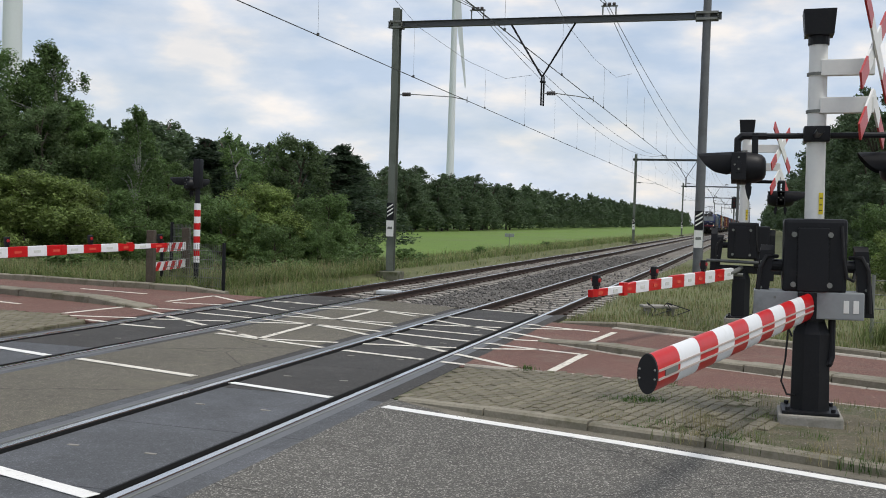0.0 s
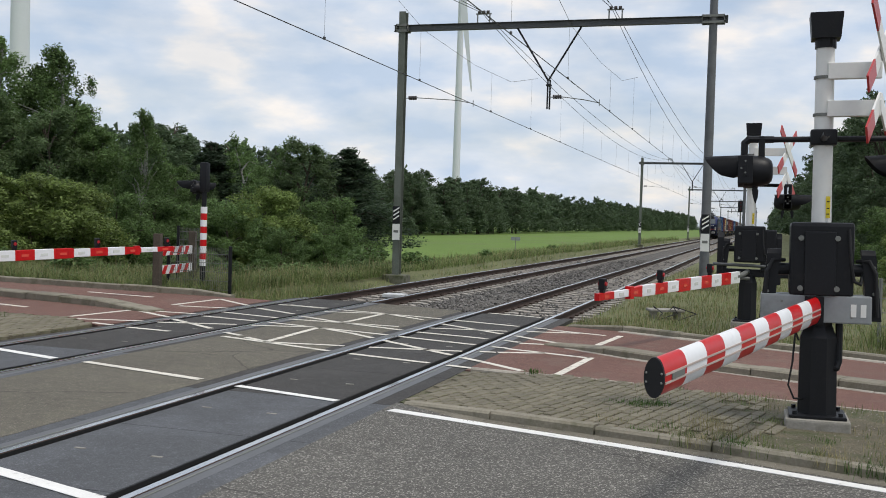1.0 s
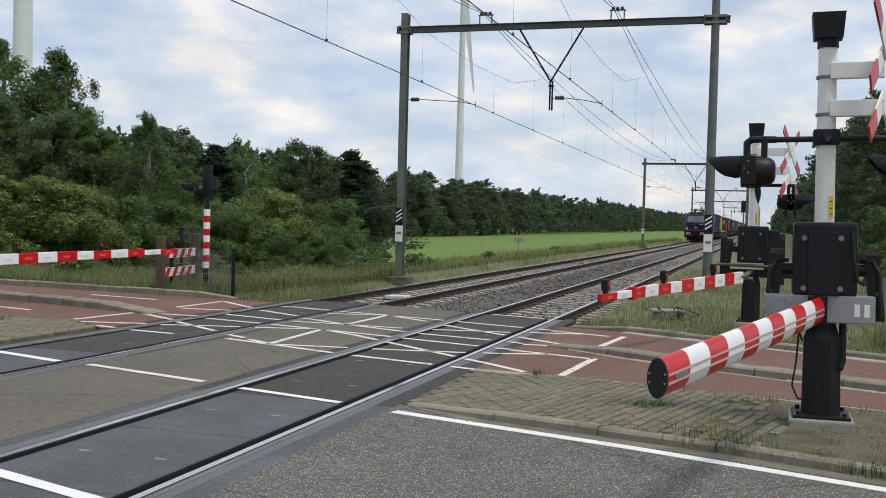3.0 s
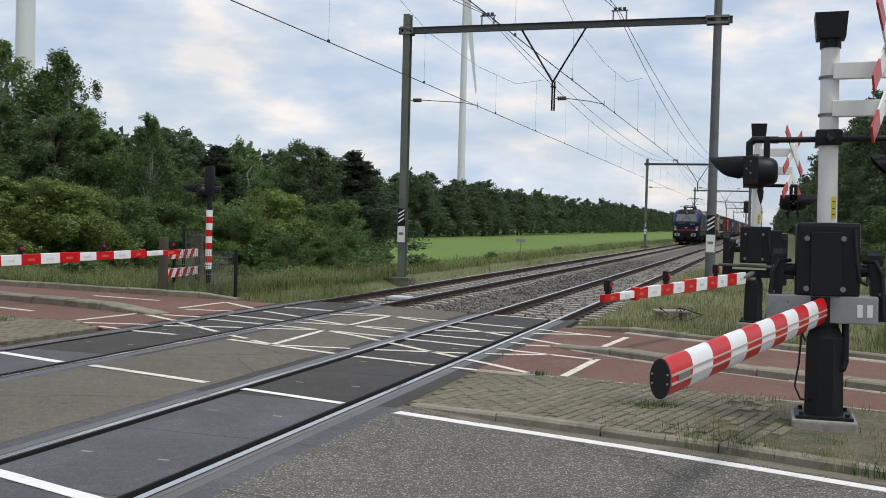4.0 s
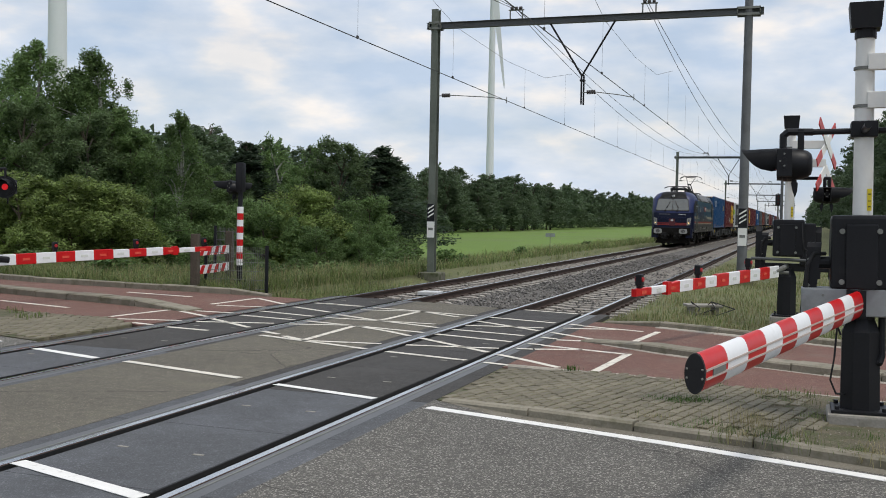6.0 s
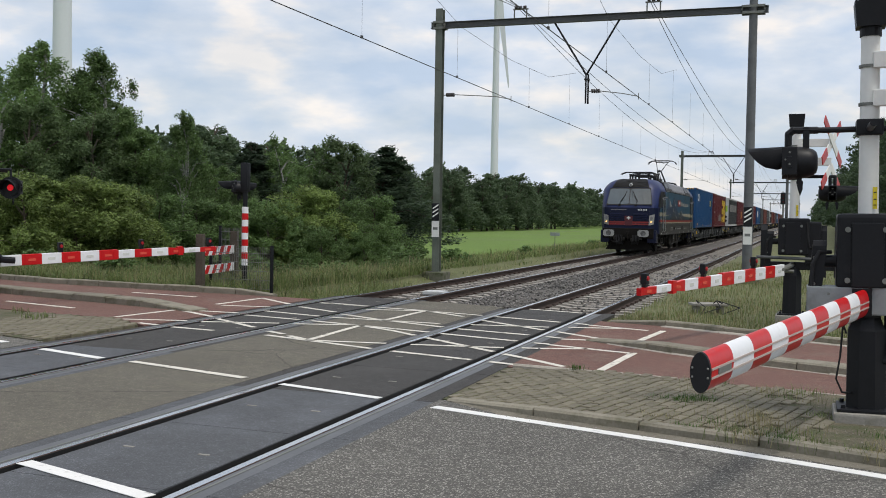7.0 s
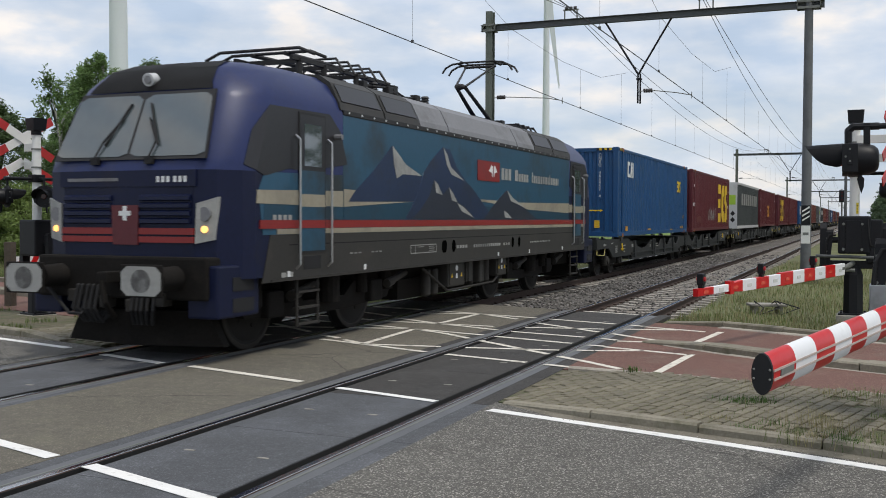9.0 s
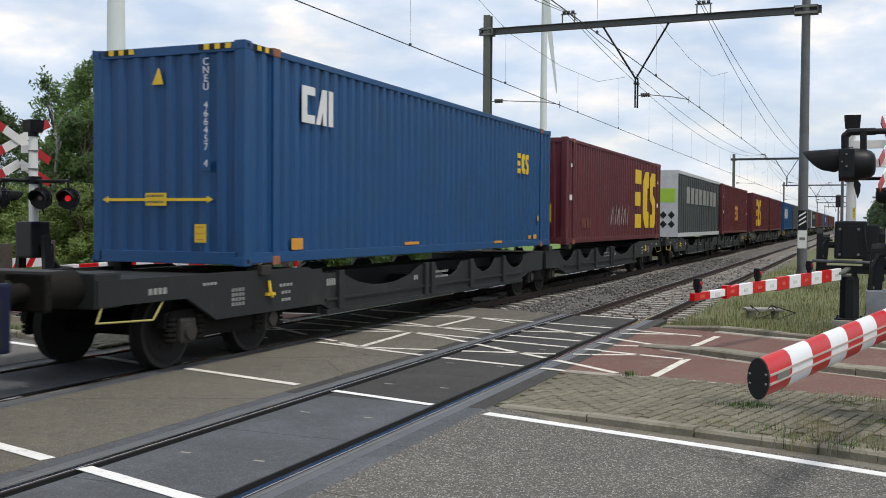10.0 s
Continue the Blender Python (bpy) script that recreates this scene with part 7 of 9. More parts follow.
        box(bm, -0.35, 0.35, min(Y(5.2), Y(16.4)), max(Y(5.2), Y(16.4)), 0.50, 0.95)
        box(bm, -1.15, 1.15, min(Y(5.3), Y(14.8)), max(Y(5.3), Y(14.8)), 0.42, 0.52)
        box(bm, -1.17, 1.17, min(Y(15.0), Y(16.4)), max(Y(15.0), Y(16.4)), 0.80, 1.02)
        for yy in (6.0, 9.4, 11.4, 13.4):
            box(bm, -1.17, 1.17, min(Y(yy), Y(yy + 0.2)), max(Y(yy), Y(yy + 0.2)), 0.5, 0.8)
        part("centre_sill", bm, M["wagon"], root)
        for yy in (3.75, 17.25 - 0.3):
            if u == 1:
                yy = {3.75: 3.75 - 3.1 + 0.05}.get(yy, 14.3)
            for s in (-1, 1):
                bm = B()
                box(bm, s * 1.15 - 0.12, s * 1.15 + 0.12, Y(yy) - 0.12, Y(yy) + 0.12, 1.06, 1.185, 0.01)
                part("twist_lock", bm, M["under_lit"], root)
    def bogie(yc):
        bg = new("bogie")
        bg.parent = root
        for s in (-1, 1):
            bm = B()
            prism(bm, [(yc - 1.30, 0.52), (yc - 1.26, 0.70), (yc - 0.62, 0.72), (yc - 0.48, 0.84), (yc + 0.48, 0.84), (yc + 0.62, 0.72), (yc + 1.26, 0.70), (yc + 1.30, 0.52),
                       (yc + 1.12, 0.50), (yc + 0.62, 0.46), (yc + 0.5, 0.36), (yc - 0.5, 0.36), (yc - 0.62, 0.46), (yc - 1.12, 0.50)], 0, s * 0.98, s * 1.08)
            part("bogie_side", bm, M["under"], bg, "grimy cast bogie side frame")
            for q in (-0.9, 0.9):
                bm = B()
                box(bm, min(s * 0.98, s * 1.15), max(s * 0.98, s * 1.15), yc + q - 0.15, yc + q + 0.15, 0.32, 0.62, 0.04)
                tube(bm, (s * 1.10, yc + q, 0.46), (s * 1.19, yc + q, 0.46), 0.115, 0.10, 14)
                part("axle_box", bm, M["under_lit"], bg, "axle box in the lit underframe tone")
                for e in (-0.27, 0.27):
                    bm = B()
                    for k in range(5):
                        tube(bm, (s * 1.07, yc + q + e, 0.36 + k * 0.062), (s * 1.07, yc + q + e, 0.395 + k * 0.062), 0.082, 0.082, 10)
                    tube(bm, (s * 1.07, yc + q + e, 0.34), (s * 1.07, yc + q + e, 0.68), 0.05, n=8)
                    part("coil_spring", bm, M["under"], bg)
                bm = B()
                d = 1 if q > 0 else -1
                box(bm, min(s * 0.70, s * 0.84), max(s * 0.70, s * 0.84), yc + q - d * 0.56, yc + q - d * 0.47, 0.28, 0.62, 0.02)
                pipe(bm, [(s * 0.90, yc + q - d * 0.50, 0.44), (s * 0.96, yc + q - d * 0.52, 0.70), (s * 0.9, yc, 0.78)], 0.022, 6)
                part("brake_block", bm, M["under"], bg)
        bm = B()
        box(bm, -0.98, 0.98, yc - 0.3, yc + 0.3, 0.45, 0.85)
        part("bolster", bm, M["under"], bg)
    for yc in (3.15, 16.55, 29.95):
        bogie(yc)
        for q in (-0.9, 0.9):
            sets.append(wheelset("wheelset", root, yc + q, 0.46))
    return root, sets


def corrugated(bm, axis, y0, y1, z0, z1, base, depth, pitch, sgn):
    """A trapezoid-profiled steel wall along y (axis 0) or x (axis 1)."""
    n = max(1, round((y1 - y0) / pitch))
    p = (y1 - y0) / n
    prof = []
    for k in range(n):
        a = y0 + k * p
        prof += [(a, 0), (a + p * 0.28, 0), (a + p * 0.42, -depth), (a + p * 0.82, -depth), (a + p * 0.96, 0)]
    prof.append((y1, 0))
    lo, hi = [], []
    for a, d in prof:
        q = base + sgn * d
        lo.append(bm.verts.new((q, a, z0) if axis == 0 else (a, q, z0)))
        hi.append(bm.verts.new((q, a, z1) if axis == 0 else (a, q, z1)))
    for i in range(len(prof) - 1):
        bm.faces.new((lo[i], lo[i + 1], hi[i + 1], hi[i]))


def glyph_mark(root, name, blocks, s, mat, x, label=""):
    """A plain mark out of prisms on the container side; blocks are (y, z) outlines."""
    bm = B()
    for pts in blocks:
        prism(bm, pts, 0, s * (x - 0.002), s * (x + 0.006))
    return part(name, bm, mat, root, label)


def build_container(mat, label, L=13.716, W=2.438, H=2.896, curtain=False):
    root = thing("swap_body" if curtain else "container", label=label, category="container", group="containers on the train")
    w = W / 2
    bm = B()
    if curtain:
        box(bm, -w + 0.02, w - 0.02, 0.03, L - 0.03, 0.12, H - 0.05, 0.02)
        part("body", bm, mat, root, "grey curtain side")
        for s in (-1, 1):
            for k in range(22):
                y = 0.4 + k * (L - 0.8) / 21
                bm = B()
                box(bm, min(s * (w - 0.02), s * (w + 0.004)), max(s * (w - 0.02), s * (w + 0.004)), y - 0.02, y + 0.02, 0.1, H - 0.25)
                part("curtain_strap", bm, M["c_dark"], root)
            bm = B()
            box(bm, min(s * (w - 0.03), s * (w + 0.015)), max(s * (w - 0.03), s * (w + 0.015)), 0, L, 0, 0.18)
            box(bm, min(s * (w - 0.03), s * (w + 0.015)), max(s * (w - 0.03), s * (w + 0.015)), 0, L, H - 0.14, H)
            part("side_rail", bm, M["c_white"], root)
        bm = B()
        box(bm, -w, w, -0.005, 0.04, 0.0, H, 0.01)
        part("end_wall", bm, M["c_white"], root, "white end wall")
        bm = B()
        box(bm, -w + 0.1, w - 0.1, -0.012, -0.004, 1.5, 2.1)
        part("end_panel", bm, M["lime"], root, "lime green panel")
        for z in (0.55, 0.95):
            bm = B()
            prism(bm, [(0.45, z), (0.6, z - 0.17), (0.75, z), (0.6, z + 0.17)], 1, -0.014, -0.004)
            prism(bm, [(0.8, z), (0.95, z - 0.17), (1.1, z), (0.95, z + 0.17)], 1, -0.014, -0.004)
            part("hazard_plate", bm, M["rubber"], root)
        return root
    e = 0.13
    for s in (-1, 1):
        bm = B()
        corrugated(bm, 0, 0.16, L - 0.16, 0.17, H - 0.11, s * (w - 0.008), 0.045, 0.28, s)
        part("side_wall", bm, mat, root)
        for z0, z1 in ((0.0, 0.17), (H - 0.11, H - 0.02)):
            bm = B()
            box(bm, min(s * (w - 0.06), s * w), max(s * (w - 0.06), s * w), 0.15, L - 0.15, z0 + (0.03 if z0 == 0 else 0), z1, 0.008)
            part("side_rail", bm, mat, root)
    for y, d in ((0.012, 1), (L - 0.012, -1)):
        bm = B()
        corrugated(bm, 1, -w + 0.15, w - 0.15, 0.17, H - 0.12, y, 0.045, 0.27, -d)
        part("end_wall", bm, mat, root)
        for z0, z1 in ((0.02, 0.18), (H - 0.14, H - 0.02)):
            bm = B()
            a, b = sorted((y - d * 0.012, y + d * 0.08))
            box(bm, -w + 0.1, w - 0.1, a, b, z0, z1, 0.008)
            part("end_rail", bm, mat, root)
        for s in (-1, 1):
            bm = B()
            x0, x1 = sorted((s * w, s * (w - 0.16)))
            a, b = (0, 0.16) if d > 0 else (L - 0.16, L)
            box(bm, x0, x1, a, b, 0.02, H - 0.01, 0.025)
            cp = part("corner_post", bm, mat, root)
            for z in (0.0, H - 0.118):
                bm = B()
                box(bm, min(s * (w + 0.004), x0 if s > 0 else x1), max(s * (w + 0.004), x1 if s > 0 else x0), a - 0.004, b + 0.004, z, z + 0.118, 0.01)
                part("corner_casting", bm, mat, cp)
                bm = B()
                yc = (a + b) / 2
                tube(bm, (s * (w + 0.001), yc, z + 0.06), (s * (w + 0.006), yc, z + 0.06), 0.032, n=10)
                part("casting_hole", bm, M["rubber"], cp)
    if L > 13:  # intermediate posts at the 40-foot corners
        for y in (0.68, L - 0.84):
            for s in (-1, 1):
                bm = B()
                box(bm, min(s * (w - 0.05), s * (w + 0.006)), max(s * (w - 0.05), s * (w + 0.006)), y, y + 0.16, 0.0, H, 0.012)
                cp = part("post", bm, mat, root)
                for z in (0.0, H - 0.118):
                    bm = B()
                    box(bm, min(s * (w - 0.1), s * (w + 0.012)), max(s * (w - 0.1), s * (w + 0.012)), y - 0.01, y + 0.17, z, z + 0.118, 0.01)
                    part("post_casting", bm, M["rustc"], cp, "rusty casting")
    bm = B()
    box(bm, -w + 0.05, w - 0.05, 0.05, L - 0.05, H - 0.04, H - 0.025)
    part("roof", bm, mat, root)
    bm = B()
    box(bm, -w + 0.05, w - 0.05, 0.05, L - 0.05, 0.12, 0.16)
    part("floor", bm, M["under"], root)
    # hollow steel pockets under the front
    for x in (-0.75, 0.75):
        bm = B()
        prism(bm, [(x - 0.28, 0.16), (x - 0.17, 0.03), (x + 0.17, 0.03), (x + 0.28, 0.16)], 1, 0.02, 0.4)
        part("foot_pad", bm, mat, root)
    return root


def text_mesh(name, body, size, mat, parent, m, extrude=0.002):
    cu = bpy.data.curves.new(name, "FONT")
    cu.body, cu.size, cu.extrude = body, size, extrude
    cu.align_x, cu.align_y = "CENTER", "CENTER"
    tmp = bpy.data.objects.new(name, cu)
    me = bpy.data.meshes.new_from_object(tmp)
    bpy.data.objects.remove(tmp)
    me.materials.clear()
    me.materials.append(mat)
    ob = new(name, me)
    ob.parent = parent
    ob.matrix_basis = m
    return ob


def rect(y0, z0, y1, z1):
    return [(y0, z0), (y1, z0), (y1, z1), (y0, z1)]


def bold_mark(root, y, z, h, mat, w=1.23, mirror=1):
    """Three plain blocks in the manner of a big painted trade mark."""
    k = h / 1.0
    def P(pts):
        return [(y + a * k * 1.7, z + b * k) for a, b in pts]
    glyph_mark(root, "side_mark", [
        P([(0, 0), (0.30, 0), (0.30, 0.24), (0, 0.24)]), P([(0, 0.38), (0.26, 0.38), (0.26, 0.62), (0, 0.62)]), P([(0, 0.76), (0.30, 0.76), (0.30, 1), (0, 1)]),
        P([(0.40, 0.18), (0.52, 0.0), (0.70, 0.0), (0.70, 0.28), (0.62, 0.30), (0.62, 0.70), (0.70, 0.72), (0.70, 1.0), (0.52, 1.0), (0.40, 0.82)]),
        P([(0.78, 0), (1.0, 0.0), (1.06, 0.1), (1.06, 0.5), (0.92, 0.62), (0.92, 0.76), (1.06, 0.76), (1.06, 1.0), (0.86, 1.0), (0.76, 0.88), (0.76, 0.52), (0.90, 0.40), (0.90, 0.24), (0.78, 0.24)])], 1, mat, w, "big yellow painted mark")


def dress_blue(c):
    w = 1.219
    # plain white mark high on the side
    glyph_mark(c, "side_mark", [[(1.42, 1.98), (1.78, 1.98), (1.78, 2.10), (1.56, 2.10), (1.56, 2.38), (1.78, 2.38), (1.78, 2.50), (1.42, 2.50)],
                                [(1.82, 1.98), (1.94, 1.98), (2.02, 2.2), (2.02, 1.98), (2.13, 1.98), (2.13, 2.50), (2.00, 2.50)], rect(2.19, 1.98, 2.32, 2.50)], 1, M["letter"], w, "white painted mark")
    bold_mark(c, 11.05, 1.72, 0.46, M["decal"], w)
    for y, z, a, b in ((1.15, 0.19, 0.3, 0.16), (4.9, 0.19, 0.6, 0.05), (9.5, 0.14, 0.5, 0.05), (12.3, 0.20, 0.25, 0.1), (11.9, 0.20, 0.2, 0.08), (12.6, 0.62, 0.12, 0.14)):
        glyph_mark(c, "patch", [rect(y, z, y + a, z + b)], 1, M["orange"], 1.222)
    # end wall: code, double arrow, warning triangle, label
    for k, ch in enumerate("CNEU 466457 4"):
        if ch != " ":
            text_mesh("code_letter", ch, 0.135, M["letter"], c, Matrix.Translation((0.63, -0.004, 2.64 - k * 0.108 - (0.02 if k > 4 else 0))) @ pose(0, 0, 0, 90, 0, 0))
    bm = B()
    prism(bm, [(0.56, 1.23), (0.70, 1.23), (0.70, 1.37), (0.56, 1.37)], 1, -0.0035, -0.002)
    part("check_frame", bm, M["c_blue"], c)
    bm = B()
    prism(bm, [(-1.05, 0.86), (-0.96, 0.905), (-0.96, 0.88), (0.65, 0.88), (0.65, 0.905), (0.74, 0.86), (0.65, 0.815), (0.65, 0.84), (-0.96, 0.84), (-0.96, 0.815)], 1, -0.008, 0.004)
    part("width_arrow", bm, M["decal"], c, "yellow double arrow")
    bm = B()
    box(bm, -0.33, 0.0, -0.011, 0.004, 0.78, 0.95)
    wl = part("width_label", bm, M["decal"], c, "yellow caution label")
    for z, n in ((0.895, 7), (0.815, 8)):
        bm = B()
        for k in range(n):
            box(bm, -0.31 + k * 0.285 / n, -0.31 + (k + 0.65) * 0.285 / n, -0.013, -0.01, z, z + 0.03)
        part("label_bar", bm, M["c_dark"], wl)
    bm = B()
    box(bm, 0.46, 0.63, -0.010, 0.004, 0.30, 0.54)
    lab = part("label", bm, M["decal"], c, "yellow label with plain bars")
    for z in (0.33, 0.41, 0.49):
        bm = B()
        box(bm, 0.485, 0.605, -0.012, -0.009, z, z + 0.018)
        part("label_bar", bm, M["orange"], lab)
    bm = B()
    prism(bm, [(-0.22, 2.38), (-0.05, 2.38), (-0.12, 2.60)], 1, -0.010, 0.004)
    part("warning_triangle", bm, M["decal"], c, "yellow warning triangle")
    for x0 in (-1.02, 0.52):
        for k in range(6):
            bm = B()
            a = x0 + k * 0.083
            prism(bm, [(a, 2.795), (a + 0.083, 2.795), (a + 0.083, 2.865), (a, 2.865)], 1, -0.014, -0.010)
            part("hazard_strip", bm, M["decal"] if k % 2 else M["rubber"], c)
    for k in range(5):
        bm = B()
        box(bm, 1.219, 1.224, 0.2 + k * 0.09, 0.29 + k * 0.09, 2.80, 2.87)
        part("hazard_strip", bm, M["decal"] if k % 2 else M["rubber"], c)


def dress_red(c, big=True):
    if big:
        bold_mark(c, 8.9, 0.42, 2.05, M["decal"], 1.219)
        for k in range(9):
            a = 5.2 + k * 0.30
            glyph_mark(c, "graffiti_stroke", [[(a, 0.55 + 0.12 * (k % 2)), (a + 0.06, 0.52), (a + 0.24 - 0.2 * (k % 3 == 1), 1.0 + 0.1 * (k % 3)), (a + 0.18 - 0.2 * (k % 3 == 1), 1.05)]], 1, M["snow"], 1.219, "pale scribbled graffiti stroke")
        glyph_mark(c, "number_bar", [rect(1.6 + k * 0.3, 0.45, 1.8 + k * 0.3, 0.72) for k in range(4)], 1, M["c_rust"], 1.219)
    else:
        bold_mark(c, 6.2, 0.8, 0.9, M["orange"], 1.219)
    for y in (0.3, 12.9):
        glyph_mark(c, "patch", [rect(y, 1.2, y + 0.25, 1.35), rect(y + 0.1, 2.1, y + 0.25, 2.2)], 1, M["letter"], 1.222)
    bm = B()
    box(bm, 0.55, 0.8, -0.012, 0.004, 0.6, 1.1)
    part("label", bm, M["decal"], c, "yellow label")


def build_train():
    loco, lsets = build_loco()
    wagon, wsets = build_wagon()
    cars = [(loco, 0.0)]
    spins = [(o, 0.625) for o in lsets] + [(o, 0.46) for o in wsets]
    wagons = [wagon] + [copy_thing(wagon, pose(0, 0, 0)) for _ in range(9)]
    proto = {}
    looks = [("c_blue", "weathered blue corrugated 45-foot container with yellow markings"), ("c_red", "dark red corrugated container with a big yellow mark and graffiti"),
             ("c_grey", "grey curtain-sided swap body with pale bars"), ("c_red", "dark red corrugated container"), ("c_red", "dark red container with a yellow mark"), ("c_red", "dark red corrugated container"),
             ("c_blue", "blue corrugated container far back in the train"), ("c_dark", "dark grey container far back in the train"), ("c_rust", "oxide red container far back in the train"), ("c_dark", "dark grey container far back in the train"),
             ("c_grey", "grey curtain-sided swap body far back"), ("c_rust", "oxide red container far back in the train"), ("c_red", "dark red container far back"), ("c_dark", "dark grey container far back in the train"),
             ("c_blue", "blue corrugated container far back in the train"), ("c_rust", "oxide red container far back in the train"), ("c_red", "dark red container far back"), ("c_dark", "dark grey container far back in the train"),
             ("c_rust", "oxide red container far back in the train"), ("c_red", "dark red container far back")]
    for i, wg in enumerate(wagons):
        s0 = 19.35 + 33.1 * i
        cars.append((wg, s0))
        for j in (0, 1):
            n = 2 * i + j
            mat, label = looks[n]
            curtain = mat == "c_grey"
            if n < 6 or (mat not in proto):
                c = build_container(M[mat], label, curtain=curtain)
                if n >= 3 or mat == "c_grey":
                    proto[mat] = c
            else:
                c = copy_thing(proto[mat], pose(0, 0, 0))
                tagged(c, label)
            if n == 0:
                dress_blue(c)
            elif n == 1:
                dress_red(c)
            elif n == 2:
                glyph_mark(c, "lettering", [rect(2.3 + k * 1.28, 1.50, 3.25 + k * 1.28, 2.25) for k in range(8)], 1, M["snow"], 1.226, "pale plain letter blocks")
            elif n == 3:
                dress_red(c, False)
            elif n == 4:
                bold_mark(c, 2.6, 0.45, 2.0, M["decal"], 1.219)
            elif n == 6:
                glyph_mark(c, "lettering", [rect(1.0 + k * 0.9, 1.2, 1.6 + k * 0.9, 2.2) for k in range(5)], 1, M["letter"], 1.219, "white plain letter blocks")
            cars.append((c, s0 + (3.3 if j == 0 else 18.55)))
    return cars, spins


TRAIN, SPINS = build_train()
SPEED = 21.0


def front_at(t):
    return 9.24 + SPEED * (9.0 - t)


def motions():
    times = [k * 0.5 for k in range(21)]
    for ob, off in TRAIN:
        z = 1.185 if ob.name.startswith(("container.", "swap_body")) or ob.name == "container" else 0.0
        walk(ob, [(t, pose(XF, front_at(t) + off, z)) for t in times])
    for ob, r in SPINS:
        y = ob.location.y
        walk(ob, [(k / 30, pose(0, y, r, math.degrees(SPEED * k / 30 / r) % 360, 0, 0)) for k in range(301)])
# ---- level crossing gear ----
ROAD = -15.0  # heading of the road, degrees from +x


def arm_mesh(root, L, h0, h1, w, first_red, lamps, n_seg, round_tip=True, step=None):
    """Striped barrier arm along local +x, oval in section; root's origin at its pivot end."""
    arm = new("barrier_arm")
    arm.parent = root
    def ring(x):
        t = x / L
        h = h0 + (h1 - h0) * t
        if step:
            h = h0 if t < step[0] else (h0 * 0.82 if t < step[1] else h1)
        return [(x, w / 2 * math.cos(a), h / 2 * math.sin(a) * (1 if round_tip else 1)) for a in [2 * math.pi * k / 24 for k in range(24)]] if round_tip else \
               [(x, sx * w / 2, sz * h / 2) for sx, sz in ((-1, -0.92), (-0.8, -1), (0.8, -1), (1, -0.92), (1, 0.92), (0.8, 1), (-0.8, 1), (-1, 0.92))]
    for k in range(n_seg):
        a, b = L * k / n_seg, L * (k + 1) / n_seg
        red = (k % 2 == 0) == first_red
        bm = B()
        loft(bm, [ring(a), ring(b - 1e-4)])
        part("stripe_section", bm, M["bar_red"] if red else M["bar_white"], arm, "red barrier section" if red else "white barrier section", smooth=round_tip)
    return arm


def arm_lamp(arm, x, h, lit=True):
    bm = B()
    box(bm, x - 0.035, x + 0.035, -0.03, 0.03, h, h + 0.05, 0.005)
    box(bm, x - 0.045, x + 0.045, -0.045, 0.045, h + 0.04, h + 0.19, 0.015)
    part("arm_lamp", bm, M["black"], arm, "small black arm lamp")
    for s in (-1, 1):
        bm = B()
        tube(bm, (x, s * 0.04, h + 0.12), (x, s * 0.06, h + 0.12), 0.034, 0.028, 12)
        part("arm_lens", bm, M["lamp_dim"] if lit else M["lens_off"], arm, "dim red lens")


def signal_head(root, x, y, z, yaw, lit, visor=0.42, disc=0.0):
    """Round signal lamp that looks along local +x turned by yaw."""
    head = new("signal_lamp")
    head.parent = root
    head.matrix_basis = pose(x, y, z, 0, 0, yaw)
    bm = B()
    prof = ((-0.27, 0.055), (-0.26, 0.09), (-0.23, 0.118), (-0.18, 0.134), (-0.12, 0.142), (-0.06, 0.145), (-0.055, 0.152), (-0.02, 0.152), (-0.015, 0.145), (0.03, 0.145))
    loft(bm, [[(x, r * math.cos(a), r * math.sin(a)) for a in [math.pi * k / 14 for k in range(28)]] for x, r in prof])
    body = part("lamp_body", bm, M["black"], head, "black lamp housing", smooth=True)
    for y in (-0.15, 0.15):  # side clamps with their screws
        bm = B()
        box(bm, -0.10, 0.03, y - 0.022, y + 0.022, -0.115, 0.13, 0.006)
        box(bm, -0.055, -0.015, y - 0.03, y + 0.03, -0.05, 0.05, 0.004)
        cl = part("clamp", bm, M["black"], body)
        for x, z in ((-0.035, 0.085), (-0.035, -0.02), (0.0, 0.02)):
            bm = B()
            tube(bm, (x, y - 0.032, z), (x, y + 0.032, z), 0.009, n=8)
            part("screw", bm, M["galv"], cl)
    bm = B()
    loft(bm, [[(x, q, z) for x, z in ((-0.11, -0.12), (-0.15, -0.17), (-0.145, -0.24), (-0.125, -0.30), (-0.105, -0.24), (-0.09, -0.17))] for q in (-0.012, 0.012)])
    part("fin", bm, M["black"], body)
    if disc:
        bm = B()
        tube(bm, (-0.02, 0, 0), (0.0, 0, 0), disc, n=28)
        part("backing_disc", bm, M["black"], head, "round black backing board")
    bm = B()
    tube(bm, (0.03, 0, 0), (0.045, 0, 0), 0.055, 0.045, 20)
    part("lens", bm, M["lamp_red"] if lit else M["lens_off"], head, "lit red lens" if lit else "unlit dark lens")
    # hood, longer on top, cut away in a curve below
    bm = B()
    vs = []
    for k in range(25):
        a = radians(-17 + 214 * k / 24)
        e = visor * max(0.0, (math.sin(a) + 0.3) / 1.3) ** 0.36 + 0.01
        vs.append([bm.verts.new((0.02 + e * q, 0.146 * math.cos(a), 0.146 * math.sin(a) - 0.012 * q)) for q in (0, 0.5, 1)])
    for a, b in zip(vs[:-1], vs[1:]):
        for i in (0, 1):
            bm.faces.new((a[i], b[i], b[i + 1], a[i + 1]))
    bmesh.ops.solidify(bm, geom=bm.faces[:], thickness=0.006)
    part("hood", bm, M["black"], head, "long black sun hood", smooth=True)
    return head


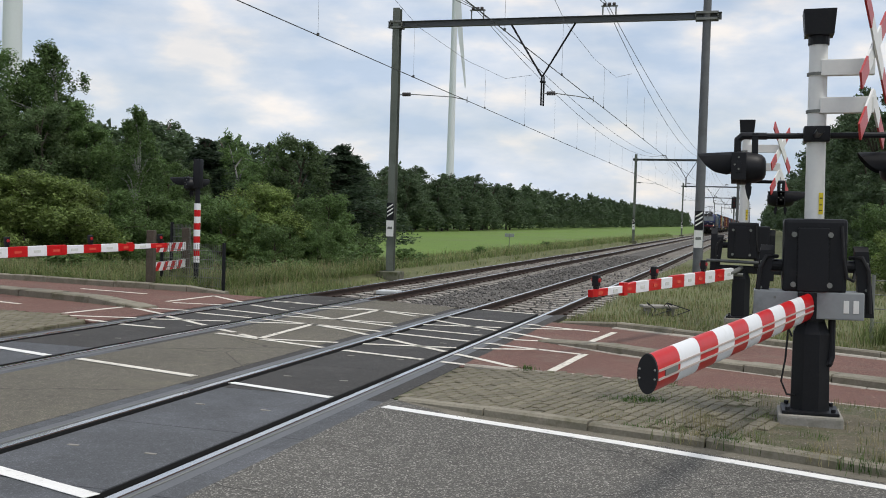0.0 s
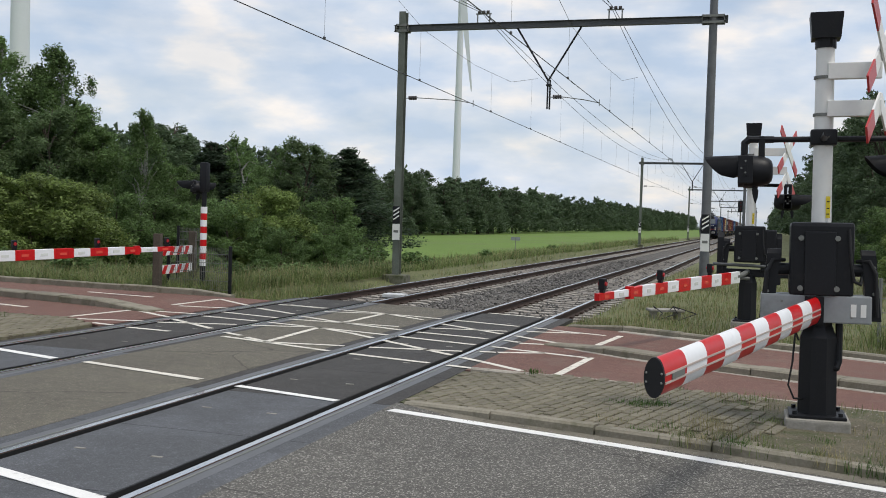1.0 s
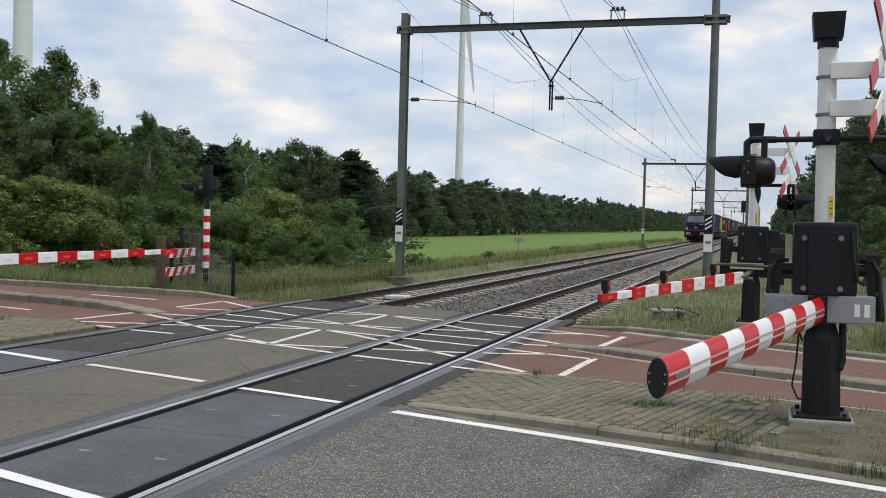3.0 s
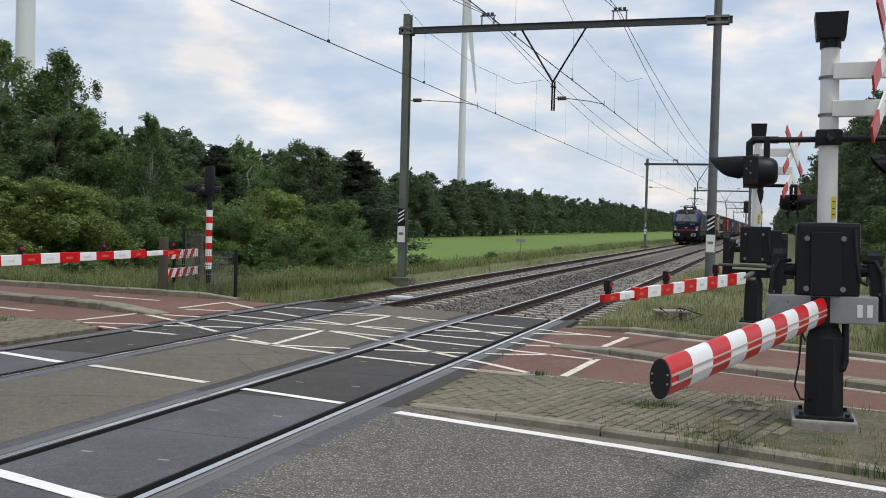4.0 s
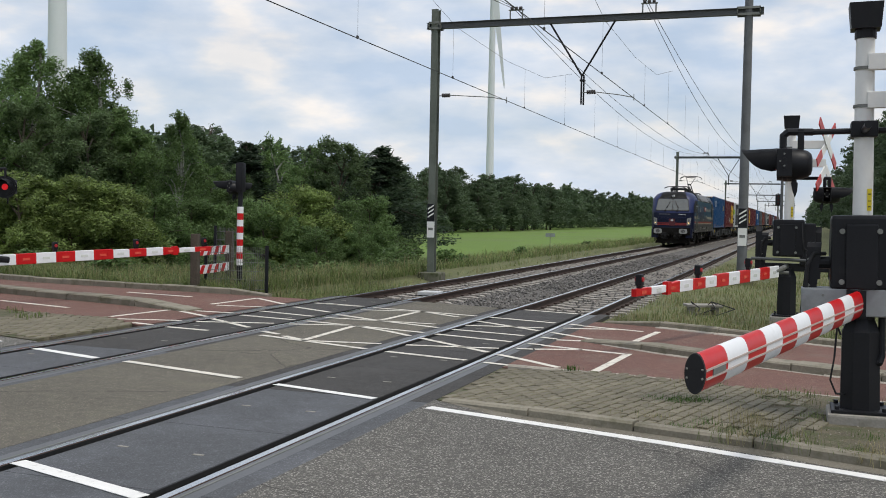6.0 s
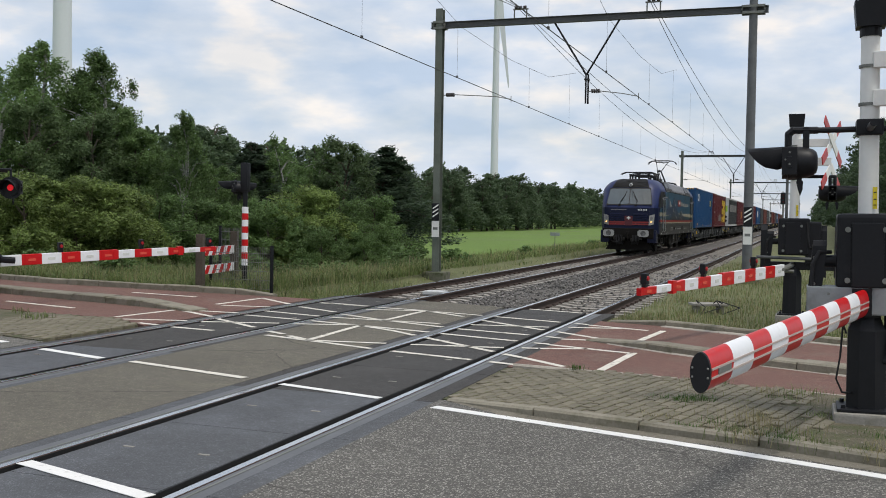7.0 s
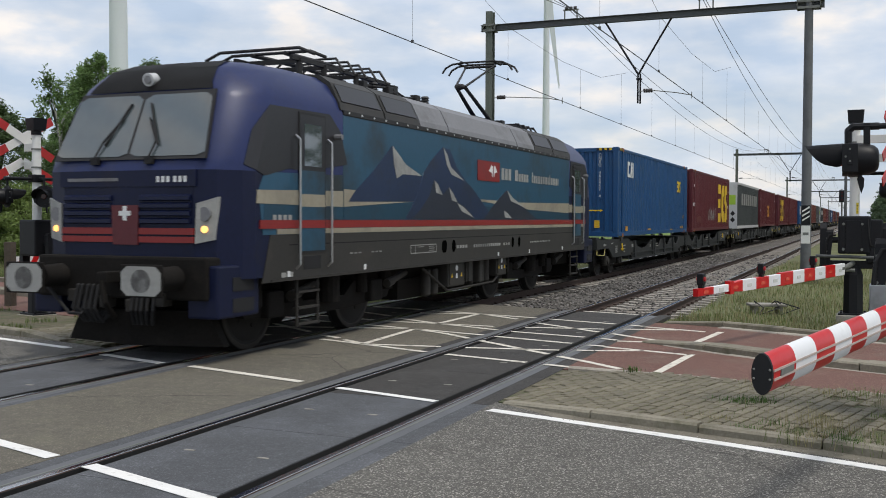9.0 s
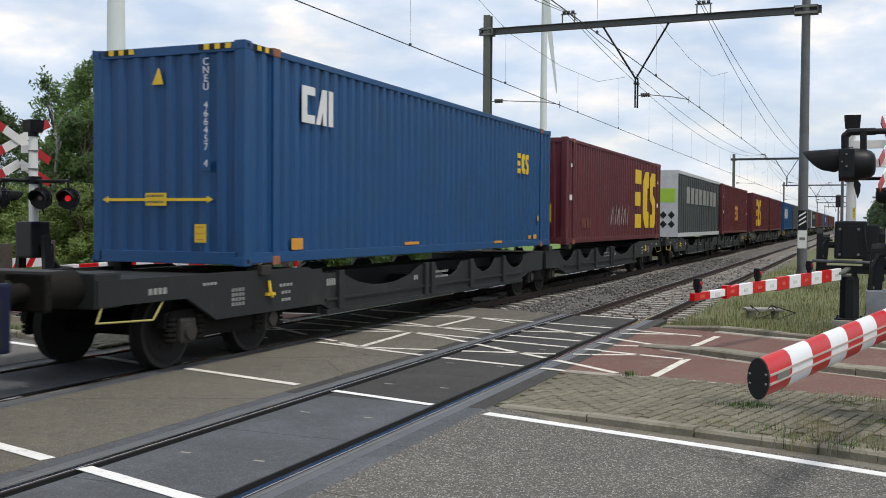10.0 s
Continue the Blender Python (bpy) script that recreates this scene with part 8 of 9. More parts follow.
def crossbuck(root, x, y, z, turn=0):
    """Double saltire in the plane across local +x, red-tipped white boards."""
    for (ya, za, yb, zb) in ((-0.60, 0.36, 0.60, -0.36), (-0.60, -0.36, 0.60, 0.36), (-0.60, -0.78, 0.0, -0.42), (0.0, -0.42, 0.60, -0.78)):
        a, b = Vector((0, ya, za)), Vector((0, yb, zb))
        d = (b - a).normalized()
        q = Vector((0, -d.z, d.y)) * 0.075
        full = abs(ya - yb) > 1
        cuts = [0, 0.25, 0.75, 1] if full else ([0, 0.48, 1] if ya < -0.1 else [0, 0.52, 1])
        reds = [True, False, True] if full else ([True, False] if ya < -0.1 else [False, True])
        off = 0.022 if (full and za > 0) else 0.0
        for t0, t1, red in zip(cuts[:-1], cuts[1:], reds):
            p0, p1 = a.lerp(b, t0), a.lerp(b, t1)
            bm = B()
            prism(bm, [(y + p0.y + q.y, z + p0.z + q.z), (y + p1.y + q.y, z + p1.z + q.z), (y + p1.y - q.y, z + p1.z - q.z), (y + p0.y - q.y, z + p0.z - q.z)], 0, x + off, x + off + 0.018)
            bmesh.ops.transform(bm, matrix=Matrix.Translation((x, 0, 0)) @ Matrix.Rotation(radians(turn), 4, "Z") @ Matrix.Translation((-x, 0, 0)), verts=bm.verts)
            part("crossbuck_board", bm, M["sign_red"] if red else M["white"], root, "red board tip" if red else "white board")


def warning_post(name, at, yaw, label, lit, housing=True, lamp_yaws=(180, 0)):
    """Pedestal with barrier machine, white pole, lamps and crossbuck. Local +x runs along the road."""
    root = thing(name, Matrix.Translation(at) @ pose(0, 0, 0, 0, 0, yaw), label=label, category="crossing signal", group="crossing signals")
    bm = B()
    box(bm, -0.27, 0.27, -0.27, 0.27, -0.1, 0.115, 0.02)
    part("footing", bm, M["concrete"], root, "square concrete footing")
    bm = B()
    box(bm, -0.24, 0.24, -0.22, 0.22, 0.115, 0.145, 0.008)
    for sx in (-1, 1):
        for sy in (-1, 1):
            tube(bm, (sx * 0.19, sy * 0.17, 0.14), (sx * 0.19, sy * 0.17, 0.175), 0.022, n=6)
    part("base_plate", bm, M["black"], root, "bolted black base plate")
    bm = B()
    def oct(r, z):
        return [(r * math.cos(radians(22.5 + 45 * k)), r * math.sin(radians(22.5 + 45 * k)), z) for k in range(8)]
    loft(bm, [oct(0.175, 0.14), oct(0.165, 0.82), oct(0.12, 0.93), oct(0.12, 0.97)])
    part("pedestal", bm, M["black"], root, "black painted steel pedestal")
    if housing:
        bm = B()
        box(bm, -0.26, 0.27, -0.17, 0.20, 1.18, 1.84, 0.035)
        box(bm, -0.14, 0.12, -0.20, -0.17, 1.20, 1.76, 0.01)
        mh = part("machine_housing", bm, M["black"], root, "black barrier machine housing")
        for x, z in ((-0.17, 1.70), (0.13, 1.70), (-0.17, 1.26), (0.13, 1.26)):
            bm = B()
            tube(bm, (x, -0.21, z), (x, -0.165, z), 0.024, n=10)
            part("bolt", bm, M["galv"], mh)
        bm = B()
        pipe(bm, [(0.22, -0.18, 1.78), (0.24, -0.20, 1.5), (0.27, -0.19, 1.33), (0.33, -0.1, 1.30), (0.36, 0, 1.45)], 0.014)
        part("cable", bm, M["rubber"], mh)
        for s in (-1, 1):
            bm = B()
            loft(bm, [[(s * (0.45 - 0.06 * t) + q * 0.058, y, 0.98 + 0.62 * t) for t, y in ((0, -0.075), (0, 0.075), (0.93, 0.065), (1, 0.03), (1, -0.03), (0.93, -0.065))] for q in (-1, 1)])
            ca = part("counter_arm", bm, M["black"], root, "black counterweight arm")
            for z in (1.22, 1.45):
                bm = B()
                tube(bm, (s * 0.44, -0.095, z), (s * 0.44, -0.05, z), 0.013, n=8)
                part("bolt", bm, M["galv"], ca)
            bm = B()
            pipe(bm, [(s * 0.47, -0.10, 1.02), (s * 0.45, -0.11, 1.40), (s * 0.40, -0.08, 1.50), (s * 0.30, -0.02, 1.50)], 0.018, 8)
            part("conduit", bm, M["rubber"], ca)
            bm = B()
            tube(bm, (s * 0.26, 0, 1.42), (s * 0.40, 0, 1.42), 0.055, n=14)
            part("shaft", bm, M["black"], ca)
    bm = B()
    tube(bm, (0, 0, 1.6 if housing else 0.9), (0, 0, 3.42), 0.085, 0.078, 24)
    part("pole", bm, M["white"], root, "white painted round pole", smooth=True)
    bm = B()
    tube(bm, (0, 0, 3.38), (0, 0, 3.5), 0.09, 0.09, 20)
    r0, r1 = 0.120, 0.138
    loft(bm, [[(r0 * a, r0 * b, 3.46) for a, b in ((-1, -1), (1, -1), (1, 1), (-1, 1))], [(r1 * a, r1 * b, 3.68) for a, b in ((-1, -1), (1, -1), (1, 1), (-1, 1))]])
    part("bell", bm, M["black"], root, "black flared warning bell")
    bm = B()
    box(bm, 0.03, 0.066, -0.084, -0.074, 1.88, 2.07)
    lb = part("label_strip", bm, M["yellow"], root, "yellow label with plain bars")
    for z in (1.91, 1.96, 2.02):
        bm = B()
        box(bm, 0.036, 0.060, -0.0865, -0.0835, z, z + 0.008)
        part("label_bar", bm, M["black"], lb)
    # crossbuck on two brackets
    for z in (3.17, 2.84):
        bm = B()
        box(bm, 0.02, 0.59 if at[1] > 15 else 0.46, -0.10, -0.02, z - 0.07, z + 0.07, 0.006)
        part("bracket", bm, M["white"], root, "white sign bracket")
        bm = B()
        tube(bm, (0, 0, z - 0.06), (0, 0, z - 0.035), 0.094, n=20)
        part("strap", bm, M["galv"], root)
    crossbuck(root, 0.58 if at[1] > 15 else 0.45, 0.0, 3.18 if at[1] > 15 else 3.34, -15 if yaw == 0 else 0)
    # lamp bar
    bm = B()
    tube(bm, (0, -0.62, 2.58), (0, 0.62, 2.58), 0.032, n=10)
    box(bm, -0.11, 0.11, -0.11, 0.11, 2.52, 2.66, 0.015)
    part("lamp_bar", bm, M["black"], root, "black lamp crossbar")
    return root


def near_post():
    root = warning_post("crossing_signal", (0.553, 9.56, 0.02), 0, "white crossing signal pole with black bell, lamps and barrier machine", False)
    # lamp bar along local x for this post
    bm = B()
    tube(bm, (-0.66, 0, 2.58), (0.75, 0, 2.58), 0.026, n=10)
    part("side_bar", bm, M["black"], root)
    for x, yaw, lit in ((-0.62, 180, False), (0.75, 180, False), (0.80, 0, True)):
        bm = B()
        k = 1 if yaw == 180 else -1
        pipe(bm, [(x + k * 0.20, 0, 2.58), (x - k * 0.01, 0, 2.585), (x - k * 0.05, 0, 2.55), (x - k * 0.05, 0, 2.42)], 0.032, 8)
        box(bm, x + k * 0.10 - 0.028, x + k * 0.10 + 0.028, -0.03, 0.03, 2.40, 2.61, 0.008)
        part("lamp_hanger", bm, M["black"], root)
        signal_head(root, x - (0.07 if yaw == 180 else 0), 0, 2.295, yaw, lit, 0.31)
    # grey gear box
    bm = B()
    box(bm, -0.50, 0.42, -0.17, 0.14, 0.96, 1.20, 0.012)
    gb = part("gear_box", bm, M["grey"], root, "grey steel gear box")
    bm = B()
    box(bm, -0.13, 0.03, -0.19, -0.165, 0.955, 1.19)
    part("arm_slot", bm, M["black"], gb, "black arm slot")
    for x in (0.25, 0.33):
        bm = B()
        box(bm, x, x + 0.045, -0.1735, -0.17, 1.02, 1.13)
        part("sticker", bm, M["white"], gb, "small white sticker")
    for x, z in ((-0.32, 1.14), (-0.12, 1.10), (-0.30, 1.05)):
        bm = B()
        tube(bm, (x, -0.178, z), (x, -0.168, z), 0.012, n=8)
        part("bolt", bm, M["galv"], gb)
    bm = B()
    pipe(bm, [(0.17, -0.02, 0.97), (0.17, -0.05, 0.62), (0.15, -0.07, 0.56), (0.07, -0.06, 0.55)], 0.032, 10)
    part("conduit", bm, M["black"], root, "black conduit pipe")
    bm = B()
    pipe(bm, [(-0.15, -0.18, 0.95), (-0.20, -0.2, 0.88), (-0.22, -0.2, 0.6), (-0.25, -0.18, 0.40), (-0.20, -0.15, 0.28), (-0.13, -0.1, 0.27)], 0.009, 6)
    pipe(bm, [(-0.15, -0.18, 0.95), (-0.19, -0.19, 0.97), (-0.21, -0.19, 0.90), (-0.17, -0.19, 0.80)], 0.009, 6)
    part("loose_cable", bm, M["rubber"], root, "loose black cable")
    # barrier arm towards the road
    base, tip = Vector((-0.06, -0.19, 1.065)), Vector((-0.48 - 0.553, 5.27 - 9.56, 0.98))
    L = (tip - base).length
    d = (tip - base).normalized()
    arm = arm_mesh(root, L, 0.235, 0.205, 0.105, True, (), 11)
    arm.matrix_basis = Matrix.Translation(base) @ d.to_track_quat("X", "Z").to_matrix().to_4x4()
    bm = B()
    loft(bm, [[(x, k * 0.054 * math.cos(a), k * 0.105 * math.sin(a)) for a in [2 * math.pi * q / 28 for q in range(28)]] for x, k in ((L - 0.004, 1.02), (L + 0.012, 1.0))])
    cap = part("end_cap", bm, M["rubber"], arm, "black rubber end cap")
    for y, z in ((0.044, 0.02), (0.044, -0.02), (-0.044, 0.02), (-0.044, -0.02)):
        bm = B()
        sphere(bm, (L + 0.013, y * 0.93, z * 1.2), 0.0065, 8, 6)
        part("screw", bm, M["galv"], cap)
    for z in (0.018, -0.028):
        for s in (-1, 1):
            bm = B()
            loft(bm, [[(x, s * (0.0525 * (1.0 + 0.0) + o), z + e) for o, e in ((0, -0.006), (0.004, -0.006), (0.004, 0.006), (0, 0.006))] for x in (0.02, L - 0.01)])
            part("edge_tape", bm, M["tape"], arm, "grey edging tape")
    for s in (-1, 1):
        bm = B()
        box(bm, L - 0.33, L - 0.12, min(s * 0.050, s * 0.0575), max(s * 0.050, s * 0.0575), -0.022, 0.012)
        part("grey_patch", bm, M["galv"], arm)
    # the whole post leans a little towards the tracks, the arm lies level
    lean = Matrix.Rotation(radians(-0.85), 4, "Y")
    arm.matrix_basis = lean.inverted() @ arm.matrix_basis
    root.matrix_basis = root.matrix_basis @ lean
    return root


def path_post(at, yaw, tip, label, lit):
    """Signal post with a long jointed barrier arm that closes the two paths."""
    root = warning_post("crossing_signal", at, yaw, label, lit)
    rot = Matrix.Rotation(radians(-yaw), 4, "Z")
    t = rot @ (Vector(tip) - Vector(at))
    base = Vector((t.x * 0.09, t.y * 0.09, 0.93))
    L = (t - base).length
    d = (t - base).normalized()
    arm = arm_mesh(root, L, 0.20, 0.10, 0.07, False, (), 12, round_tip=False, step=(0.5, 0.82))
    arm.matrix_basis = Matrix.Translation(base) @ d.to_track_quat("X", "Z").to_matrix().to_4x4()
    for x in (0.25, 0.62, 0.97):
        h = 0.10 if x < 0.5 else (0.082 if x < 0.8 else 0.05)
        arm_lamp(arm, L * x, h)
    for k in range(12):
        x = L * (k + 0.5) / 12
        for s in (-1, 1):
            bm = B()
            box(bm, x - 0.07, x + 0.07, min(s * 0.034, s * 0.040), max(s * 0.034, s * 0.040), -0.028, 0.018)
            part("reflector", bm, M["reflector"] if k % 2 else M["reflector_white"], arm)
    for x in (0.5, 0.82):
        bm = B()
        box(bm, L * x - 0.09, L * x + 0.03, -0.04, 0.04, -0.09, 0.09)
        part("arm_joint", bm, M["bar_red"], arm, "red arm coupling")
    bm = B()
    if at[0] < -5:
        pipe(bm, [(t.x * 0.02, t.y * 0.02, 1.35), (t.x * 0.05, t.y * 0.05, 1.2), (t.x * 0.09, t.y * 0.09, 0.96), (t.x * 0.14, t.y * 0.14, 0.94)], 0.07, 10)
        part("arm_root", bm, M["black"], root, "black curved arm bracket")
        return root
    pipe(bm, [(0, 0, 1.02), (t.x * 0.05, t.y * 0.05, 0.97), (t.x * 0.11, t.y * 0.11, 0.94)], 0.045, 10)
    tube(bm, (t.x * 0.04 - 0.10, t.y * 0.04, 0.90), (t.x * 0.04 + 0.10, t.y * 0.04, 0.90), 0.03, n=10)
    part("arm_root", bm, M["galv"], root, "galvanised arm bracket")
    bm = B()
    tube(bm, (-0.62, -0.16, 1.14), (0.42, -0.16, 1.12), 0.028, n=10)
    part("cross_rod", bm, M["beam"], root, "grey steel rod across the machine")
    return root


near_post()
P2 = path_post((-0.165, 19.0, 0.0), 0, (-2.02, 13.3, 0.82), "white crossing signal pole beside the grass with a path barrier", True)
for _x, _yaw, _lit in ((0.66, 0, True), (0.58, 180, False)):
    _b = B()
    pipe(_b, [(0, 0, 2.58), (_x, 0, 2.58), (_x, 0, 2.40)], 0.03, 8)
    part("lamp_hanger", _b, M["black"], P2)
    signal_head(P2, _x, 0, 2.28, _yaw, _lit, 0.42 if _lit else 0.16)
for _s in (-0.50, 0.50, 0.74):
    _b = B()
    prism(_b, [(-0.08, 0.80), (0.08, 0.80), (0.065, 1.62), (0.0, 1.72), (-0.065, 1.62)], 0, _s - 0.055, _s + 0.055)
    part("counter_arm", _b, M["black"], P2, "black counterweight arm")
_b = B()
box(_b, -0.46, 0.70, -0.05, 0.05, 0.92, 1.06, 0.015)
box(_b, 0.20, 0.46, -0.14, 0.14, 1.02, 1.78, 0.03)
part("counter_shaft", _b, M["black"], P2, "black shaft and gear case")
P3 = path_post((-13.93, 14.08, -0.11), 165, (-11.95, 18.75, 0.99), "white crossing signal pole with red and white crossbuck and lit lamp", True)
for _dx, _dy, _yaw, _lit, _disc in ((0.27, -0.10, 65, False, 0.20), (0.70, 0.12, 65, True, 0.20), (-0.45, -0.25, 245, False, 0.2), (-0.75, -0.3, 245, False, 0.2)):
    _q = Matrix.Rotation(radians(-165), 3, "Z") @ Vector((_dx, _dy, 0))
    _b = B()
    pipe(_b, [(0, 0, 2.58), (_q.x, _q.y, 2.58), (_q.x, _q.y, 2.4)], 0.022, 8)
    part("lamp_hanger", _b, M["black"], P3)
    signal_head(P3, _q.x, _q.y, 2.26, -90 - 165 + (25 if _yaw == 65 else 160), _lit, 0.3, _disc)


def striped_post(at):
    root = thing("striped_signal_post", Matrix.Translation(at), label="black post with red and white bands and a signal lamp", category="signal post")
    bm = B()
    tube(bm, (0, 0, -0.1), (0, 0, 2.9), 0.055, n=16)
    box(bm, -0.09, 0.09, -0.08, 0.08, 2.25, 2.92, 0.02)
    part("post", bm, M["black"], root, "black steel post", smooth=True)
    for k in range(9):
        z = 0.56 + k * 0.15
        bm = B()
        tube(bm, (0, 0, z), (0, 0, z + 0.15), 0.075, n=20)
        part("band", bm, M["bar_white"] if k % 2 == 0 else M["bar_red"], root, "white band" if k % 2 == 0 else "red band", smooth=True)
    bm = B()
    tube(bm, (-0.30, 0, 2.40), (0, 0, 2.40), 0.03, n=8)
    part("lamp_hanger", bm, M["black"], root)
    signal_head(root, -0.28, 0, 2.36, 195, False, 0.36, 0.17)
    signal_head(root, -0.12, 0.1, 2.34, 60, False, 0.3, 0.17)


striped_post((-12.14, 20.32, 0.0))


def chicane(at, yaw, label, w=1.45):
    """Two stout posts with two striped boards between them."""
    root = thing("barrier_fence", Matrix.Translation(at) @ pose(0, 0, 0, 0, 0, yaw), label=label, category="fence", group="striped fences")
    for x in (0, w):
        bm = B()
        box(bm, x - 0.085, x + 0.085, -0.085, 0.085, -0.2, 1.28 if x == 0 else 1.32, 0.02)
        part("fence_post", bm, M["bark"], root, "weathered dark wooden post")
    for z in (0.36, 0.78):
        bm = B()
        box(bm, 0.085, w - 0.085, -0.025, 0.01, z, z + 0.2)
        bd = part("board", bm, M["bar_white"], root, "white board with red slanting bars")
        for k in range(int((w - 0.3) / 0.42)):
            x = 0.16 + k * 0.42
            bm = B()
            prism(bm, [(x, z + 0.002), (x + 0.2, z + 0.002), (x + 0.36, z + 0.198), (x + 0.16, z + 0.198)], 1, -0.029, -0.024)
            part("red_bar", bm, M["bar_red"], bd)
    return root


chicane((-12.74, 19.42, 0.0), 100, "grey posts with red and white striped boards", 2.05)
chicane((-15.75, 15.2, 0.0), 100, "grey posts with striped boards beside the signal")


def mesh_panel(name, a, b, z0, z1, step, label):
    root = thing(name, label=label, category="fence", group="mesh fences")
    a, b = Vector((*a, 0)), Vector((*b, 0))
    n = int((b - a).length / step)
    for p in (a, b):
        bm = B()
        tube(bm, (p.x, p.y, -0.1), (p.x, p.y, z1 + 0.04), 0.04, n=10)
        part("fence_post", bm, M["black"], root, "dark fence post")
    bm = B()
    for k in range(n + 1):
        p = a.lerp(b, k / n)
        tube(bm, (p.x, p.y, z0), (p.x, p.y, z1), 0.0045, n=4, caps=False)
    for k in range(int((z1 - z0) / 0.2) + 1):
        tube(bm, (a.x, a.y, z0 + 0.2 * k), (b.x, b.y, z0 + 0.2 * k), 0.006, n=4, caps=False)
    tagged(part("mesh", bm, M["galv"], root), "fine grey wire mesh", kind="stuff")


mesh_panel("mesh_fence", (-12.9, 20.1), (-11.25, 20.0), 0.05, 1.0, 0.05, "low dark wire mesh fence beside the path")
mesh_panel("mesh_fence", (-13.6, 21.6), (-12.75, 21.3), 0.7, 1.4, 0.05, "grey wire mesh panel behind the striped boards")


def wire_fence():
    root = thing("wire_fence", label="thin wire stock fence in the grass", category="fence")
    for x, y in ((1.9, 17.6), (4.4, 17.3), (7.0, 17.0), (9.5, 16.7)):
        bm = B()
        tube(bm, (x, y, -0.2), (x, y, 1.05), 0.03, n=8)
        part("fence_post", bm, M["galv"], root)
    for z in (0.28, 0.5, 0.73, 0.96):
        bm = B()
        tube(bm, (1.9, 17.6, z), (9.5, 16.7, z), 0.008, n=6)
        part("wire", bm, M["galv"], root)


wire_fence()


# small lineside things
def trackside_box():
    root = thing("track_cable_plate", pose(-1.75, 20.6, -0.02, 0, 0, 20), label="white plate with black cables lying in the grass", category="cable plate")
    bm = B()
    box(bm, -0.35, 0.35, -0.2, 0.2, 0.10, 0.15, 0.015)
    box(bm, -0.28, -0.2, -0.15, 0.15, -0.05, 0.11)
    box(bm, 0.2, 0.28, -0.15, 0.15, -0.05, 0.11)
    part("plate", bm, M["concrete"], root, "pale plate on two feet")
    rng = random.Random(3)
    for k in range(3):
        bm = B()
        x = -0.2 + 0.25 * k
        pipe(bm, [(x, -0.1, 0.12), (x + rng.uniform(-0.2, 0.2), -0.25, 0.22), (x + rng.uniform(-0.3, 0.3), -0.45, 0.10), (x + rng.uniform(-0.4, 0.4), -0.6, -0.02)], 0.010, 6)
        part("cable", bm, M["rubber"], root, "black cable")


trackside_box()


def meadow_sign():
    root = thing("meadow_sign", pose(-19.7, 83.0, ground_height(-19.7, 83)), label="small white sign on a thin post in the meadow", category="sign")
    bm = B()
    tube(bm, (0, 0, 0), (0, 0, 1.3), 0.03, n=8)
    part("post", bm, M["galv"], root)
    bm = B()
    box(bm, -0.4, 0.4, -0.02, 0.02, 1.05, 1.35)
    part("board", bm, M["grey"], root, "pale grey sign board")


meadow_sign()


def line_signal(x, y):
    root = thing("railway_signal", pose(x, y, -0.2), label="dark railway signal on a mast by the line", category="railway signal")
    bm = B()
    tube(bm, (0, 0, 0), (0, 0, 4.2), 0.08, n=12)
    part("mast", bm, M["galv"], root)
    bm = B()
    box(bm, -0.28, 0.28, -0.1, 0.12, 3.7, 4.9, 0.08)
    part("head", bm, M["black"], root, "black signal head")
    for z in (3.95, 4.3, 4.65):
        bm = B()
        tube(bm, (0, -0.2, z), (0, -0.1, z), 0.1, n=14)
        part("lens", bm, M["lens_off"], root)


line_signal(-2.0, 108.0)


def balise(x, y):
    root = thing("balise", pose(x, y, -0.15), label="pale yellowish track balise between the rails", category="balise")
    bm = B()
    box(bm, -0.26, 0.26, -0.22, 0.22, 0.0, 0.09, 0.02)
    part("case", bm, M["c_white"], root)
    bm = B()
    box(bm, -0.3, 0.3, -0.06, 0.06, -0.03, 0.02)
    part("bracket", bm, M["galv"], root)


balise(-8.45, 23.1)
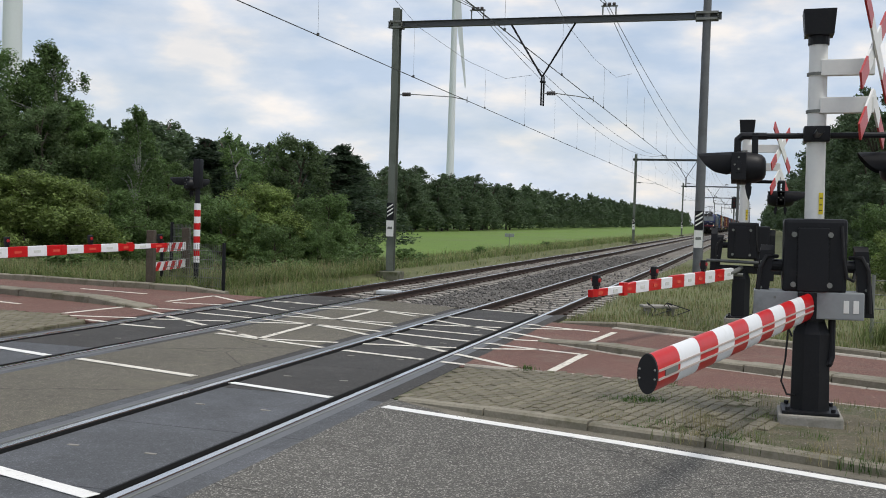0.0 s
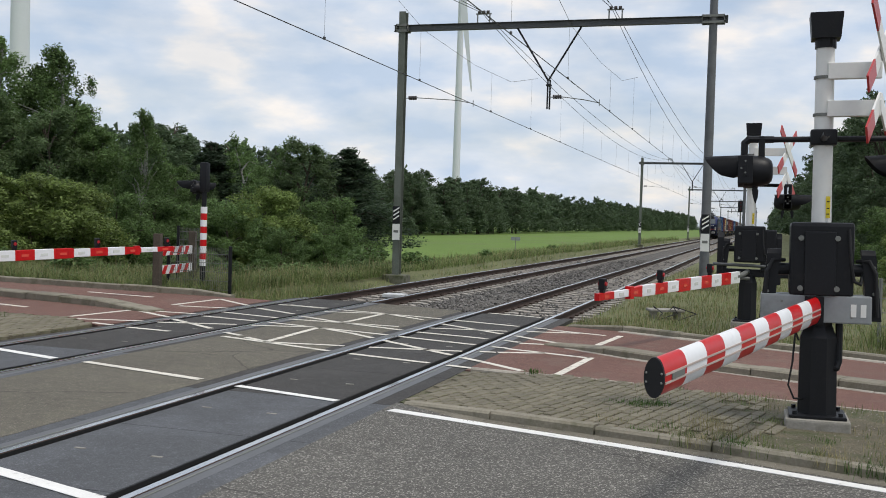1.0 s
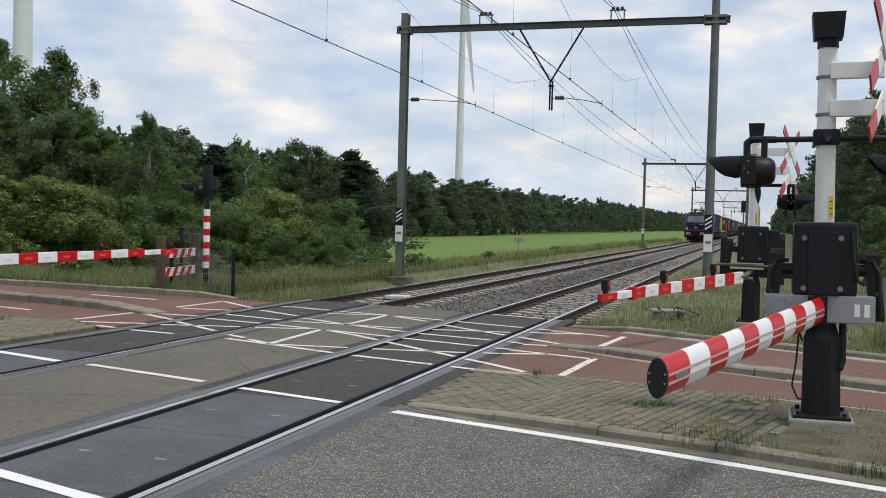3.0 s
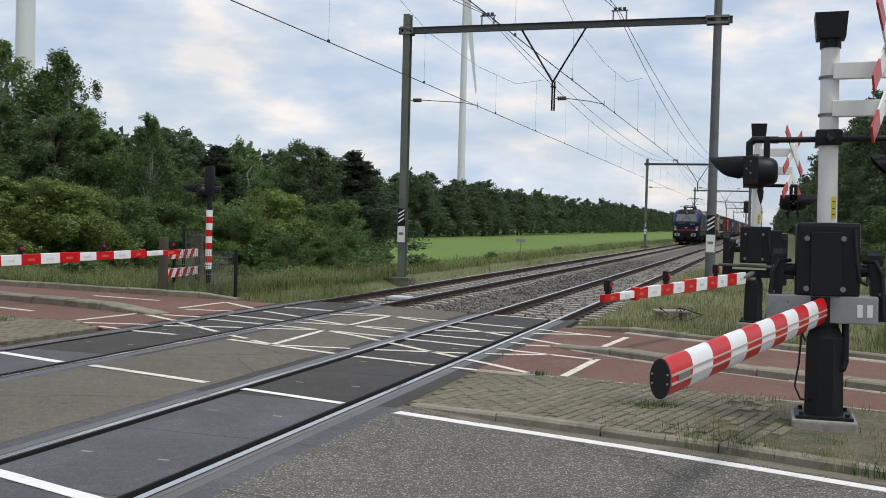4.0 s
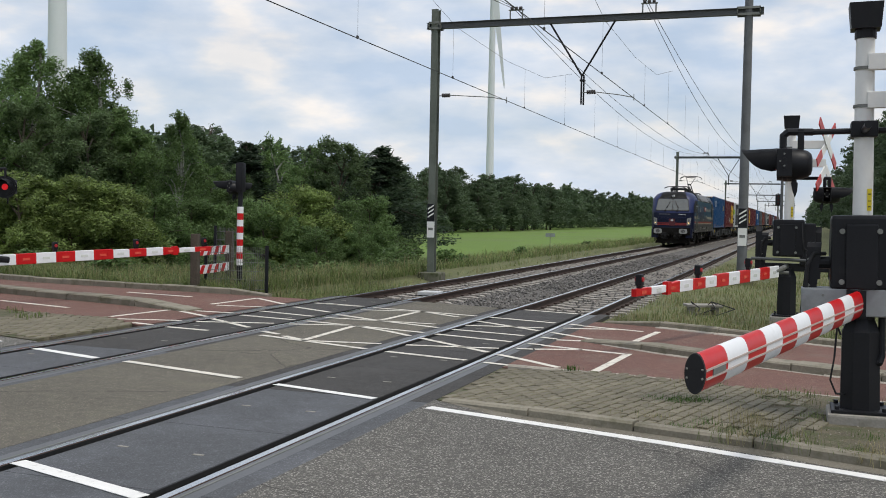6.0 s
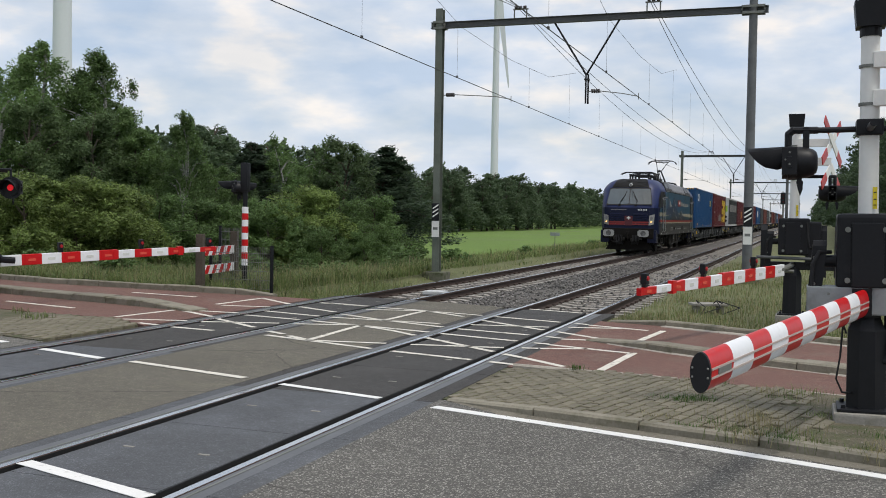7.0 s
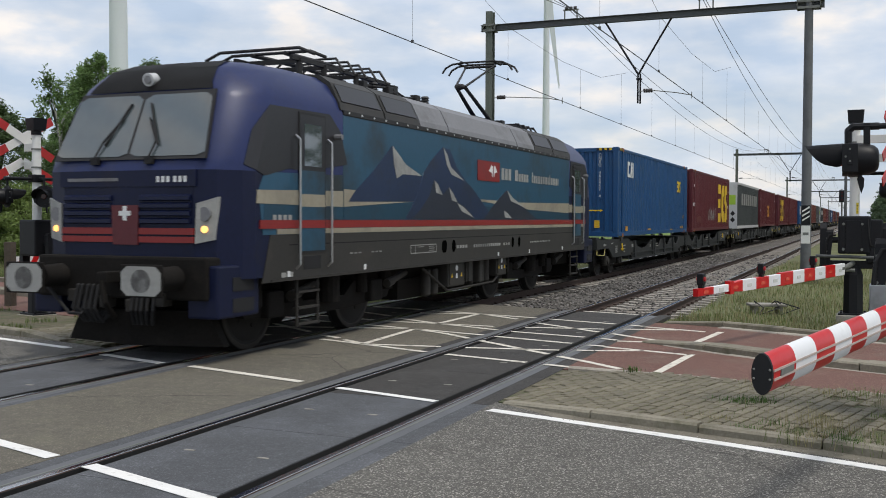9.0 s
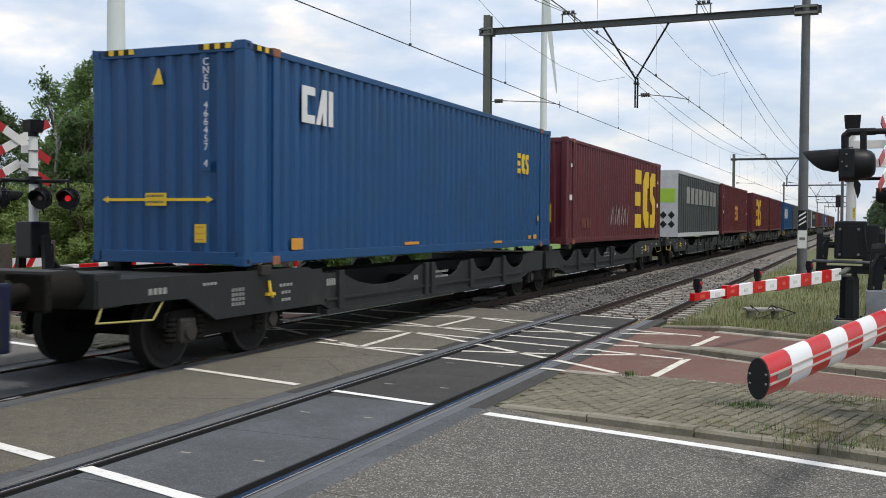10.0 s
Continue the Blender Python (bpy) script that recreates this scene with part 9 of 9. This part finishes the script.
# ---- paving bricks in the verges, last ----
def lay_bricks(root_name, x0, x1, lo, hi, z, ang, label, keep):
    root = thing(root_name, label=label, category="paving", kind="structure")
    mats = None
    cell = (0.212, 0.108)
    ca, sa = math.cos(radians(ang)), math.sin(radians(ang))
    rng = random.Random(8)
    me = []
    for k in range(4):
        bm = B()
        box(bm, -0.098, 0.098, -0.046, 0.046, -0.06, 0.0, 0.006, seg=1)
        for v in bm.verts:
            v.co.z += 0.002 * math.sin(v.co.x * 40 + k * 2)
        ob = part("brick", bm, M["brick"], root)
        me.append(ob.data)
        bpy.data.objects.remove(ob)
    rest_v, rest_f = [], []
    count = 0
    cx, cy = (x0 + x1) / 2, (lo((x0 + x1) / 2) + hi((x0 + x1) / 2)) / 2
    spots = []
    for j in range(-60, 61):
        for i in range(-60, 61):
            u, v = (i + 0.5 * (j % 2)) * cell[0], j * cell[1]
            x, y = cx + u * ca - v * sa, cy + u * sa + v * ca
            if x0 + 0.06 < x < x1 and lo(x) + 0.20 < y < hi(x) - 0.08 and keep(x, y, rng):
                spots.append((x, y))
    spots.sort(key=lambda p: p[0] ** 2 + p[1] ** 2)
    for n, (x, y) in enumerate(spots):
        zz = z + (verge_z(x) if x > -5 else 0.0) + rng.uniform(-0.003, 0.003)
        r = ang + rng.uniform(-1.5, 1.5)
        if n < 300:
            ob = new("brick", me[n % 4])
            ob.parent = root
            ob.matrix_basis = pose(x, y, zz, rng.uniform(-1.2, 1.2), rng.uniform(-1.2, 1.2), r)
        else:
            m = pose(x, y, zz, rng.uniform(-1.2, 1.2), rng.uniform(-1.2, 1.2), r)
            b0 = len(rest_v)
            src = me[n % 4]
            rest_v += [tuple(m @ q.co) for q in src.vertices]
            rest_f += [tuple(b0 + q for q in p.vertices) for p in src.polygons]
    if rest_v:
        tagged(raw("brick_rest", rest_v, rest_f, M["brick"], root), kind="stuff")


def keep_near(x, y, rng):
    t = noise.noise(Vector((x * 0.9, y * 0.9, 9)))
    return x < 0.1 + 1.1 * t and rng.random() < 1.2 - 0.5 * smooth((x + 1.2) / 1.4)


def keep_far(x, y, rng):
    return x > -12.2 + 0.8 * noise.noise(Vector((x, y, 2)))


lay_bricks("brick_paving", -3.26, 3.0, K_R, A_R, 0.016, 75, "mossy weathered buff paving bricks in the verge", keep_near)
lay_bricks("brick_paving", -14, -9.75, K_L, A_L, 0.014, 75, "mossy paving bricks in the far verge", keep_far)


motions()
